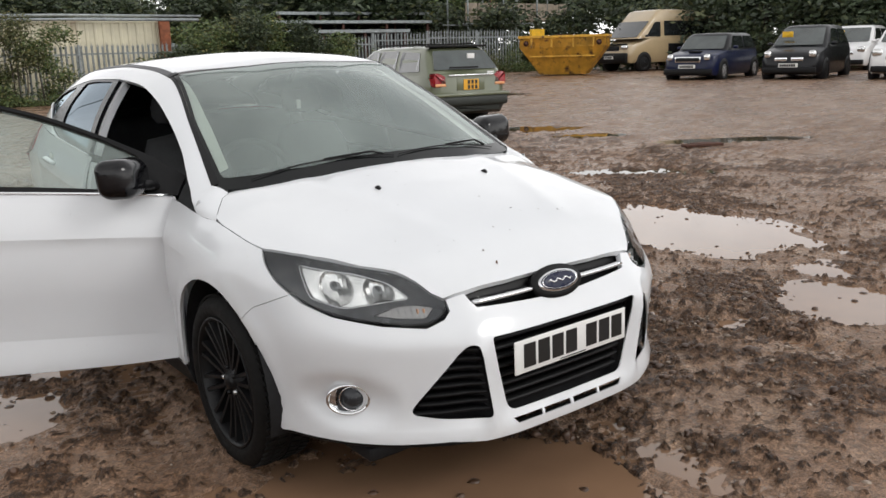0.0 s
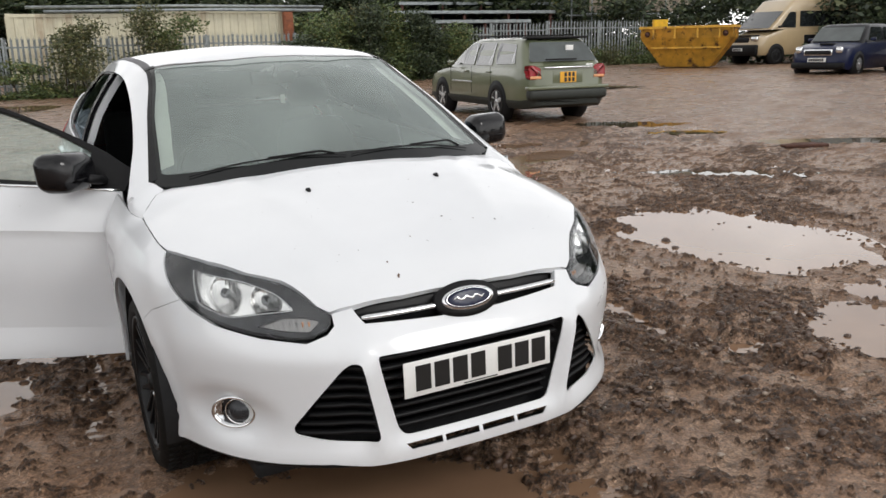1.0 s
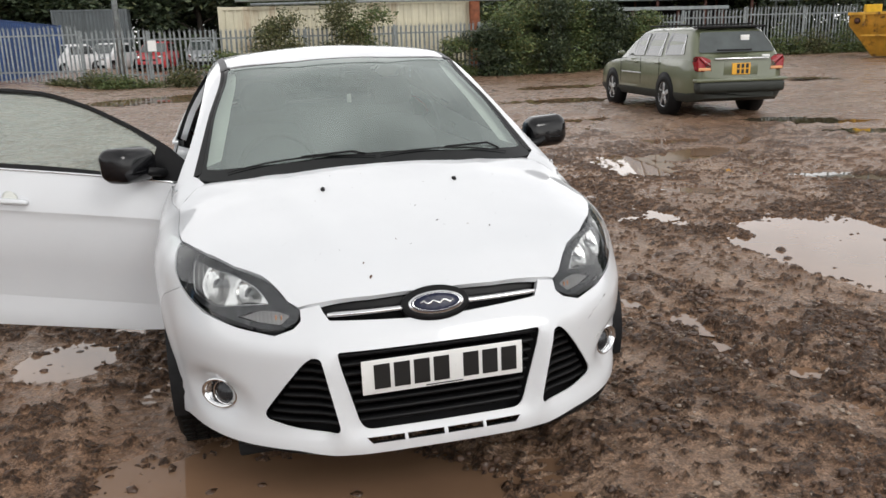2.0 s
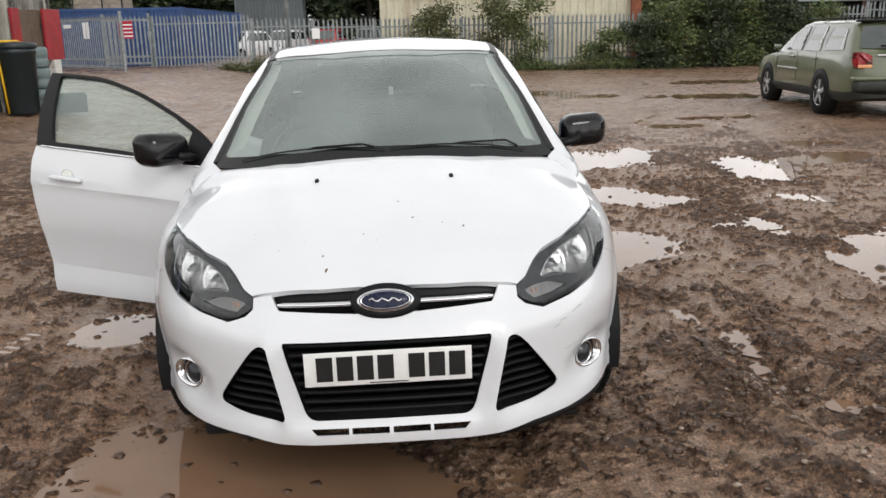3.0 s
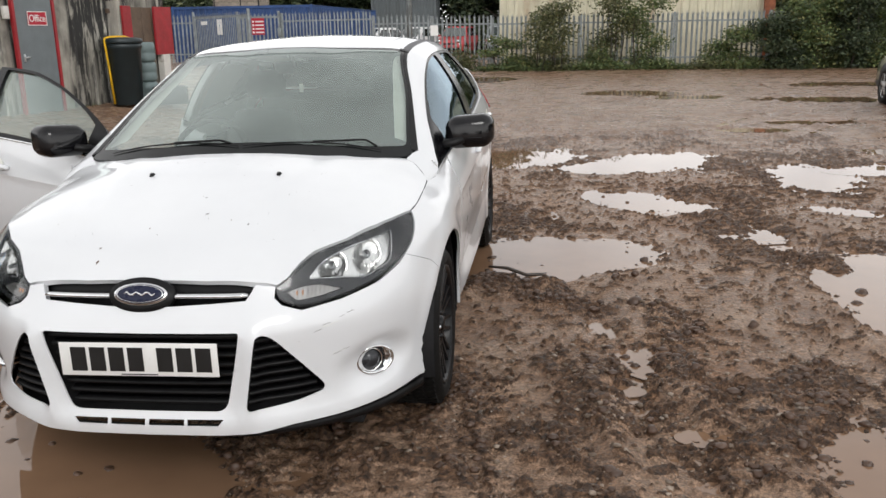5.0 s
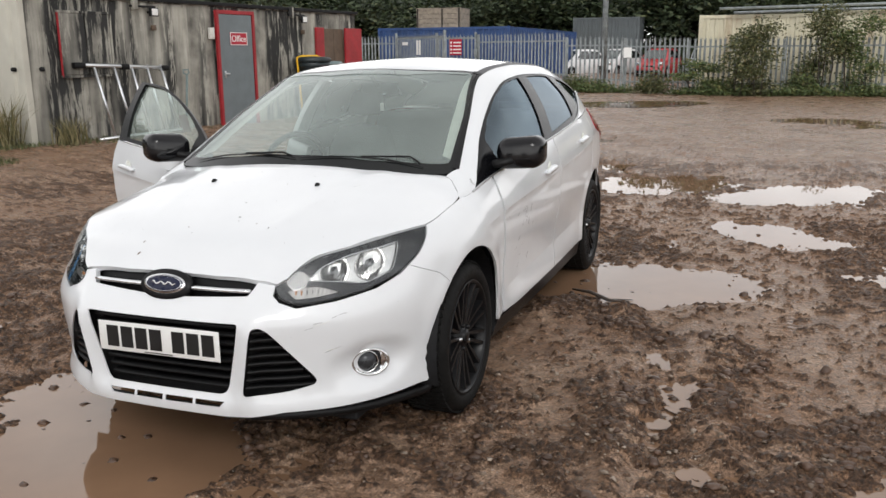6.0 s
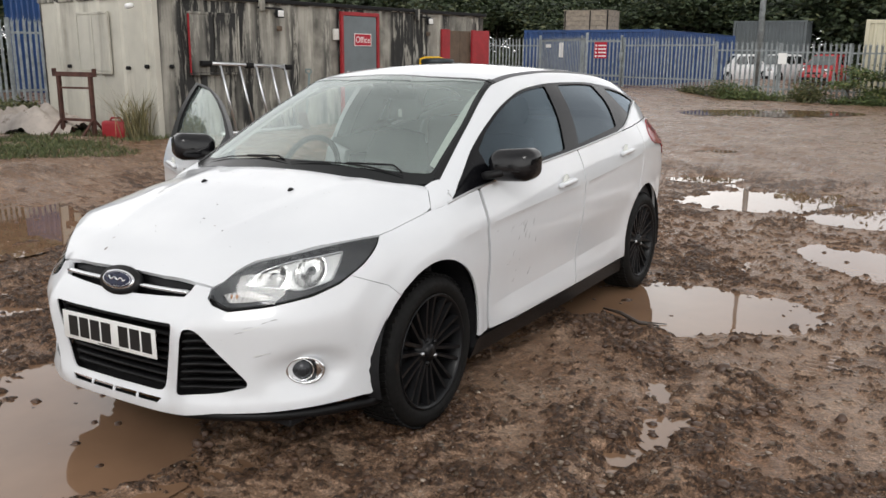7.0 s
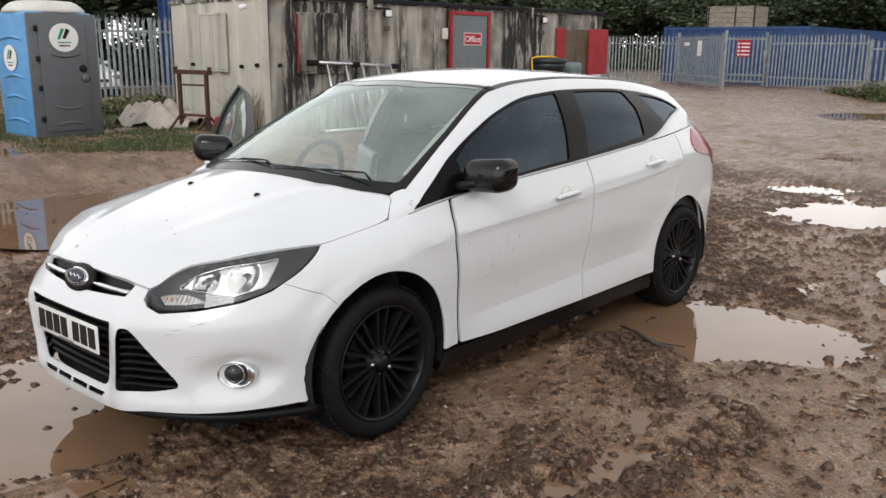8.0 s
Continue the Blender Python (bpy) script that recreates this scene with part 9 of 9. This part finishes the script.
    # cowl, wipers, washer jets
    cowl = skin([(-0.66, 1.095), (-0.45, 1.04), (-0.25, 1.008), (0, 1.0), (0.25, 1.008), (0.45, 1.04), (0.66, 1.095), (0.66, 1.12), (0.45, 1.09), (0, 1.05), (-0.45, 1.09), (-0.66, 1.12)], lambda x, y: Vector((x, y, bonnet_top(x, min(y, 1.1)).z - 0.012 + (y - 1.0) * 0.1)), step=0.04, gap=0, lip=0.0)
    part("cowl", cowl, BLACK_PLASTIC, car)

    def on_screen(x, y, lift):
        k = 0.0
        lo_, hi_ = 0.0, 0.45
        for _ in range(24):
            k = (lo_ + hi_) / 2
            if shell(y, 1 - k).x < abs(x):
                lo_ = k
            else:
                hi_ = k
        p = shell(y, 1 - k, 1 if x >= 0 else -1)
        return Vector((x, y, p.z + lift))
    for x0, x1, y0, y1 in ((-0.60, 0.0, 1.090, 1.006), (0.02, 0.59, 1.006, 1.086)):
        pts = [on_screen(x0 + (x1 - x0) * i / 12, y0 + (y1 - y0) * i / 12 + 0.01 * math.sin(math.pi * i / 12), 0.007) for i in range(13)]
        wp = part("wiper", tube(pts, 0.0034, 6, taper=[0.5, 0.7] + [1.0] * 9 + [0.7, 0.5]), BLACK_PLASTIC, car, "black wiper blade and arm")
        xe = (x0 + x1) / 2 + 0.26
        ye = 1.0 + 0.11 * (xe / 0.66) ** 2 + 0.03
        ends = (pts[6] + Vector((0, 0, 0.004)), on_screen(xe - 0.05, ye + 0.012, 0.010), on_screen(xe, ye, 0.002))
        part("wiper_arm", tube(ends, 0.0045, 6), BLACK_PLASTIC, wp)
    for sg in (1, -1):
        p = bonnet_top(sg * 0.256, 0.736)
        j = blob([[(p.x + dx * k, p.y + dy, p.z - 0.006 + dz) for dx, dz in ((-0.011, 0), (0.011, 0), (0.008, h), (-0.008, h))] for dy, k, h in ((-0.014, 0.7, 0.010), (0.0, 1, 0.020), (0.018, 0.8, 0.012))], 1)
        part("washer_jet", j, BLACK_PLASTIC, car)
    # stone chips
    rnd = random.Random(4)
    spots = [(-0.185, 0.150, 0.011), (0.10, 0.40, 0.010), (-0.07, 0.30, 0.006), (0.20, 0.36, 0.006), (0.05, 0.52, 0.008), (0.27, 0.33, 0.006), (-0.20, 0.2, 0.006)]
    spots += [(rnd.uniform(-0.5, 0.5), rnd.uniform(0.2, 0.9), rnd.uniform(0.0018, 0.0038)) for _ in range(30)]
    for x, y, r in spots:
        if abs(x) > bonnet_w(y) - 0.05:
            continue
        bm = bmesh.new()
        a0 = rnd.uniform(0, 6)
        ring = []
        for k in range(7):
            rr = r * rnd.uniform(0.4, 1.0) * (1 if k % 3 else 0.5)
            q = bonnet_top(x + math.cos(a0 + k * 0.9) * rr, y + math.sin(a0 + k * 0.9) * rr)
            ring.append(bm.verts.new(q + Vector((0, 0, 0.0012))))
        bm.faces.new(ring)
        part("stone_chip", bm, SCUFF if rnd.random() < 0.75 else RUST_CHIP, car)
    # scratches on wing and door, scuffs on the bumper corner
    for _ in range(20):
        y, z = rnd.gauss(1.62, 0.08), rnd.gauss(0.64, 0.12)
        if not 1.36 < y < 2.3 or not 0.3 < z < 0.8:
            continue
        L, a = rnd.uniform(0.008, 0.04), rnd.uniform(0.2, 1.4)
        pts = [at_y(y + L * (i / 3 - 0.5) * math.cos(a), z + L * (i / 3 - 0.5) * math.sin(a) + rnd.uniform(-0.002, 0.002)) + Vector((0.0012, 0, 0)) for i in range(4)]
        part("scratch", tube(pts, 0.0004, 4), SCUFF, car)
    for x, z, L, t in ((0.585, 0.57, 0.05, 0.0014), (0.55, 0.557, 0.025, 0.001), (0.605, 0.47, 0.05, 0.0014), (0.64, 0.596, 0.02, 0.0016), (0.575, 0.574, 0.028, 0.001), (0.618, 0.59, 0.014, 0.0012), (0.60, 0.466, 0.024, 0.001), (0.625, 0.474, 0.018, 0.0012)):
        pts = [flank(*fx(x + L * (i / 5 - 0.5), z + 0.25 * L * (i / 5 - 0.5) + rnd.uniform(-0.002, 0.002))) + Vector((0.0005, -0.0008, 0)) for i in range(6)]
        part("scuff", tube(pts, t * 0.6, 4, taper=[0.3, 1, 0.7, 1, 0.8, 0.3]), SCUFF if L < 0.03 else LINER, car)
    build_cabin(car)
    build_open_door(car)
    return car


def build_cabin(car):
    """What shows through the glass: floor, bulkhead, dashboard, wheel, seats, mirror, liners."""
    part("floor_pan", block(1.46, 2.9, 0.06, 0.01, (0, 2.55, 0.2)), INTERIOR, car)
    part("underbody", block(1.30, 3.9, 0.05, 0.01, (0, 2.2, 0.17)), BLACK_TRIM, car)
    part("engine_cover", block(1.1, 0.82, 0.36, 0.08, (0, 0.62, 0.22)), BLACK_TRIM, car)
    part("bulkhead", block(1.40, 0.05, 0.70, 0.01, (0, 1.12, 0.22)), INTERIOR, car)
    for sg in (1, -1):
        for y0, y1 in (((1.40, 3.9),) if sg > 0 else ((2.42, 3.9),)):
            part("inner_panel", block(0.04, y1 - y0, 0.62, 0.015, (sg * 0.80, (y0 + y1) / 2, 0.28)), INTERIOR, car)
        part("pillar_liner", skin([(1.22, 0.50), (1.5, 0.51), (1.95, 0.51), (3.9, 0.52), (3.9, 0.60), (2.0, 0.60), (1.93, 0.655), (1.5, 0.672), (1.24, 0.668)], side_shell(sg), step=0.08, gap=0, lip=0, out=-0.035), LINER, car, "pale grey pillar lining")
        bp = skin([(2.36, 0.02), (2.40, 0.5), (2.52, 0.5), (2.50, 0.02)], side_shell(sg), step=0.06, gap=0, lip=0.03, out=-0.02)
        part("b_pillar", bp, BLACK_GLOSS if sg > 0 else WHITE, car)
        if sg < 0:
            part("b_post", skin([fy(2.34, 0.25), fy(2.40, 0.25), fy(2.40, 1.0), fy(2.34, 1.0)], lambda s, z: flank(-s, z), step=0.05, gap=0, lip=0.14, out=-0.02), WHITE, car)
            part("a_post", skin([fy(1.24, 0.27), fy(1.335, 0.27), fy(1.325, 0.9), fy(1.24, 0.9)], lambda s, z: flank(-s, z), step=0.05, gap=0, lip=0.10, out=-0.05), WHITE, car)
            part("inner_sill", block(0.10, 1.1, 0.12, 0.02, (-0.80, 1.86, 0.22)), WHITE, car)
    part("headlining", skin([(1.84, -0.36), (3.9, -0.36), (3.9, 0.36), (1.84, 0.36)], top_shell, step=0.12, gap=0, lip=0, out=-0.035), SEAT_CLOTH, car, "grey roof lining")
    dash = blob([[(x, 1.10, 0.70), (x, 1.14 + 0.02 * (1 - abs(x)), 0.965 + 0.03 * (1 - x * x)), (x, 1.35, 0.985), (x, 1.50, 0.93), (x, 1.48, 0.66)] for x in (-0.70, -0.45, -0.2, 0.0, 0.2, 0.45, 0.70)], 1)
    part("dashboard", dash, INTERIOR, car, "charcoal dashboard")
    whl = tube([(-0.36 + 0.185 * math.cos(a), 0, 0.185 * math.sin(a)) for a in [2 * math.pi * i / 32 for i in range(32)]], 0.016, 8, True)
    m = Matrix.Translation((-0.36, 1.58, 0.92)) @ Matrix.Rotation(radians(-24), 4, "X") @ Matrix.Translation((0.36, 0, 0))
    sw = part("steering_wheel", whl, BLACK_PLASTIC, car, "black steering wheel", m=m)
    part("airbag_pad", block(0.16, 0.04, 0.12, 0.02, (-0.36, 0.01, -0.06)), BLACK_PLASTIC, sw)
    for x, z, sx in ((-0.45, 0.0, 0.18), (-0.27, 0.0, 0.18), (-0.36, -0.1, 0.04)):
        part("spoke", block(sx * 0.9, 0.015, 0.03 if sx > 0.1 else 0.16, 0.006, (x, 0.0, z - (0.015 if sx > 0.1 else 0.08))), BLACK_PLASTIC, sw)
    for x in (-0.37, 0.37):
        seat = part("front_seat", blob([[(x - 0.25, 1.75, 0.48), (x + 0.25, 1.75, 0.48), (x + 0.25, 1.78, 0.60), (x - 0.25, 1.78, 0.60)], [(x - 0.26, 2.0, 0.44), (x + 0.26, 2.0, 0.44), (x + 0.26, 2.0, 0.58), (x - 0.26, 2.0, 0.58)], [(x - 0.26, 2.28, 0.42), (x + 0.26, 2.28, 0.42), (x + 0.26, 2.28, 0.58), (x - 0.26, 2.28, 0.58)]], 1), SEAT_CLOTH, car, "dark grey cloth front seat")
        part("seat_base", block(0.42, 0.5, 0.26, 0.03, (x, 2.03, 0.22)), INTERIOR, seat)
        part("backrest", blob([[(x - 0.25, 2.22, 0.52), (x + 0.25, 2.22, 0.52), (x + 0.25, 2.36, 0.52), (x - 0.25, 2.36, 0.52)], [(x - 0.26, 2.30, 0.80), (x + 0.26, 2.30, 0.80), (x + 0.26, 2.44, 0.80), (x - 0.26, 2.44, 0.80)], [(x - 0.22, 2.42, 1.10), (x + 0.22, 2.42, 1.10), (x + 0.22, 2.52, 1.10), (x - 0.22, 2.52, 1.10)]], 1), SEAT_CLOTH, seat)
        part("headrest", blob([[(x - 0.13, 2.45, 1.13), (x + 0.13, 2.45, 1.13), (x + 0.13, 2.54, 1.13), (x - 0.13, 2.54, 1.13)], [(x - 0.13, 2.47, 1.22), (x + 0.13, 2.47, 1.22), (x + 0.13, 2.56, 1.22), (x - 0.13, 2.56, 1.22)], [(x - 0.10, 2.49, 1.30), (x + 0.10, 2.49, 1.30), (x + 0.10, 2.56, 1.30), (x - 0.10, 2.56, 1.30)]], 1), SEAT_CLOTH, seat)
    rear = part("rear_seat", block(1.3, 0.5, 0.3, 0.06, (0, 2.95, 0.26)), SEAT_CLOTH, car)
    part("rear_backrest", block(1.3, 0.16, 0.62, 0.06, (0, 3.25, 0.5), m=None), SEAT_CLOTH, rear)
    # dark panels, added unseen to close the bright view out through the tail
    part("parcel_shelf", block(1.26, 0.55, 0.02, 0.004, (0, 3.62, 1.08)), INTERIOR, car)
    part("tailgate_lining", block(1.0, 0.03, 0.52, 0.004, (0, 4.08, 0.62)), INTERIOR, car)
    mir = part("interior_mirror", blob([[(x, 1.90 + 0.02 * abs(x), 1.29), (x, 1.93, 1.29), (x, 1.93, 1.355), (x, 1.90, 1.355)] for x in (-0.11, -0.09, 0.09, 0.11)], 1), BLACK_PLASTIC, car)
    part("air_freshener", block(0.022, 0.005, 0.042, 0.002, (0.03, 1.88, 1.20)), LINER, mir, "pale card hanging from the mirror")
    part("mirror_stem", tube([(0, 1.82, 1.385), (0, 1.90, 1.33)], 0.012, 8), BLACK_PLASTIC, mir)


def build_open_door(car):
    """The driver's door, swung out on its front hinges."""
    hinge = Vector((-0.845, 1.36, 0))
    m = Matrix.Translation(hinge) @ Matrix.Rotation(radians(DOOR_OPEN), 4, "Z") @ Matrix.Translation(-hinge)
    fd, _ = door_panels(car, -1)
    to = (lambda s, z: flank(-s, z))
    door = part("driver_door", skin(fd, to, step=0.022, lines=flank_creases(1.30, 2.40)), WHITE, car, "white driver's door standing open", m=m)
    sur = [(1.315, 0.004), (1.28, 0.45), (1.4, 0.49), (1.7, 0.49), (2.1, 0.49), (2.42, 0.49), (2.375, 0.004)]
    pane = fillet([(*p, 0.02) for p in [(1.455, 0.04), (1.455, 0.43), (1.6, 0.462), (1.85, 0.472), (2.35, 0.474), (2.27, 0.035)]], 2)
    part("window_frame", skin(sur, side_shell(-1), [pane], step=0.035, gap=0, lip=0.05, hole_lip=0.02, out=-0.003), BLACK_PLASTIC, door, "black door window frame")
    g = part("door_window", skin(pane, side_shell(-1), step=0.06, gap=-0.006, lip=0, out=-0.02), DOOR_GLASS, door, "lightly tinted door window")
    g.visible_shadow = False
    part("door_card", skin(fd, lambda s, z: flank(-s, z) + Vector((0.085, 0, 0)), step=0.06, gap=0.01, lip=0), INTERIOR, door, "charcoal inner door card")
    part("door_edge", skin([fy(2.33, 0.285), fy(2.348, 0.285), fy(2.385, 0.85), fy(2.365, 1.0), fy(2.345, 1.0)], lambda s, z: flank(-s, z) + Vector((0.0, 0, 0)), step=0.03, gap=0, lip=0.085), WHITE, door)
    part("belt_moulding", tube([shell(1.33 + 0.1 * i, 0.0, -1) + Vector((-0.003, 0, 0)) for i in range(11)], 0.006, 6), CHROME, door)
    y, z = 2.135, 0.872
    h0 = at_y(y, z, -1)
    hb = blob([[(h0.x - dx, y + dy, z + dz * k + dy * 0.06) for dx, dz in ((-0.004, -0.017), (0.030, -0.013), (0.030, 0.013), (-0.004, 0.017))] for dy, k in ((-0.10, 0.5), (-0.085, 0.9), (0.0, 1.0), (0.085, 0.9), (0.10, 0.5))], 1)
    part("door_handle", hb, WHITE, door, "white pull door handle")
    cup = lathe([(0.0, -0.004), (0.03, -0.003), (0.046, -0.0005)], 24, "x")
    bmesh.ops.translate(cup, vec=(h0.x + 0.001, y, z), verts=cup.verts)
    part("handle_cup", cup, LINER, door)
    build_mirror(door, -1)
    part("check_strap", block(0.02, 0.16, 0.03, 0.005, (-0.80, 1.40, 0.6)), BLACK_TRIM, door)


DOOR_OPEN = 62
build_car()
